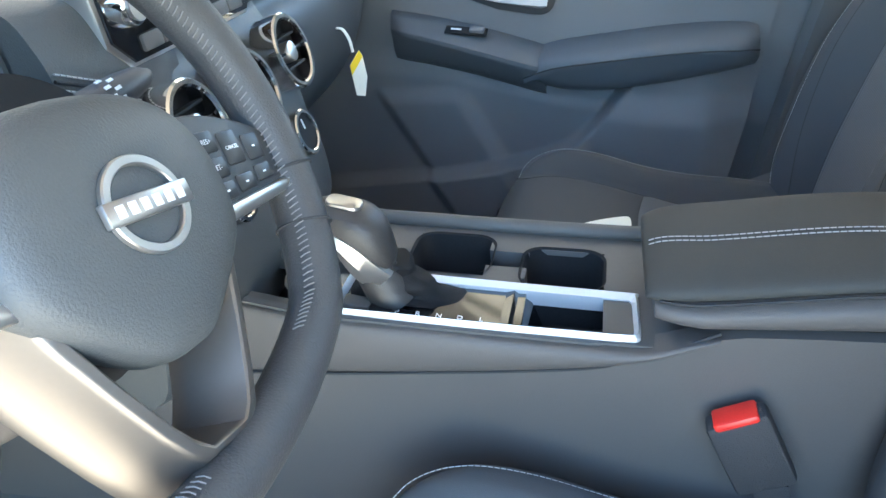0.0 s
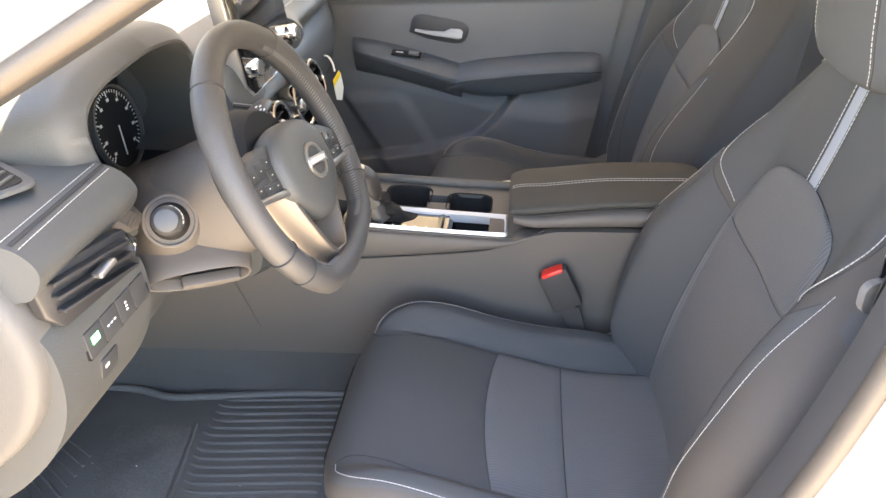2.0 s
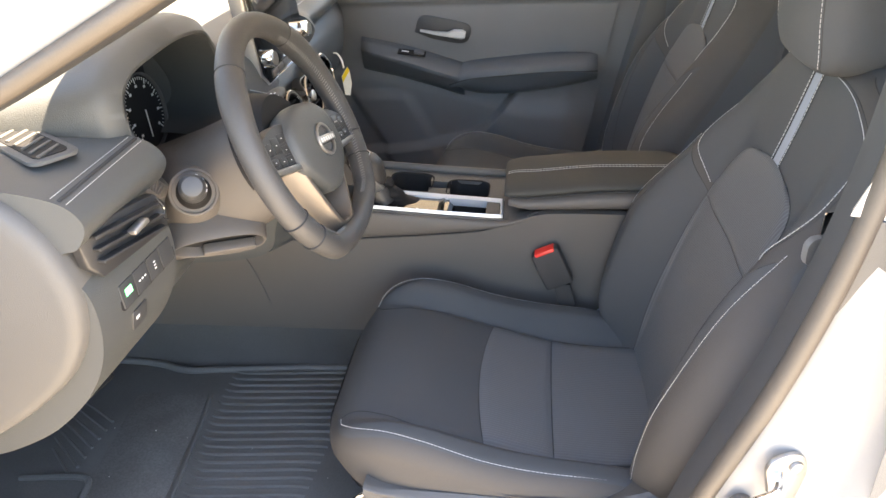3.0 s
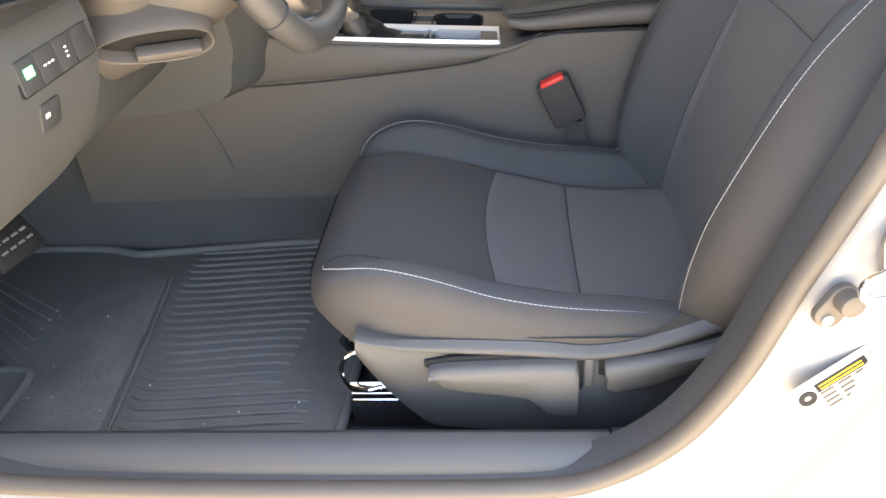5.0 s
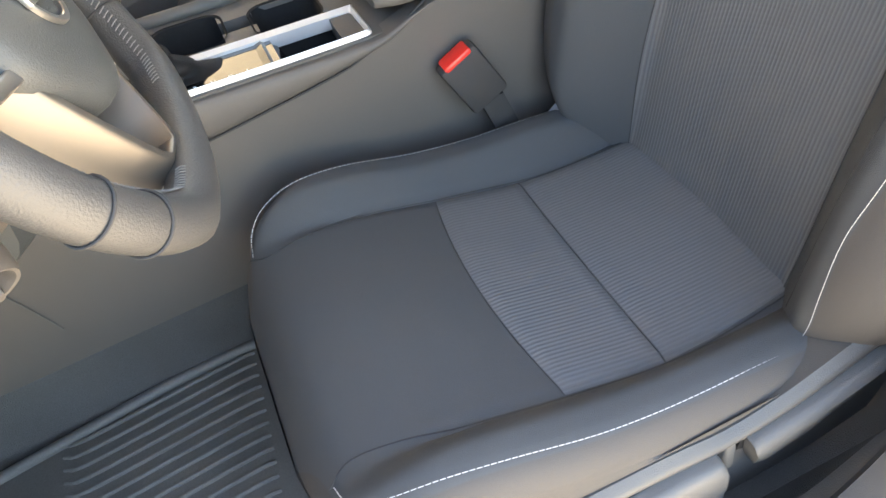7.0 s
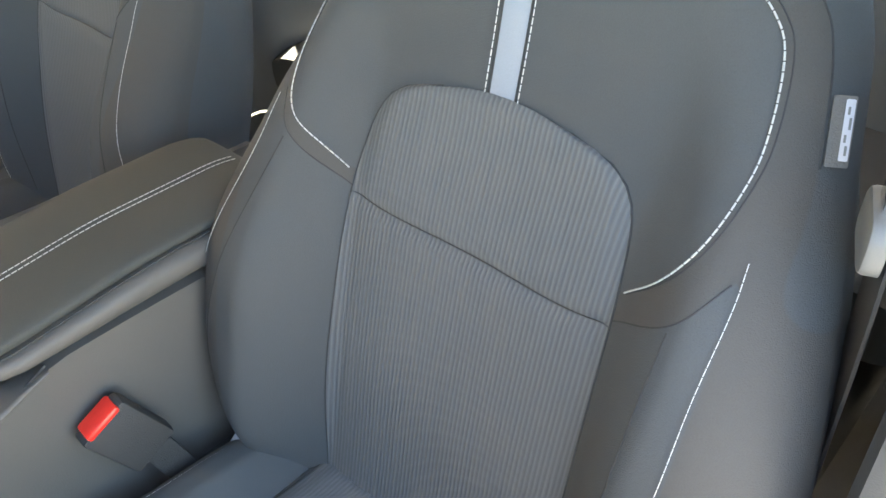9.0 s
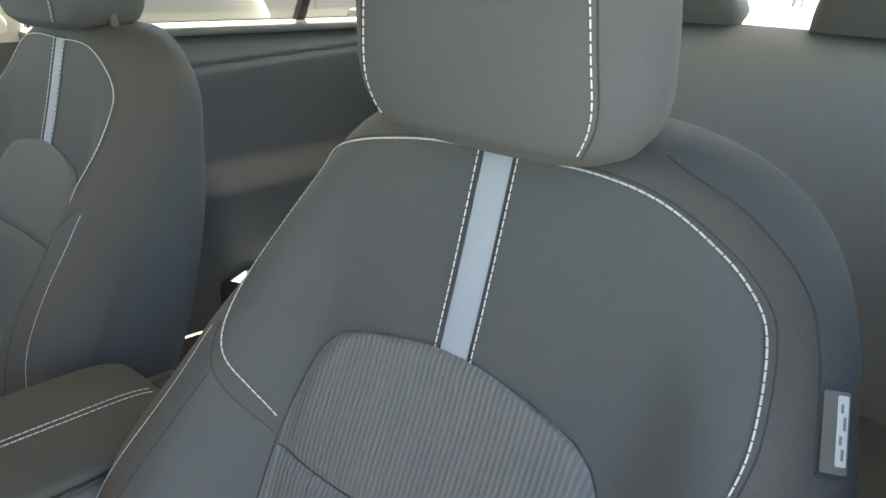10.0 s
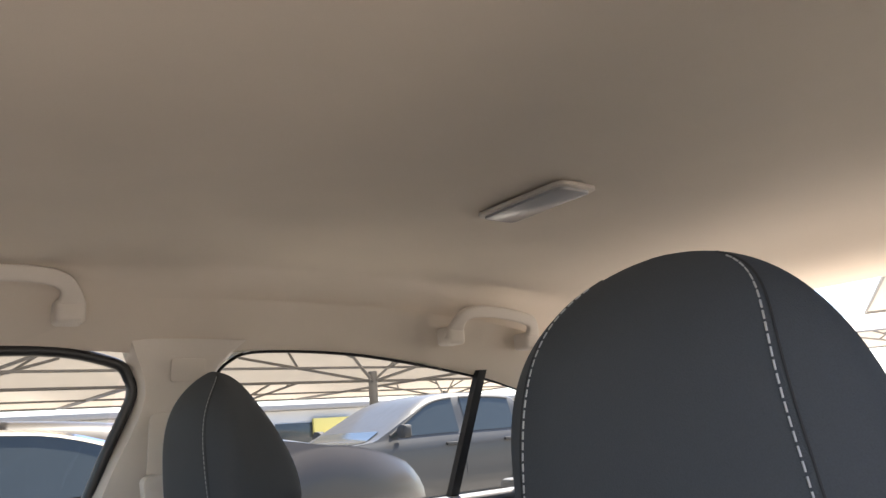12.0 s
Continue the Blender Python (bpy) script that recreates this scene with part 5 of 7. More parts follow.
    part("start_button_ring", ring(0.012, 0.016, 0.006, basis((-0.045, -0.085, console_z(-0.045) + 0.002), (0.3, 0, 1), (1, 0, -0.3)), 32), M_SILVER, root, "silver ring of the start button")
    part("start_button", disc(0.0118, 0.005, basis((-0.045, -0.085, console_z(-0.045) + 0.002), (0.3, 0, 1), (1, 0, -0.3)), 28, 0.001), M_BLACK, root, "black start button")

    # gear selector
    lever = thing("gear_selector", "black gear selector knob with silver side and leather boot", "gear lever", (0.03, -0.085, 0.655))
    rows = []
    for z, hx, hy, cx in ((0.694, 0.017, 0.016, 0.022), (0.699, 0.023, 0.020, 0.020), (0.708, 0.029, 0.023, 0.016), (0.722, 0.031, 0.0245, 0.012), (0.737, 0.0305, 0.024, 0.009), (0.7445, 0.026, 0.021, 0.007), (0.7485, 0.016, 0.013, 0.006)):
        rows.append([(cx + hx * math.copysign(abs(math.cos(a)) ** 0.75, math.cos(a)), -0.083 + hy * math.copysign(abs(math.sin(a)) ** 0.8, math.sin(a)), z + 0.06 * (cx - 0.01) - 0.25 * hx * math.cos(a)) for a in span(0, 2 * math.pi, 33)[:-1]])
    part("knob", loft(rows), M_KNOB, lever, "black leather knob")
    part("stem", tube([(0.018, -0.084, 0.705), (0.038, -0.084, 0.655)], [0.017, 0.021], 20), M_KNOB, lever, "dark stem under the knob")
    part("knob_cap", plate(rounded(0.030, 0.020, 0.007), basis((0.006, -0.083, 0.7485), (0.25, 0, 1), (1, 0, -0.25)), 0.003, 0.0012), M_SILVER, lever, "satin silver knob cap")
    edge_hi = smooth_line([(-0.012, 0.7350, -0.1035), (0.004, 0.7300, -0.1085), (0.020, 0.7180, -0.1085), (0.034, 0.7010, -0.1045), (0.043, 0.6890, -0.0990)], 24)
    edge_lo = smooth_line([(-0.012, 0.7340, -0.1035), (0.001, 0.7150, -0.1080), (0.009, 0.6970, -0.1060), (0.015, 0.6840, -0.1010), (0.023, 0.6750, -0.0960)], 24)
    rows = []
    for (xa, za, ya), (xb, zb, yb) in zip(edge_hi, edge_lo):
        top_, mid_, low_ = Vector((xa, ya, za)), Vector(((xa + xb) / 2, min(ya, yb) - 0.003, (za + zb) / 2)), Vector((xb, yb, zb))
        rows.append([top_, mid_, low_, low_ + Vector((0, 0.012, 0)), top_ + Vector((0, 0.012, 0))])
    b = loft(rows)
    part("knob_trim", b, M_SILVER, lever, "polished silver side blade")
    rows = []
    for f in span(0, 1, 12):
        x0, x1 = -0.004 + 0.022 * f, 0.120 - 0.070 * f ** 0.45
        zc = console_z(0.06) - 0.004 + 0.039 * f
        fold = 0.0025 * math.sin(f * 15)
        rows.append([((x0 + x1) / 2 + ((x1 - x0) / 2 + fold) * math.copysign(abs(math.cos(a)) ** 0.7, math.cos(a)), -0.073 + (0.0205 - 0.005 * f + fold) * math.copysign(abs(math.sin(a)) ** 0.7, math.sin(a)), zc + 0.002 * math.sin(3 * a + 5 * f) - 0.12 * math.cos(a) * (x1 - x0) / 2) for a in span(0, 2 * math.pi, 41)[:-1]])
    part("boot", loft(rows), M_BOOT, lever, "creased black leather boot")

    # armrest lid
    arm = thing("armrest", "padded console armrest with white stitching", "armrest", (0.4, -0.012, 0.655))
    def arm_ring(x, top, low, hw):
        pts = []
        for a in span(0, 2 * math.pi, 49)[:-1]:
            c, s = math.cos(a), math.sin(a)
            z = (top + low) / 2 + (top - low) / 2 * math.copysign(abs(s) ** 0.74, s)
            pts.append((x, -0.048 + hw * math.copysign(abs(c) ** 0.60, c), z))
        return pts
    xs = [0.2480, 0.2486, 0.2500, 0.2525, 0.256, 0.261, 0.267, 0.275, 0.284, 0.294] + span(0.306, 0.50, 12) + [0.515, 0.527, 0.537, 0.545, 0.549, 0.551]

    def cap(x):
        return math.sqrt(max(0.0, 1 - max(0, (0.294 - x) / 0.0462, (x - 0.505) / 0.0465) ** 2))

    def crown(x):
        return 0.702 + 0.011 * step(0.26, 0.42, x)

    def fold(x):
        return 0.684 + 0.014 * step(0.25, 0.44, x)
    part("pad", loft([arm_ring(x, fold(x) + (crown(x) - fold(x)) * (0.30 + 0.70 * cap(x)), fold(x) - 0.005, 0.0765 * (0.84 + 0.16 * cap(x))) for x in xs]), M_ARM, arm, "black padded armrest lid")
    part("lid_edge", loft([arm_ring(x, fold(x) + 0.001, 0.662 - 0.005 * step(0.255, 0.290, x), 0.0812 * (0.86 + 0.14 * math.sqrt(max(0.0, min(1.0, (x - 0.2545) / 0.030, (0.556 - x) / 0.035))))) for x in [0.2550, 0.2556, 0.2575, 0.261, 0.267, 0.275] + span(0.290, 0.525, 14) + [0.535, 0.545, 0.551, 0.5545]]), M_CONSOLE, arm, "grey plastic lid edge")
    part("seam", tube([(x, -0.048 - 0.0785 * (0.86 + 0.14 * math.sqrt(min(1.0, (x - 0.2545) / 0.030))), fold(x) + 0.0005) for x in span(0.258, 0.535, 30)], 0.0011, 6), M_SEAM, arm, "dark seam round the pad")
    bm = bmesh.new()
    for o in (0, 0.007):
        line = []
        for x in span(0.2525, 0.545, 60):
            t = fold(x) + (crown(x) - fold(x)) * (0.30 + 0.70 * cap(x))
            y = -0.058 + o + 0.008 * step(0.30, 0.25, x)
            c = (y + 0.048) / (0.0765 * (0.84 + 0.16 * cap(x)))
            low = fold(x) - 0.005
            s = (1 - abs(c) ** (2 / 0.60)) ** 0.5 if abs(c) < 1 else 0
            line.append((x, y, (t + low) / 2 + (t - low) / 2 * s ** 0.74 + 0.0006))
        stitches(line, bm=bm, r=0.00048, dash=0.0045, gap=0.0055)
    part("stitching", bm, M_THREAD, arm, "white twin stitching")

    solo("hinge_bracket", plate([(0.376, 0.487), (0.396, 0.476), (0.440, 0.440), (0.437, 0.480), (0.416, 0.514)], basis((0.004, -0.160, -0.012), (0, -1, 0), (1, 0, 0)), 0.012, 0.002), M_STRIP, "bright steel bracket between seat and console", "bracket")
    # buckle
    bk = thing("seat_belt_buckle", "black seat belt buckle with a red button", "belt buckle", (0.34, -0.145, 0.48))
    ax = Vector((-0.40, 0.05, 0.90)).normalized()
    tp = Vector((0.3155, -0.1425, 0.5985))
    mk = basis(tp - ax * 0.075, ax, (1, 0, 0.45))
    part("body", box(-0.024, 0.024, -0.011, 0.011, 0.004, 0.075, 0.005, m=mk), M_WEB, bk, "black plastic buckle")
    part("button", box(-0.0175, 0.0175, -0.0112, 0.0116, 0.0690, 0.0770, 0.003, m=mk), M_RED, bk, "red release button")
    part("stalk", loft([[Vector((0.346 + 0.025 * f, -0.146, 0.535 - 0.09 * f)) + Vector((a, b, 0)) for a, b in ((-0.014, -0.004), (0.014, -0.004), (0.014, 0.004), (-0.014, 0.004))] for f in span(0, 1, 4)]), M_WEB, bk, "black buckle strap")


console()


# ---- passenger side, rear and glass ----
def flat_text_free_panel(fn, us, vs, back):
    """A relief sheet with a plain sheet behind it, so that it has thickness."""
    bm = sheet(fn, us, vs)
    sheet(lambda u, v: (fn(u, v)[0], back, fn(u, v)[2]), us, vs, bm)
    return bm


def passenger_door():
    root = thing("door_1", "closed passenger door with dark grey trim panel and armrest", "car door", (0.1, 0.70, 0.33), kind="structure")

    def rear_x(z):
        return lerp([(0.36, 0.40), (0.60, 0.455), (0.80, 0.49), (0.95, 0.535)], z)

    def pan(u, z):
        x = -0.48 + u * (rear_x(z) + 0.48)
        y = 0.690 + 0.006 * step(0.80, 0.93, z) - 0.012 * step(0.905, 0.93, z)
        # upper insert stands back from the belly below
        y -= 0.016 * step(0.70 - 0.10 * step(-0.2, 0.35, x), 0.64 - 0.10 * step(-0.2, 0.35, x), z)
        y -= 0.010 * math.exp(-((z - 0.845) / 0.010) ** 2)
        # map pocket
        edge = lerp([(-0.48, 0.436), (-0.30, 0.446), (-0.12, 0.460), (0.04, 0.480), (0.10, 0.492), (0.143, 0.508), (0.19, 0.548), (0.24, 0.605), (0.30, 0.66)], x)
        y -= 0.034 * step(edge + 0.010, edge - 0.010, z) * step(0.47, 0.36, x)
        # slanted swelling at the front
        slant = x + 0.075 + 0.55 * (z - 0.55)
        y -= 0.014 * step(-0.095, -0.070, slant) * step(0.085, 0.045, slant) * step(0.625, 0.590, z)
        return (x, y, z)
    part("trim_panel", flat_text_free_panel(pan, span(0, 1, 200), span(0.36, 0.935, 190), 0.735), M_DOOR, root, "moulded dark grey door trim")
    # switch plate running down into the armrest
    rows = []
    for f in span(0, 1, 26):
        x = -0.155 + 0.265 * f
        z = lerp([(0, 0.728), (0.25, 0.715), (0.6, 0.690), (1.0, 0.655)], f)
        w = lerp([(0, 0.018), (0.08, 0.036), (0.3, 0.050), (0.7, 0.060), (0.93, 0.055), (1, 0.046)], f)
        rows.append(smooth_line([(x, 0.690, z + 0.028), (x, 0.686 - w * 0.5, z + 0.023), (x, 0.686 - w, z + 0.006), (x, 0.686 - w - 0.003, z), (x, 0.686 - w, z - 0.010), (x, 0.686 - w * 0.55, z - 0.042), (x, 0.690, z - 0.062)], 26))
    plate_ = part("switch_plate", loft(rows), M_REAR, root, "sloping dark switch plate")
    m = basis((-0.020, 0.652, 0.7195), (0.12, -0.35, 1), (1, 0, -0.2))
    sw = part("window_switch", box(-0.036, 0.036, -0.011, 0.011, 0, 0.004, 0.002, m=m), M_BLACK, plate_, "black window switch")
    part("rocker", box(0.006, 0.032, -0.008, 0.008, 0.003, 0.010, 0.003, m=m), M_DOOR, sw)
    part("symbol", box(-0.026, -0.008, -0.002, 0.002, 0.004, 0.0048, 0, m=m), M_PRINT, sw)
    # padded armrest
    rows = []
    for f in span(0, 1, 30):
        x = 0.075 + 0.375 * f
        top = lerp([(0, 0.655), (0.12, 0.672), (0.35, 0.682), (0.7, 0.692), (0.95, 0.690), (1, 0.684)], f)
        w = lerp([(0, 0.050), (0.1, 0.062), (0.5, 0.070), (0.9, 0.068), (0.97, 0.056), (1, 0.040)], f)
        low = lerp([(0, 0.628), (0.2, 0.610), (0.5, 0.612), (1, 0.640)], f)
        rows.append(smooth_line([(x, 0.692, top + 0.016), (x, 0.690 - w * 0.45, top + 0.012), (x, 0.690 - w * 0.85, top + 0.002), (x, 0.690 - w, top - 0.013), (x, 0.690 - w * 0.95, top - 0.026), (x, 0.690 - w * 0.70, low + 0.010), (x, 0.690 - w * 0.3, low), (x, 0.692, low - 0.004)], 28))
    pad_ = part("armrest", loft(rows), M_REAR, root, "padded grey vinyl armrest")
    part("piping", tube([(0.075 + 0.375 * f, 0.690 - lerp([(0, 0.050), (0.1, 0.062), (0.5, 0.070), (0.9, 0.068), (0.97, 0.056), (1, 0.040)], f) - 0.001, lerp([(0, 0.655), (0.12, 0.672), (0.35, 0.682), (0.7, 0.692), (0.95, 0.690), (1, 0.684)], f) - 0.015) for f in span(0, 1, 24)], 0.0012, 6), M_SEAM, pad_)
    # inner handle in its cup
    m = basis((0.058, 0.688, 0.772), (0, -1, 0), (1, 0, -0.22))
    cup = part("handle_cup", plate(smooth_line([(-0.070, -0.022), (-0.060, 0.020), (0.0, 0.026), (0.060, 0.024), (0.072, 0.0), (0.055, -0.026), (-0.02, -0.030)], 40), m, 0.003, 0.001), M_SWITCH, root, "dark handle recess")
    b = loft([[m @ Vector((x, y + dy, z)) for dy, z in ((-h, 0.010), (h, 0.012), (h * 0.6, 0.020), (-h * 0.6, 0.019))] for x, y, h in ((-0.055, -0.012, 0.003), (-0.02, -0.012, 0.005), (0.015, -0.009, 0.007), (0.03, -0.004, 0.012), (0.052, -0.002, 0.013), (0.060, -0.002, 0.009))])
    part("handle", b, M_SATIN, cup, "satin chrome door handle")
    # window frame and glass
    part("belt_seal", box(-0.48, 0.53, 0.668, 0.690, 0.930, 0.945, 0.004), M_BLACK, root, "black window seal")
    g = sheet(lambda u, f: (-0.42 + u * (0.99 + 0.06 * f), 0.690 - 0.075 * f, 0.94 + 0.30 * f * (0.25 + 0.75 * step(0.0, 0.55, u))), span(0, 1, 20), span(0, 1, 6))
    pane = part("window", g, M_GLASS, root, "clear side window")
    pane.visible_shadow = False
    part("window_frame", tube(smooth_line([(0.560, 0.676, 0.94), (0.590, 0.655, 1.03), (0.606, 0.645, 1.078), (0.628, 0.635, 1.134), (0.637, 0.630, 1.163), (0.632, 0.627, 1.188), (0.606, 0.622, 1.212), (0.50, 0.616, 1.229), (0.30, 0.616, 1.215), (0.10, 0.626, 1.155), (-0.20, 0.655, 1.04)], 70), 0.0085, 10), M_VENT, root, "black window frame")


def rear_side(s, name):
    """Rear door, pillars and quarter glass of one side; s is -1 for the driver's."""
    root = thing(name, "closed rear door with dark trim and black window frame", "car door", (1.0, 0.68 * s, 0.33), kind="structure")

    def pan(u, z):
        x = 0.60 + u * 0.90
        seam = 0.874 + 0.05 * (x - 1.0)
        y = 0.668 - 0.034 * step(0.950, seam, z) + 0.006 * math.exp(-((z - seam) / 0.005) ** 2) + 0.010 * step(seam - 0.004, seam - 0.10, z)
        y -= 0.045 * step(0.70, 0.635, z) * step(0.96, 1.02, x) * step(1.40, 1.30, x) + 0.012 * step(0.60, 0.50, z)
        return (x, y * s, z)
    bm = sheet(pan, span(0, 1, 40), span(0.36, 0.948, 110))
    sheet(lambda u, z: (0.60 + u * 0.90, 0.73 * s, z), span(0, 1, 4), span(0.36, 0.948, 4), bm)
    part("trim_panel", bm, M_REAR, root, "dark grey rear door trim")
    part("belt_cap", box(0.72, 1.50, 0.652 * s - 0.022, 0.652 * s + 0.022, 0.930, 0.950, 0.007, 3), M_DOOR, root, "dark window ledge")
    part("divider", loft([[(1.257 + 0.050 * f + a, (0.664 - 0.06 * f) * s + b, 0.945 + 0.245 * f) for a, b in ((-0.010, -0.008), (0.010, -0.008), (0.010, 0.008), (-0.010, 0.008))] for f in span(0, 1, 4)]), M_BLACK, root, "black window divider bar")
    g = sheet(lambda u, f: (0.72 + u * 0.80, (0.672 - 0.062 * f) * s, 0.94 + f * (0.30 - 0.12 * step(0.35, 1.0, u))), span(0, 1, 16), span(0, 1, 6))
    pane = part("window", g, M_GLASS, root, "clear rear side window")
    pane.visible_shadow = False
    part("window_frame", tube(smooth_line([(0.742, 0.662 * s, 0.945), (0.750, 0.642 * s, 1.07), (0.763, 0.626 * s, 1.175), (0.786, 0.619 * s, 1.212), (0.845, 0.615 * s, 1.228), (1.04, 0.613 * s, 1.220), (1.30, 0.614 * s, 1.178), (1.46, 0.620 * s, 1.138)], 60), 0.0028, 8), M_BLACK, root, "thin black window seal")

    # roof rail between headliner and windows
    def rail(f, x):
        zt = lerp([(-0.2, 1.10), (0.0, 1.185), (0.25, 1.262), (0.6, 1.287), (0.95, 1.292), (1.3, 1.268), (1.55, 1.22), (1.74, 1.17)], x)
        zb = lerp([(-0.25, 1.045), (-0.05, 1.09), (0.10, 1.195), (0.35, 1.228), (0.58, 1.228), (0.70, 1.222), (0.85, 1.229), (1.05, 1.220), (1.28, 1.184), (1.46, 1.138), (1.74, 1.06)], x)
        return (x, s * (0.552 + 0.062 * f), (zt + 0.01) * (1 - f) + zb * f)
    solo("roof_rail_trim", sheet(rail, span(0, 1, 8), span(-0.2, 1.74, 60)), M_LINER, "beige trim along the roof rail", "trim", kind="structure")
    # door pillar between front and rear doors
    pil = thing("pillar_trim", "beige pillar trim with belt guide", "pillar", (0.65, 0.63 * s, 0.4), kind="structure")
    rows = []
    for z in span(0.932, 1.245, 16):
        x0 = lerp([(0.90, 0.540), (1.05, 0.600), (1.16, 0.640), (1.245, 0.615)], z)
        x1 = lerp([(0.90, 0.735), (1.05, 0.742), (1.16, 0.758), (1.21, 0.778), (1.245, 0.82)], z)
        y = lerp([(0.90, 0.650), (1.05, 0.632), (1.18, 0.612), (1.275, 0.600)], z) * s
        rows.append([(x0, y + 0.02 * s, z), (x0 + 0.012, y - 0.004 * s, z), ((x0 + x1) / 2, y - 0.014 * s, z), (x1 - 0.012, y - 0.004 * s, z), (x1, y + 0.02 * s, z), ((x0 + x1) / 2, y + 0.05 * s, z)])
    part("upper_trim", loft(rows), M_PILLAR, pil, "beige plastic upper pillar")
    rows = []
    for z in span(0.36, 0.931, 14):
        x0 = lerp([(0.36, 0.44), (0.60, 0.490), (0.905, 0.560), (0.984, 0.566)], z)
        x1 = lerp([(0.36, 0.70), (0.60, 0.715), (0.905, 0.740), (0.984, 0.742)], z)
        rows.append([(x0, 0.672 * s, z), (x0 + 0.012, 0.650 * s, z), ((x0 + x1) / 2, 0.640 * s, z), (x1 - 0.012, 0.650 * s, z), (x1, 0.675 * s, z), ((x0 + x1) / 2, 0.70 * s, z)])
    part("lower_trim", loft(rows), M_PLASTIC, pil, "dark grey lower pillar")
    part("cover", plate(rounded(0.055, 0.036, 0.006), basis((0.712, 0.5965 * s, 1.197), (0, -s, -0.15), (1, 0, 0)), 0.002, 0.001), M_PILLAR, pil, "small square cover")
    part("slot", plate(rounded(0.034, 0.15, 0.014), basis((0.672, 0.606 * s, 1.06), (0, -s, -0.1), (1, 0, 0)), 0.003, 0.001), M_PILLAR, pil, "height slider plate")
    # belt with its guide
    belt = thing("seat_belt", "dark seat belt hanging from its beige guide", "seat belt", (0.63, 0.59 * s, 0.45))
    slider = part("slider", plate(rounded(0.028, 0.072, 0.011), basis((0.662, 0.606 * s, 1.010), (0, -s, -0.1), (1, 0, 0.16 * s)), 0.018, 0.005), M_PILLAR, belt, "beige slider cover")
    part("button", plate(rounded(0.027, 0.020, 0.008), basis((0.664, 0.588 * s, 1.034), (0, -s, -0.1), (1, 0, 0.16 * s)), 0.003, 0.0012), M_PILLAR, slider, "beige release button")
    half = [(0.014, 0.022), (0.017, 0.012), (0.024, 0.006), (0.033, 0.006), (0.039, 0.001), (0.041, -0.008), (0.039, -0.017), (0.033, -0.021), (0.027, -0.020), (0.0255, -0.014), (0.0255, -0.006)]
    shape = [(x, y * s) for x, y in half] + [(-x, y * s) for x, y in reversed(half)]
    part("guide", plate(shape[::-1] if s > 0 else shape, basis((0.648, 0.600 * s, 0.968), (0, -s, 0), (1, 0, 0.04)), 0.010, 0.0015), M_PILLAR, belt, "beige belt guide with two rounded lugs")
    if s < 0:
        run = smooth_line([(0.632, -0.594, 1.0), (0.596, -0.597, 0.93), (0.577, -0.601, 0.86), (0.584, -0.603, 0.78), (0.596, -0.605, 0.62), (0.605, -0.605, 0.44)], 30)
        part("webbing", loft([[(p[0] + o * 0.9, p[1] + o * 0.35 + t, p[2]) for o, t in ((-0.023, -0.001), (0.023, -0.001), (0.023, 0.001), (-0.023, 0.001))] for p in run]), M_WEB, belt, "dark webbing")
        mt = basis((0.570, -0.6000, 0.862), (-0.35, 0.93, 0), (0.93, 0.35, 0)) @ Matrix.Scale(0.75, 4)
        tongue = part("tongue", plate(rounded(0.060, 0.040, 0.014), mt, 0.012, 0.004), M_TONGUE, belt, "grey plastic belt tongue")
        part("blade", plate(rounded(0.024, 0.036, 0.004), mt @ Matrix.Translation((0, -0.034, 0.004)), 0.003, 0.001), M_CHROME, tongue, "steel belt blade")
        return
    part("webbing", loft([[(0.648 + o - 0.012 * f, (0.594 + 0.012 * f) * s + t, 0.964 - 0.51 * f) for o, t in ((-0.023, -0.001), (0.023, -0.001), (0.023, 0.001), (-0.023, 0.001))] for f in span(0, 1, 8)]), M_WEB_GREY, belt, "brownish grey webbing")


def grab_handle(x0, x1, y, z0, z1):
    root = thing("grab_handle", "beige plastic grab handle over the window", "grab handle", ((x0 + x1) / 2, y, z0), "grab handles")
    path = smooth_line([(x0, y + 0.012, z0 + 0.004), (x0 + 0.001, y - 0.002, z0 + 0.026), (x0 + 0.012, y - 0.012, z0 + 0.044), (x0 + 0.040, y - 0.016, z0 + 0.052), (x0 * 0.5 + x1 * 0.5, y - 0.018, (z0 + z1) / 2 + 0.055),
                        (x1 - 0.040, y - 0.016, z1 + 0.052), (x1 - 0.012, y - 0.012, z1 + 0.044), (x1 - 0.001, y - 0.002, z1 + 0.026), (x1, y + 0.012, z1 + 0.004)], 60)
    rows = []
    for i, (p, t, a, b) in enumerate(frames_along(path)):
        end = 1 - step(0.0, 0.22, min(i, len(path) - 1 - i) / len(path))
        side_ = t.cross(Vector((0, 1, 0.25))).normalized()
        deep = side_.cross(t).normalized()
        hw, hd = 0.0115 + 0.009 * end, 0.0065
        rows.append([p + side_ * hw * math.copysign(abs(math.cos(k)) ** 0.5, math.cos(k)) + deep * hd * math.copysign(abs(math.sin(k)) ** 0.5, math.sin(k)) for k in span(0, 2 * math.pi, 25)[:-1]])
    part("bar", loft(rows), M_PILLAR, root, "broad flat grip")
    for xx, zz in ((x0, z0), (x1, z1)):
        part("foot", box(xx - 0.019, xx + 0.019, y - 0.004, y + 0.040, zz - 0.008, zz + 0.026, 0.007, 3), M_PILLAR, root, "handle foot")


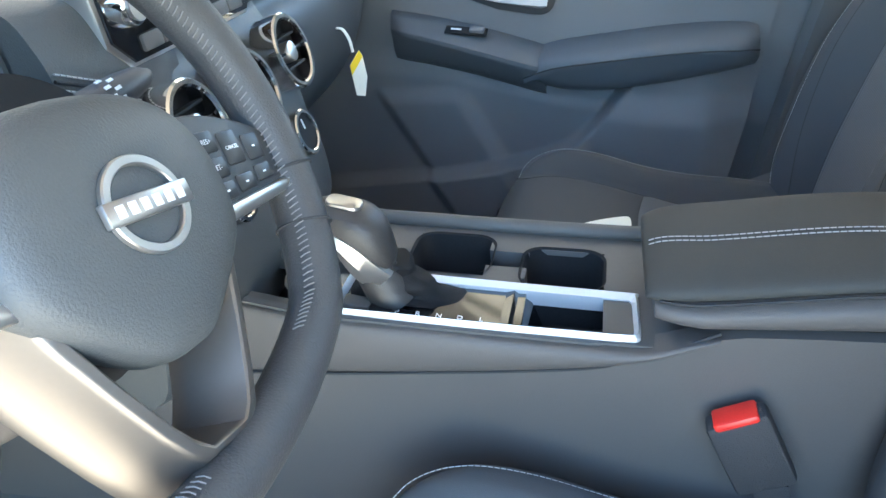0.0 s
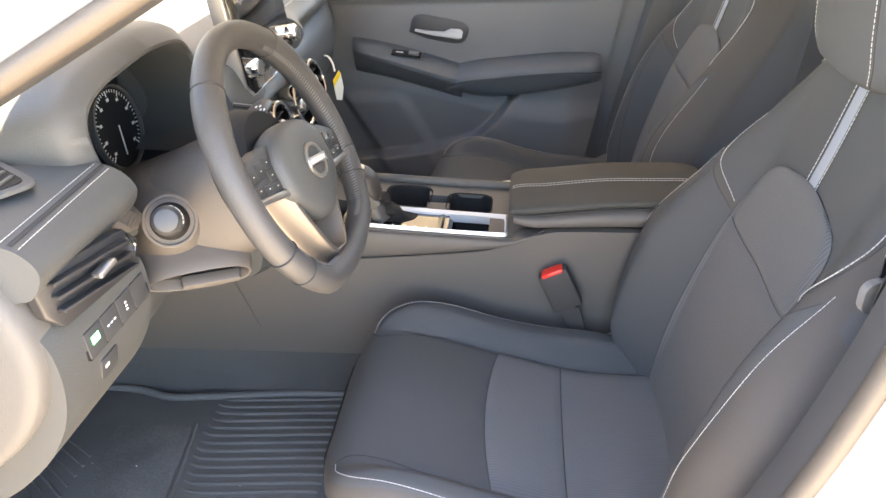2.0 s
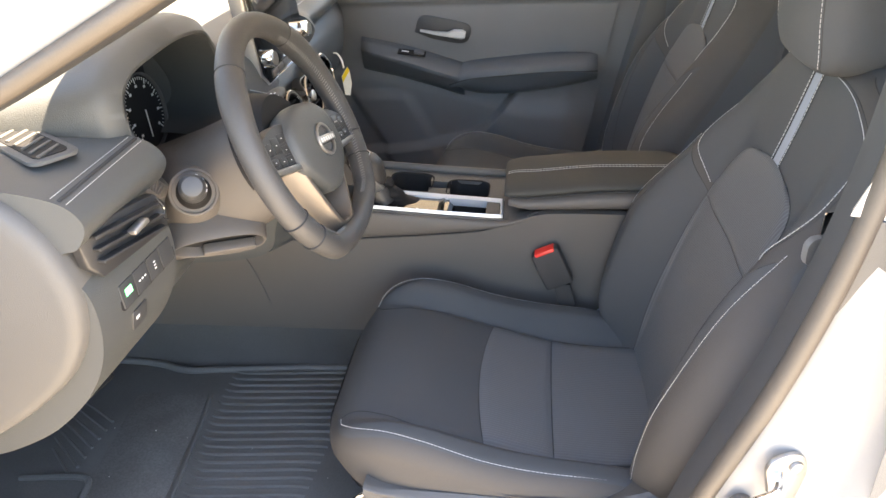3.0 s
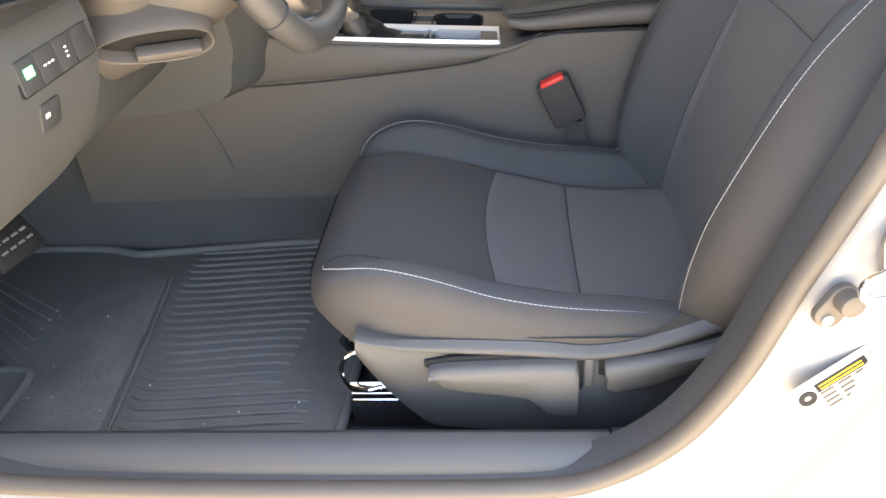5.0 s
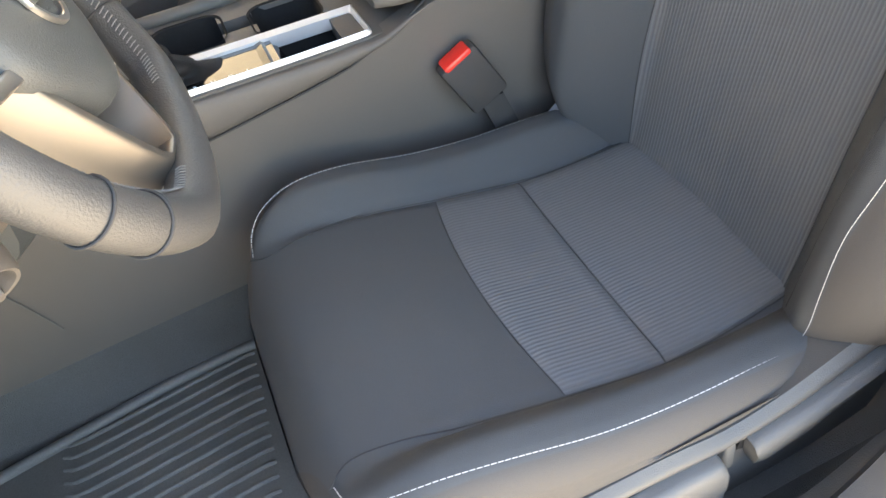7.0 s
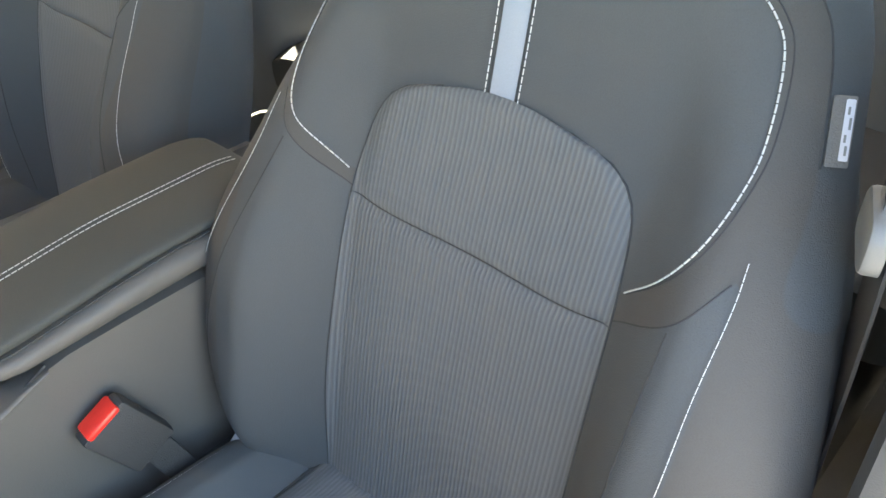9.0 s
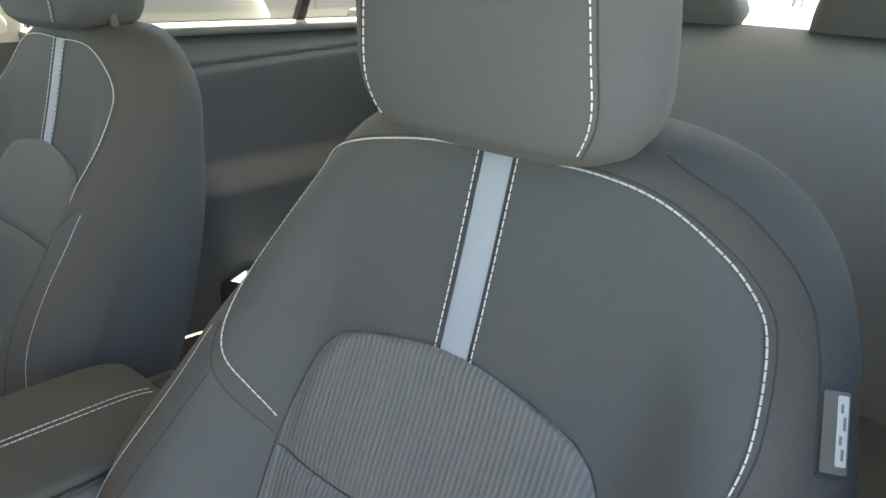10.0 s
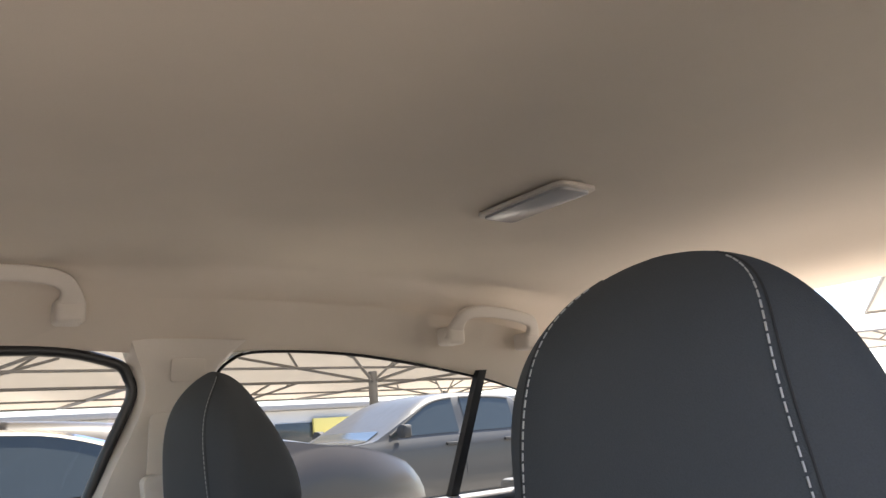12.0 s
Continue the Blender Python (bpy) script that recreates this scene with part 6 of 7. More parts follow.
def open_door():
    """The driver's door, swung wide open forward of the opening."""
    root = thing("door_4", "open driver's door of the white car", "car door", (-0.44, -0.73, 0.33), kind="structure")
    d = Vector((0.26, -0.966, 0))
    n = Vector((0.966, 0.26, 0))

    def at(a, o, z):
        return Vector((-0.46, -0.75, 0)) + d * a + n * o + Vector((0, 0, z))
    skin = [[at(a, -0.09 + 0.03 * step(0.55, 0.35, z) - 0.02 * math.sin(math.pi * (z - 0.33) / 0.62), z) for z in span(0.33, 0.95, 14)] + [at(a, 0.0, 0.95 - 0.62 * f) for f in span(0, 1, 10)] for a in span(0.0, 1.05, 16)]
    part("skin", loft(skin), M_PAINT, root, "white painted door skin")
    trim = [[at(a, 0.004, z) + n * (0.05 * math.exp(-((z - 0.70) / 0.05) ** 2) + 0.012) for z in span(0.36, 0.94, 24)] + [at(a, 0.002, 0.94), at(a, 0.002, 0.36)] for a in span(0.03, 1.02, 14)]
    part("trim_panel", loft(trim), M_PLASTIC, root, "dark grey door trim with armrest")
    part("window_frame", tube(smooth_line([at(0.05, -0.04, 0.95), at(0.30, -0.05, 1.06), at(0.60, -0.06, 1.20), at(0.85, -0.06, 1.27), at(1.00, -0.06, 1.22), at(1.04, -0.05, 0.95)], 40), 0.016, 8), M_BLACK, root, "black window frame")


solo("door_jamb", box(0.34, 0.66, 0.700, 0.722, 0.32, 0.96, 0.004), M_DOOR, "dark trim between the passenger doors", "trim", kind="structure")
open_door()
passenger_door()
rear_side(1, "door_2")
rear_side(-1, "door_3")
grab_handle(0.350, 0.528, 0.520, 1.256, 1.262)
grab_handle(1.190, 1.385, 0.525, 1.240, 1.232)


def roof_fittings():
    lamp = thing("dome_lamp", "pale plastic dome lamp on the headliner", "ceiling lamp", (1.000, 0.100, 1.352))
    part("housing", plate(rounded(0.070, 0.165, 0.014), basis((1.000, 0.100, 1.3645), (0.02, 0, -1), (1, 0, 0)), 0.005, 0.002), M_PILLAR, lamp, "pale lamp housing")
    part("lens", plate(rounded(0.056, 0.150, 0.010), basis((1.000, 0.100, 1.3597), (0.02, 0, -1), (1, 0, 0)), 0.004, 0.0018), M_LENS, lamp, "frosted lamp lens")
    for x, y in ((1.715, 0.112), (1.655, -0.232)):
        solo("trim_clip", disc(0.013, 0.004, basis((x, y, 1.309 - 0.22 * (x - 1.64)), (0.15, 0, -1), (1, 0, 0)), 20, 0.0015), M_PILLAR, "round beige clip in the headliner", "trim clip", "headliner clips")


roof_fittings()


def rear_bench():
    root = thing("rear_bench", "dark grey rear bench seat with three headrests", "car seat", (1.4, 0, 0.33))

    def ring_(x, w, z0, z1, n=40, p=0.5):
        return [(x, w * math.copysign(abs(math.cos(a)) ** p, math.cos(a)), (z0 + z1) / 2 + (z1 - z0) / 2 * math.copysign(abs(math.sin(a)) ** p, math.sin(a))) for a in span(0, 2 * math.pi, n + 1)[:-1]]
    part("cushion", loft([ring_(x, 0.60, 0.36 + 0.02 * step(1.1, 1.0, x), 0.50 + 0.02 * step(1.3, 1.05, x) - 0.02 * step(1.05, 1.0, x)) for x in span(1.0, 1.46, 14)]), M_CLOTH_DARK, root, "dark cloth bench cushion")
    rows = []
    for f in span(0, 1, 24):
        z = 0.46 + 0.530 * f
        cx = 1.42 + 0.16 * f
        d = lerp([(0, 0.07), (0.5, 0.075), (0.9, 0.06), (0.97, 0.045), (1, 0.025)], f)
        W = lerp([(0, 0.62), (0.8, 0.60), (0.95, 0.585), (1, 0.57)], f)
        pts = []
        for a in span(0, 2 * math.pi, 81)[:-1]:
            w = W * math.copysign(abs(math.sin(a)) ** 0.5, math.sin(a))
            groove = 0.012 * math.exp(-((abs(w) - 0.14) / 0.012) ** 2)
            pts.append((cx - d * math.copysign(abs(math.cos(a)) ** 0.4, math.cos(a)) + (groove if math.cos(a) > 0 else 0), w, z))
        rows.append(pts)
    part("backrest", loft(rows), M_CLOTH, root, "dark grey cloth backrest")
    for yc, w, h in ((0.0, 0.105, 0.112), (-0.36, 0.130, 0.150), (0.36, 0.130, 0.150)):
        rows = []
        for f in span(0, 1, 18):
            z = 0.990 + h * (1 - math.cos(math.pi * f)) / 2
            g = (z - 0.990) / h
            ww = w * lerp([(0, 1.04), (0.2, 1.12 if yc == 0 else 1.02), (0.45, 0.95), (0.8, 0.84), (0.93, 0.77), (1, 0.66)], g)
            d = lerp([(0, 0.045), (0.2, 0.05), (0.8, 0.042), (0.95, 0.030), (1, 0.016)], g)
            rows.append([(1.565 + 0.02 * g - d * math.copysign(abs(math.cos(a)) ** 0.6, math.cos(a)), yc + ww * math.copysign(abs(math.sin(a)) ** 0.5, math.sin(a)), z) for a in span(0, 2 * math.pi, 41)[:-1]])
        part("headrest", loft(rows), M_CLOTH_DARK, root, "dark cloth rear headrest")
    # parcel shelf and rear glass
    solo("parcel_shelf", box(1.60, 2.20, -0.62, 0.62, 0.955, 0.985, 0.006), M_SHELF, "pale grey felt parcel shelf", "shelf", kind="structure")
    pane = solo("rear_window", sheet(lambda y, f: (1.72 + 0.50 * f - 0.05 * (y / 0.6) ** 2, y * (1 + 0.08 * f), 1.295 - 0.30 * f - 0.03 * (y / 0.6) ** 2), span(-0.56, 0.56, 20), span(0, 1, 8)), M_GLASS, "sloping rear window glass", "window", kind="structure")
    pane.visible_shadow = False
    for s in (-1, 1):
        rows = []
        for f in span(0, 1, 10):
            x = 1.44 + 0.02 * f
            rows.append([(1.46 + 0.10 * (1 - f), s * (0.665 - 0.07 * f), 0.96 + 0.27 * f), (2.20 - 0.47 * f, s * (0.60 - 0.05 * f), 0.98 + 0.28 * f), (2.22 - 0.47 * f, s * (0.66 - 0.05 * f), 0.98 + 0.28 * f), (1.46 + 0.10 * (1 - f), s * (0.72 - 0.07 * f), 0.96 + 0.27 * f)])
        solo("rear_pillar", loft(rows), M_PILLAR, "beige rear pillar trim", "pillar", kind="structure")
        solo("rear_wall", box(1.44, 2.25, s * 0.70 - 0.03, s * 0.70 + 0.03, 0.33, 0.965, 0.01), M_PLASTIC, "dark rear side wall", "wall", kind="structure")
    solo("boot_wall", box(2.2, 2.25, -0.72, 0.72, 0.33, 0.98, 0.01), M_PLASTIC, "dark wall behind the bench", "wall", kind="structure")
    # windscreen and its far pillar
    pane = solo("windscreen", sheet(lambda y, f: (-0.06 - 0.80 * f + 0.12 * (y / 0.6) ** 2, y * (1 + 0.13 * f), 1.262 - 0.32 * f - 0.03 * (y / 0.6) ** 2 * (1 - f)), span(-0.58, 0.58, 20), span(0, 1, 8)), M_GLASS, "clear windscreen glass", "window", kind="structure")
    pane.visible_shadow = False
    solo("far_pillar", tube([(0.08, 0.585, 1.235), (-0.20, 0.628, 1.115), (-0.55, 0.665, 0.985), (-0.80, 0.675, 0.93)], 0.03, 12), M_PILLAR, "beige windscreen pillar trim", "pillar", kind="structure")
    solo("near_pillar", tube([(0.02, -0.585, 1.235), (-0.22, -0.618, 1.11), (-0.50, -0.650, 1.00), (-0.80, -0.675, 0.93)], 0.026, 12), M_PILLAR, "beige windscreen pillar trim", "pillar", kind="structure")
    solo("firewall", box(-0.90, -0.80, -0.72, 0.72, 0.30, 0.93, 0.01), M_BLACK, "dark bulkhead ahead of the dashboard", "wall", kind="structure")
    solo("bonnet", box(-1.75, -0.88, -0.75, 0.75, 0.55, 0.90, 0.08, 4), M_PAINT, "white painted bonnet", "bonnet", kind="structure")
    solo("far_body_side", box(-0.9, 2.3, 0.735, 0.80, 0.20, 0.93, 0.03, 3), M_PAINT, "white painted far body side", "car body", kind="structure")
    solo("underbody", box(-1.6, 2.6, -0.70, 0.72, 0.18, 0.30, 0.03), M_BLACK, "dark underbody of the car", "car body", kind="structure")
    solo("near_body_side", box(0.74, 2.3, -0.80, -0.735, 0.20, 0.93, 0.03, 3), M_PAINT, "white painted rear flank", "car body", kind="structure")
    solo("boot_lid", box(2.22, 2.75, -0.72, 0.72, 0.40, 0.985, 0.05, 3), M_PAINT, "white painted boot lid", "car body", kind="structure")


rear_bench()


# ---- small things by the driver ----
def floor_mat():
    root = thing("floor_mat", "black ribbed rubber floor mat with dusty marks", "floor mat", (-0.2, -0.36, 0.32))
    out = smooth_line([(0.030, -0.590), (0.045, -0.56), (0.050, -0.40), (0.045, -0.20), (0.02, -0.155), (-0.10, -0.150), (-0.20, -0.158), (-0.30, -0.168), (-0.36, -0.172), (-0.42, -0.156), (-0.50, -0.150), (-0.60, -0.155), (-0.64, -0.20), (-0.64, -0.36), (-0.60, -0.50), (-0.52, -0.585), (-0.44, -0.593), (-0.20, -0.594)], 110)
    base = basis((0, 0, 0.322), (0, 0, 1), (1, 0, 0))
    part("sheet", plate(out, base, 0.012, 0.003), M_RUBBER, root, "black rubber sheet")
    part("rim", tube([(x, y, 0.337) for x, y in out], 0.007, 10, closed=True), M_RUBBER, root, "raised rubber rim")
    for k in range(24):
        y = -0.575 + 0.0175 * k
        x0 = lerp([(-0.60, -0.232), (-0.45, -0.243), (-0.30, -0.262), (-0.16, -0.262)], y)
        x1 = 0.000 if k < 5 else lerp([(-0.50, -0.048), (-0.30, -0.030), (-0.16, -0.02)], y)
        pts = smooth_line([(x0, y + 0.008, 0.334), (x0 + 0.035, y, 0.3365), (x1 - 0.03, y + 0.012, 0.3365), (x1, y + 0.013, 0.334)], 14)
        part("rib", tube([(x, y, z - 0.0006) for x, y, z in pts], 0.0027, 8), M_RUBBER, root)
    for k in range(7):
        part("rib", tube([(-0.575 + 0.012 * k, -0.232 - 0.026 * k, 0.336), (-0.432 - 0.001 * k, -0.318 - 0.0215 * k, 0.3352)], 0.0025, 8), M_RUBBER, root)
    part("border", tube(smooth_line([(-0.52, -0.455, 0.335), (-0.44, -0.448, 0.337), (-0.405, -0.452, 0.3375), (-0.395, -0.475, 0.3375), (-0.397, -0.535, 0.337), (-0.415, -0.588, 0.335)], 24), 0.0055, 8), M_RUBBER, root, "raised border round the footrest")
    part("edge_bar", tube([(-0.242, -0.570, 0.336), (-0.254, -0.45, 0.3375), (-0.274, -0.28, 0.3375), (-0.283, -0.237, 0.336)], 0.0035, 8), M_RUBBER, root)
    part("heel_pad", plate([(p[0] - 0.338 - 0.10 * p[1], p[1] - 0.40) for p in rounded(0.135, 0.33, 0.02)], base @ Matrix.Translation((0, 0, 0.012)), 0.0014, 0.0006), M_DUSTY, root, "worn smooth heel pad")
    # raised word on the mat's edge, as plain bars
    bm = bmesh.new()
    for k in range(6):
        box(-0.011, 0.011, -0.006, 0.006, 0, 0.002, 0.0008, bm=bm, m=base @ Matrix.Translation((-0.165 + 0.030 * k, -0.578, 0.0122)))
    part("raised_bars", bm, M_RUBBER, root)
    part("hook", tube([(0.030, -0.575, 0.336), (0.060, -0.578, 0.337), (0.066, -0.588, 0.337), (0.055, -0.594, 0.336), (0.036, -0.592, 0.335)], 0.0042, 8), M_BLACK, root, "black mat retaining hook")
    rnd = random.Random(5)
    bm = bmesh.new()
    for k in range(15):
        x, y, r = rnd.uniform(-0.42, 0.0), rnd.uniform(-0.57, -0.30), rnd.choice((0.0005, 0.0006, 0.0008, 0.0013))
        disc(r, 0.0006, basis((x, y, 0.3402 if x > -0.22 else 0.3368), (0, 0, 1), (1, rnd.random(), 0)), 7, bm=bm)
    solo("grit", bm, M_TAGW, "pale specks of dust and grit on the mat", "dirt", kind="stuff")


floor_mat()


def pedal():
    root = thing("parking_brake_pedal", "black rubber foot pedal with white bars", "pedal", (-0.36, -0.44, 0.45))
    m = basis((-0.355, -0.445, 0.535), (0.75, -0.15, 0.55), (0.25, 1, 0))
    pad_ = part("pad", box(-0.036, 0.036, -0.024, 0.024, 0, 0.014, 0.005, m=m), M_BLACK, root, "black rubber pad")
    bm = bmesh.new()
    for k in range(2):
        for j in range(4):
            box(-0.0048, 0.0048, -0.0015, 0.0015, 0, 0.0005, 0, bm=bm, m=m @ Matrix.Translation((-0.020 + 0.0135 * j, 0.006 - 0.012 * k, 0.0141)))
    part("print", bm, M_TONGUE, pad_, "small white printed bars")
    part("arm", tube([(-0.365, -0.44, 0.53), (-0.42, -0.43, 0.58), (-0.50, -0.42, 0.68)], 0.009, 10), M_BLACK, root, "black pedal arm")


pedal()


def pillar_details():
    # door striker on the painted pillar
    root = thing("door_striker", "bright steel door striker loop with a screw", "striker", (0.530, -0.70, 0.66))
    part("plate", plate(rounded(0.040, 0.062, 0.016), basis((0.540, -0.694, 0.668), (0.25, -1, 0), (1, 0.25, 0.25)), 0.005, 0.002), M_SILVER, root, "steel base plate")
    part("loop", tube(smooth_line([(0.532, -0.698, 0.678), (0.524, -0.722, 0.676), (0.504, -0.728, 0.668), (0.500, -0.728, 0.660), (0.506, -0.726, 0.650), (0.526, -0.720, 0.648), (0.534, -0.698, 0.650)], 30), 0.0042, 10), M_CHROME, root, "steel loop")
    part("screw", disc(0.007, 0.004, basis((0.546, -0.698, 0.684), (0.25, -1, 0), (1, 0, 0)), 16, 0.001), M_SILVER, root, "screw head")
    # rubber door switch
    root = thing("door_switch", "grey rubber door switch bolted to the pillar", "switch", (0.49, -0.70, 0.60))
    m = basis((0.499, -0.6945, 0.622), (0.15, -1, 0.05), (0.55, 0, 0.83)) @ Matrix.Scale(0.62, 4)
    b = part("base", plate(rounded(0.064, 0.040, 0.018), m, 0.010, 0.003), M_SEAL, root, "grey rubber base")
    part("plunger", disc(0.0165, 0.022, m @ Matrix.Translation((0.014, 0.0, 0.008)), 28, 0.006), M_SEAL, b, "round rubber plunger")
    part("bolt", disc(0.0075, 0.004, m @ Matrix.Translation((-0.020, 0.0, 0.010)), 18, 0.001), M_CHROME, b, "bright bolt head")
    # tyre placard, its writing as plain bars
    root = thing("tyre_placard", "white information label with a yellow and black heading", "label", (0.52, -0.70, 0.53))
    m = basis((0.537, -0.6995, 0.556), (0.12, -1, 0.10), (1, 0.12, 0.75))
    part("paper", plate(rounded(0.125, 0.050, 0.002), m, 0.0003), M_LABEL, root, "white label")
    part("heading", box(-0.040, 0.005, 0.008, 0.017, 0.0006, 0.0010, 0, m=m), M_BLACK, root, "black heading")
    for y0 in (0.0098, 0.0134):
        part("heading_bar", box(-0.037, 0.001, y0, y0 + 0.0013, 0.0010, 0.0012, 0, m=m), M_TAGY, root, "yellow bar")
    bm = bmesh.new()
    for r in range(4):
        for k in range(3):
            box(-0.040 + 0.016 * k, -0.028 + 0.016 * k, 0.004 - 0.0055 * r, 0.006 - 0.0055 * r, 0.0006, 0.0009, 0, bm=bm, m=m)
    for r in range(5):
        box(0.012, 0.056, 0.016 - 0.007 * r, 0.0168 - 0.007 * r, 0.0006, 0.0009, 0, bm=bm, m=m)
    part("bars", bm, M_SEAL, root, "grey bars in place of writing")
    bm = bmesh.new()
    for r in range(3):
        box(0.014, 0.034, 0.0125 - 0.012 * r, 0.0142 - 0.012 * r, 0.0006, 0.0009, 0, bm=bm, m=m)
    for x in (0.010, 0.036, 0.058):
        box(x, x + 0.0006, -0.016, 0.018, 0.0006, 0.0009, 0, bm=bm, m=m)
    part("red_bars", bm, M_RED, root, "red bars")
    part("wheel_mark", ring(0.003, 0.0075, 0.0006, m @ Matrix.Translation((-0.050, 0.008, 0.0006)), 24), M_BLACK, root, "round black wheel picture")


pillar_details()


def hang_tag():
    root = thing("hang_tag", "white paper tag with a yellow band on a loop", "tag", (-0.12, 0.40, 0.70))
    part("loop", tube(smooth_line([(-0.155, 0.40, 0.790), (-0.146, 0.398, 0.788), (-0.138, 0.396, 0.775), (-0.135, 0.395, 0.757)], 16), 0.0035, 8, flat=0.4), M_TAGW, root, "white paper loop")
    m = basis((-0.131, 0.394, 0.728), (1, -0.75, 0), (0.75, 1, 0.1))
    card = part("card", plate([(-0.011, -0.030), (0.003, -0.036), (0.013, -0.010), (0.012, 0.022), (0.008, 0.030), (-0.012, 0.014)], m, 0.0012), M_TAGW, root, "white card")
    part("band", plate([(-0.012, 0.000), (0.012, 0.020), (0.008, 0.0302), (-0.012, 0.0142)], m @ Matrix.Translation((0, 0, 0.0012)), 0.0004), M_TAGY, card, "yellow band")


hang_tag()


def seat_label():
    root = thing("seat_tag", "grey fabric tag with a pale printed label on the seat", "tag", (0.612, -0.556, 0.864))
    m = basis((0.6125, -0.5592, 0.8805), (-0.265, -0.169, 0.224), (0.0055, -0.0093, -0.0005))
    part("backing", plate(rounded(0.0112, 0.036, 0.001), m, 0.0010), M_WEB_GREY, root, "grey woven backing")
    label = part("label", plate(rounded(0.0044, 0.031, 0.0008), m @ Matrix.Translation((0.0026, 0.0008, 0.0010)), 0.0005), M_PALE, root, "pale printed label")
    bm = bmesh.new()
    for x, y, h in ((0.0004, -0.0095, 0.005), (-0.0006, -0.0035, 0.004), (0.0008, 0.0040, 0.006), (-0.0004, 0.0105, 0.004)):
        plate(rounded(0.0012, h, 0.0003), m @ Matrix.Translation((0.0026 + x, y, 0.0016)), 0.0002, bm=bm)
    part("marks", bm, M_TONGUE, label, "grey print bars")


seat_label()


# ---- outside ----
M_GROUND = material("pale_concrete", (0.38, 0.345, 0.295), 0.9, vary=0.18, scale=8, fine=30, bump=0.3)
# truck grey darkened in the paint itself, in place of canopy shade
M_TRUCK = material("shade_darkened_grey_paint", (0.038, 0.037, 0.036), 0.5, metal=0.0, vary=0.03, bump=0, coat=0.15, spec=0.3)
M_SEDAN = material("dark_car_paint", (0.034, 0.028, 0.023), 0.35, metal=0.0, vary=0.03, bump=0, coat=0.12, spec=0.3)
M_SUV = material("pale_car_paint", (0.16, 0.155, 0.145), 0.35, vary=0.03, bump=0, coat=0.5)
M_DARKGLASS = material("dark_car_glass", (0.030, 0.036, 0.038), 0.12, vary=0.05, bump=0, coat=0.0, spec=0.4)
M_TYRE = material("tyre_rubber", (0.02, 0.02, 0.02), 0.8, vary=0.2)
M_FABRIC = material("tan_canopy_fabric", (0.52, 0.465, 0.39), 0.9, vary=0.08, scale=12, fine=200)
def sailcloth(mat, share):
    """Let part of the light through the woven cloth."""
    n, l = mat.node_tree.nodes, mat.node_tree.links
    b = n["Principled BSDF"]
    tr, mix = n.new("ShaderNodeBsdfTranslucent"), n.new("ShaderNodeMixShader")
    l.new(b.inputs["Base Color"].links[0].from_socket, tr.inputs[0])
    mix.inputs[0].default_value = share
    l.new(b.outputs[0], mix.inputs[1])
    l.new(tr.outputs[0], mix.inputs[2])
    l.new(mix.outputs[0], n["Material Output"].inputs[0])


sailcloth(M_FABRIC, 0.12)
M_STEEL = material("grey_painted_steel", (0.19, 0.185, 0.18), 0.6, vary=0.1)
# greyer base than the other car glass, painted in for reflected sky
M_SUVGLASS = material("sky_lit_glass", (0.09, 0.095, 0.10), 0.08, vary=0.05, bump=0, coat=0.5)
M_WALL = material("white_render", (0.36, 0.36, 0.36), 0.9, vary=0.08, scale=6, fine=60)
M_YELLOW = material("yellow_sign_paint", (0.50, 0.42, 0.12), 0.5, vary=0.05)

solo("ground", sheet(lambda u, v: (u, v, 0.0), span(-400, 400, 9), span(-400, 400, 9)), M_GROUND, "pale sunlit concrete car park ground", "ground", kind="structure")


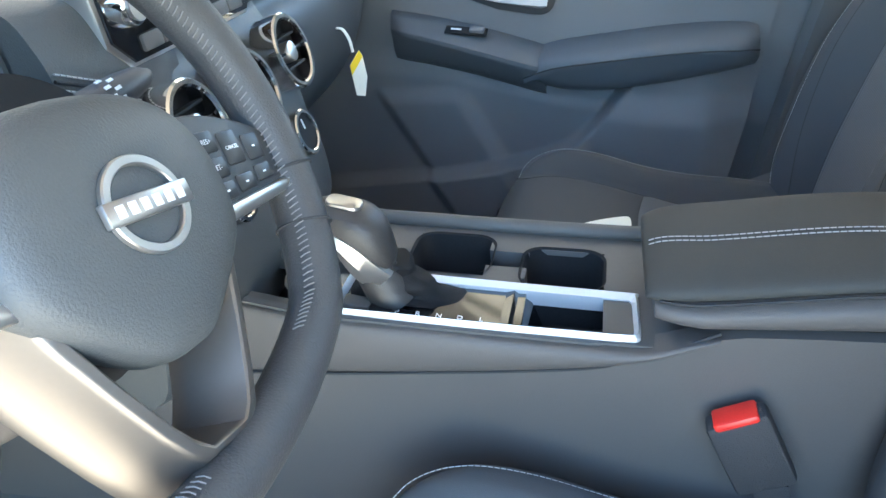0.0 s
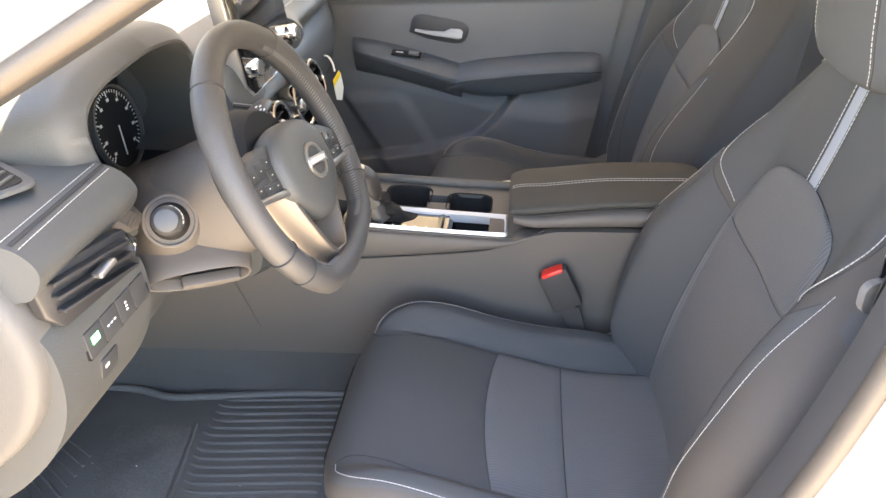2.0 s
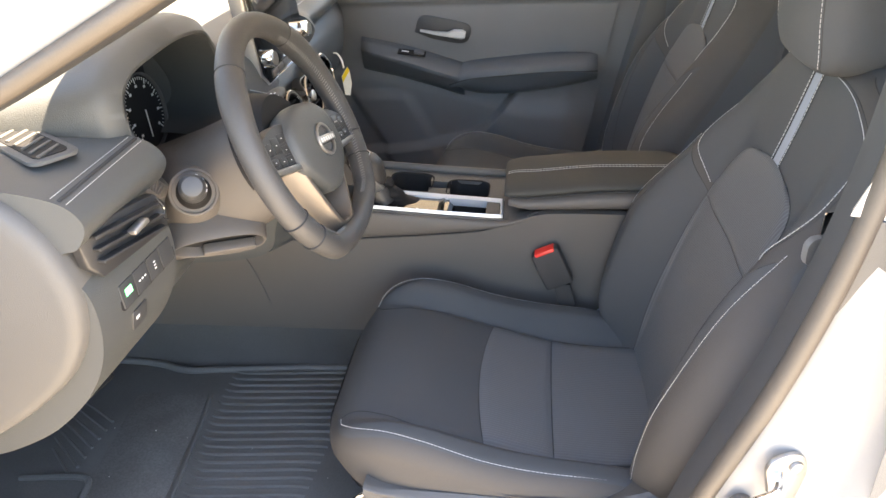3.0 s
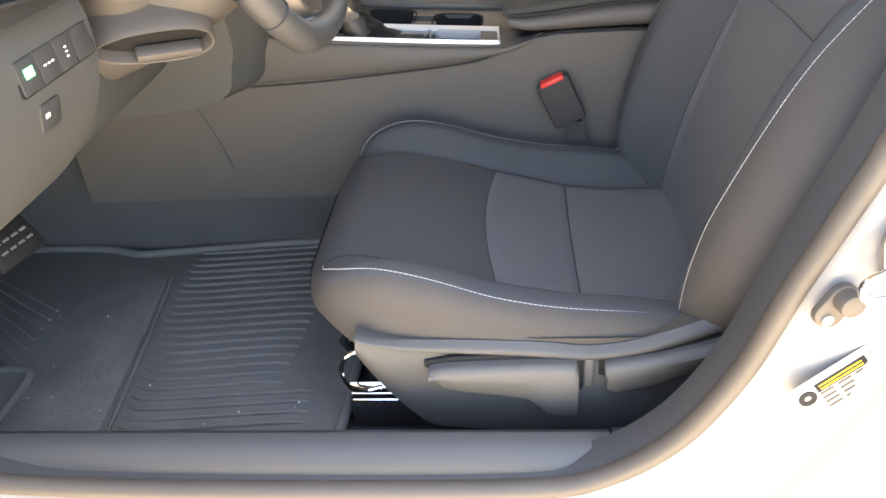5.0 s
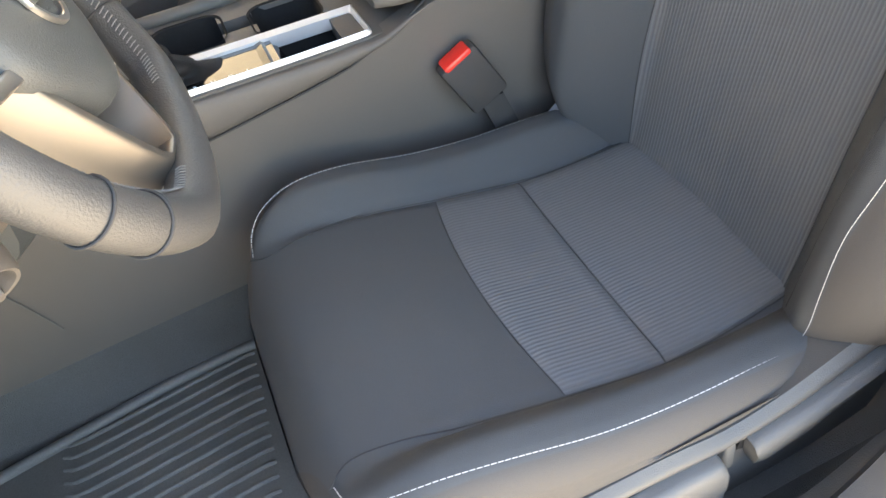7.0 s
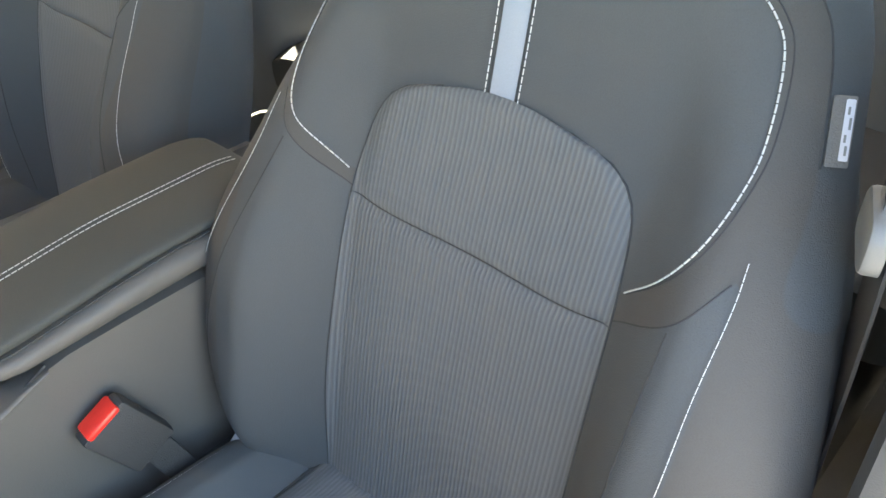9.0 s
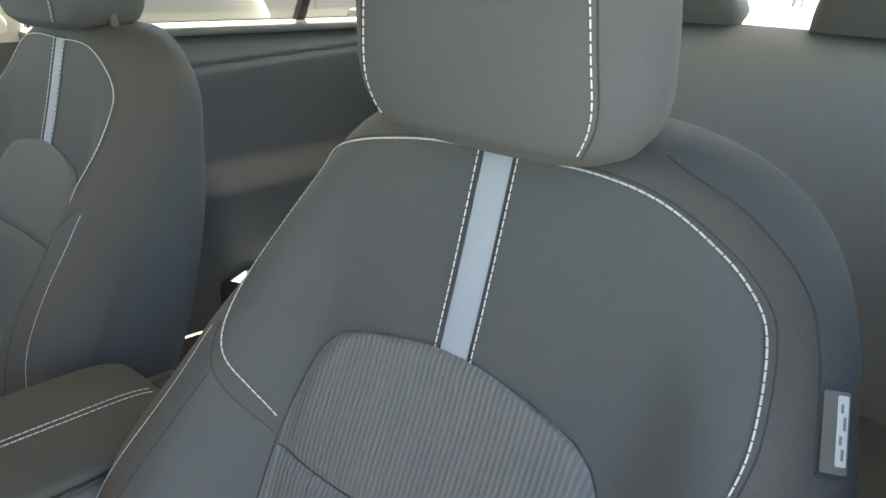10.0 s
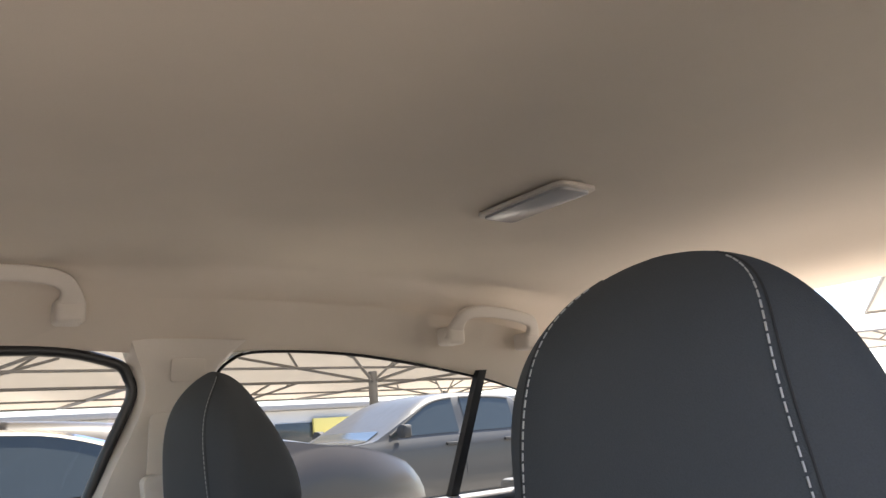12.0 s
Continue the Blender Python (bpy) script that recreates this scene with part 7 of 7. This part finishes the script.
def vehicle(name, label, at, yaw, paint, L, W, H, kind):
    """A parked vehicle: rounded body with its cabin, glass, trim, wheels, lamps and mirrors."""
    root = thing(name, label, "car", at)
    T = Matrix.Translation(at) @ Matrix.Rotation(radians(yaw), 4, "Z")
    if kind == "pickup":
        belt = [(-0.50, 0.62), (-0.48, 0.655), (-0.18, 0.665), (0.10, 0.655), (0.20, 0.63), (0.40, 0.585), (0.47, 0.54), (0.50, 0.44)]
        roof = [(-0.50, 0.60), (-0.32, 0.60), (-0.305, 0.70), (-0.285, 0.93), (-0.26, 0.975), (-0.14, 1.0), (-0.06, 0.99), (-0.01, 0.95), (0.06, 0.82), (0.14, 0.665), (0.18, 0.60), (0.50, 0.40)]
        panes = ((-0.26, -0.11), (-0.085, 0.105))
    elif kind == "suv":
        belt = [(-0.50, 0.48), (-0.47, 0.57), (-0.30, 0.60), (0.2, 0.59), (0.44, 0.55), (0.48, 0.50), (0.50, 0.40)]
        roof = [(-0.50, 0.50), (-0.47, 0.70), (-0.43, 0.94), (-0.36, 0.99), (-0.10, 1.0), (0.05, 0.98), (0.13, 0.88), (0.25, 0.62), (0.28, 0.55), (0.50, 0.38)]
        panes = ((-0.40, -0.22), (-0.20, -0.03), (-0.01, 0.13))
    else:
        belt = [(-0.50, 0.66), (-0.47, 0.74), (-0.37, 0.825), (-0.28, 0.76), (-0.15, 0.72), (0.15, 0.70), (0.36, 0.66), (0.46, 0.58), (0.50, 0.46)]
        roof = [(-0.50, 0.62), (-0.42, 0.76), (-0.37, 0.83), (-0.26, 0.915), (-0.16, 0.967), (-0.08, 0.985), (0.0, 1.0), (0.07, 0.965), (0.16, 0.84), (0.26, 0.70), (0.31, 0.64), (0.50, 0.40)]
        panes = ((-0.24, -0.03), (-0.015, 0.13))
    drop = 0.05 if kind == "sedan" else 0.065
    belt, roof = [(x * L, z * H) for x, z in belt], [(x * L, z * H) for x, z in roof]

    def taper(x):
        return 1 - 0.17 * max(0.0, (abs(x) - 0.40 * L) / (0.10 * L)) ** 2

    def flank(x, z):
        """Half the width of the cabin's side at a height."""
        b_ = lerp(belt, x)
        return W / 2 * taper(x) * (0.93 - 0.19 * max(0.0, z - b_) / (0.36 * H))

    def put(name_, bm, mat, parent, words=""):
        bm.transform(T)
        return part(name_, bm, mat, parent, words)
    rows = []
    for x in span(-L / 2, L / 2, 70):
        b_, w = lerp(belt, x), W / 2 * taper(x)
        r_ = max(lerp(roof, x), b_ + 0.012)
        half = [(w * 0.90, 0.22), (w * 0.985, 0.36), (w, 0.52), (w * 0.985, b_ * 0.72), (w * 0.99, b_ * 0.86), (w * 0.965, b_ * 0.96), (w * 0.93, b_)]
        cabin = [(flank(x, b_ + (r_ - b_) * k), b_ + (r_ - b_) * k) for k in (0.3, 0.6, 0.86)]
        yr = flank(x, r_)
        cabin += [(yr * 0.95, b_ + (r_ - b_) * 0.965), (yr * 0.80, r_), (yr * 0.4, r_ + 0.012), (0.0, r_ + 0.016)]
        half += cabin
        rows.append([(x, y, z) for y, z in half] + [(x, -y, z) for y, z in reversed(half[:-1])])
    body = put("body", loft(rows), paint, root, "painted car body")
    glass_ = M_SUVGLASS if kind == "suv" else M_DARKGLASS
    for s in (-1, 1):
        for x0, x1 in panes:
            x0, x1 = x0 * L, x1 * L

            def pane(u, v):
                x = x0 + (x1 - x0) * u
                lo, hi = lerp(belt, x) + 0.03, max(lerp(belt, x) + 0.035, lerp(roof, x) - drop - (0.10 * step(-0.10, -0.24, x / L) if kind == "sedan" else 0.0))
                z = lo + (hi - lo) * v
                return (x, s * (flank(x, z) + 0.006), z)
            win = put("side_window", sheet(pane, span(0, 1, 14), span(0, 1, 8)), glass_, root, "dark reflecting side window")
            put("window_trim", tube([pane(u, 1.0) for u in span(0, 1, 14)], 0.012, 6), M_CHROME if kind == "sedan" else M_TYRE, win)
        xm = panes[-1][1] * L - 0.10
        zm = lerp(belt, xm) + 0.09
        put("mirror", loft([[(xm + dx, s * (W / 2 * 0.94 + o), zm + h) for dx, h in ((-0.05 * k, -0.07 * k), (0.05 * k, -0.07 * k), (0.065 * k, 0.0), (0.04 * k, 0.07 * k), (-0.05 * k, 0.07 * k))] for o, k in ((0.0, 0.4), (0.06, 0.9), (0.14, 1.05), (0.20, 0.9), (0.22, 0.5))]), paint if kind == "sedan" else M_TYRE, root, "door mirror")
        for x0, x1 in panes:
            hx = x0 * L + 0.14
            put("door_handle", box(hx - 0.11, hx + 0.11, s * W / 2 * 0.985 - 0.02, s * W / 2 * 0.985 + 0.035, lerp(belt, hx) * 0.885, lerp(belt, hx) * 0.885 + 0.035, 0.012), M_TYRE if kind == "pickup" else paint, root)
            put("door_gap", tube([(x0 * L - 0.03, s * W / 2 * q, lerp(belt, x0 * L) * h) for q, h in ((0.994, 0.50), (0.99, 0.72), (0.995, 0.86), (0.972, 0.955))], 0.007, 6), M_TYRE, body)
        for wx in (-0.30 * L, 0.31 * L):
            mm = basis((wx, s * (W / 2 - 0.225), 0.34), (0, s, 0), (1, 0, 0))
            wh = put("wheel", disc(0.35, 0.235, mm, 32, 0.04), M_TYRE, root, "black tyre")
            put("rim", disc(0.23, 0.012, mm @ Matrix.Translation((0, 0, 0.232)), 24, 0.006), M_SILVER, wh, "silver wheel rim")
            put("wheel_arch", ring(0.35, 0.40, 0.02, mm @ Matrix.Translation((0, 0, 0.222)), 32), M_TYRE if kind != "sedan" else paint, root)
        put("headlight", box(L / 2 - 0.30, L / 2 - 0.06, s * W * 0.36 - 0.16, s * W * 0.36 + 0.16, 0.40 * H, 0.455 * H, 0.035, 3), M_LENS, root, "clear headlight")
        put("tail_light", box(-L / 2 + 0.02, -L / 2 + 0.16, s * W * 0.38 - 0.13, s * W * 0.38 + 0.13, 0.44 * H, 0.53 * H, 0.03, 3), M_RED, root, "red tail light")
    # windscreen
    xa, xb = panes[-1][1] * L + 0.02, (0.235 if kind == "pickup" else 0.25) * L

    def screen(v, u):
        x = xb + (xa - xb) * u
        r_ = max(lerp(roof, x), lerp(belt, x) + 0.012)
        return (x + 0.012, v * flank(x, r_) * 0.80, r_ + 0.016 - 0.010 * abs(v))
    put("windscreen", sheet(screen, span(-1, 1, 9), span(0, 1, 8)), glass_, root, "sloping windscreen")
    return root


vehicle("pickup_truck", "grey pickup truck parked under a canopy", (5.6, 7.6, 0), 180, M_TRUCK, 5.2, 1.9, 1.50, "pickup")
vehicle("sedan", "low dark brown car with blue-tinted glass and chrome trim", (0.35, 3.45, 0), 180, M_SEDAN, 4.6, 1.8, 1.25, "sedan")
vehicle("suv", "pale sport utility vehicle parked behind in the sun", (24.0, 7.6, 0), 180, M_SUV, 4.7, 1.9, 1.95, "suv")


def canopy(name, cx, cy, h, half, label, yaw=0.0):
    root = thing(name, label, "canopy", (cx, cy, 0), "shade canopies")
    turn = Matrix.Translation((cx, cy, 0)) @ Matrix.Rotation(radians(yaw), 4, "Z") @ Matrix.Translation((-cx, -cy, 0))

    def put(kind, bm, mat, words=""):
        bm.transform(turn)
        part(kind, bm, mat, root, words)
    put("post", tube([(cx, cy, 0), (cx, cy, h)], 0.11, 12), M_STEEL, "grey steel post")
    for sx in (-1, 1):
        for sy in (-1, 1):
            put("arm", tube([(cx, cy, h - 0.25), (cx + sx * half * 0.55, cy + sy * half * 0.55, h + 0.62)], 0.035, 8), M_STEEL, "steel arm")
            put("arm_tip", tube([(cx + sx * half * 0.3, cy + sy * half * 0.3, h + 0.20), (cx + sx * half * 0.5, cy + sy * half * 0.1, h + 0.80)], 0.03, 8), M_STEEL)
    for s in (-1, 1):
        put("beam", tube([(cx - half, cy + s * half, h + 0.12), (cx + half, cy + s * half, h + 0.12)], 0.035, 8), M_STEEL, "steel edge beam")
        put("beam", tube([(cx + s * half, cy - half, h + 0.12), (cx + s * half, cy + half, h + 0.12)], 0.035, 8), M_STEEL, "steel edge beam")
    put("tie", tube([(cx - half, cy, h + 0.1), (cx + half, cy, h + 0.1)], 0.03, 8), M_STEEL)

    def cloth(u, v):
        k = 1 - max(abs(u), abs(v))
        return (cx + u * half, cy + v * half, h + 0.15 + 1.5 * k ** 1.25)
    put("fabric", sheet(cloth, span(-1, 1, 17), span(-1, 1, 17)), M_FABRIC, "tan shade fabric")


for ix in range(4):
    for iy in range(2):
        canopy("shade_canopy", -7.8 + 9.0 * ix, 15.3 + 9.0 * iy, 2.55, 4.42, "cream fabric shade canopy on a steel post")
# near canopy added here to keep the sun off the passenger side
canopy("shade_canopy", -2.6, 4.9, 2.95, 4.1, "cream fabric shade canopy on a steel post")
canopy("shade_canopy", 17.7, 0.5, 3.0, 5.5, "tan fabric shade canopy on a steel post", 26.6)
canopy("shade_canopy", 31.0, 10.5, 3.0, 5.0, "tan fabric shade canopy on a steel post", 26.6)


def paper():
    # thin cream sheet added at the pale sliver on the cushion
    solo("cream_sheet", plate(smooth_line([(-0.045, 0.0), (-0.01, 0.022), (0.03, 0.030), (0.044, 0.022), (0.040, -0.02), (0.0, -0.03), (-0.03, -0.02)], 30), basis((0.204, 0.300, 0.5290), (-0.10, 0.05, 1), (1, 0, 0.10)), 0.0015), M_TAGW,
         "thin cream sheet lying on the passenger seat", "paper")


paper()


def shop():
    root = thing("shop_building", "long low white building with a yellow sign", "building", (10, 40, 0))
    part("wall", box(-25, 45, 38, 46, 0, 2.6, 0.05), M_WALL, root, "white rendered wall")
    part("roof", box(-25.4, 45.4, 37.5, 46.4, 2.6, 2.9, 0.05), M_STEEL, root, "flat roof edge")
    for k in range(10):
        w = part("window", box(-21 + 6.5 * k, -18 + 6.5 * k, 37.92, 38.02, 0.7, 1.9, 0.02), M_DARKGLASS, root, "dark shop window")
    part("sign", box(20.2, 22.6, 37.7, 37.9, 1.1, 2.1, 0.02), M_YELLOW, root, "plain yellow sign")


shop()
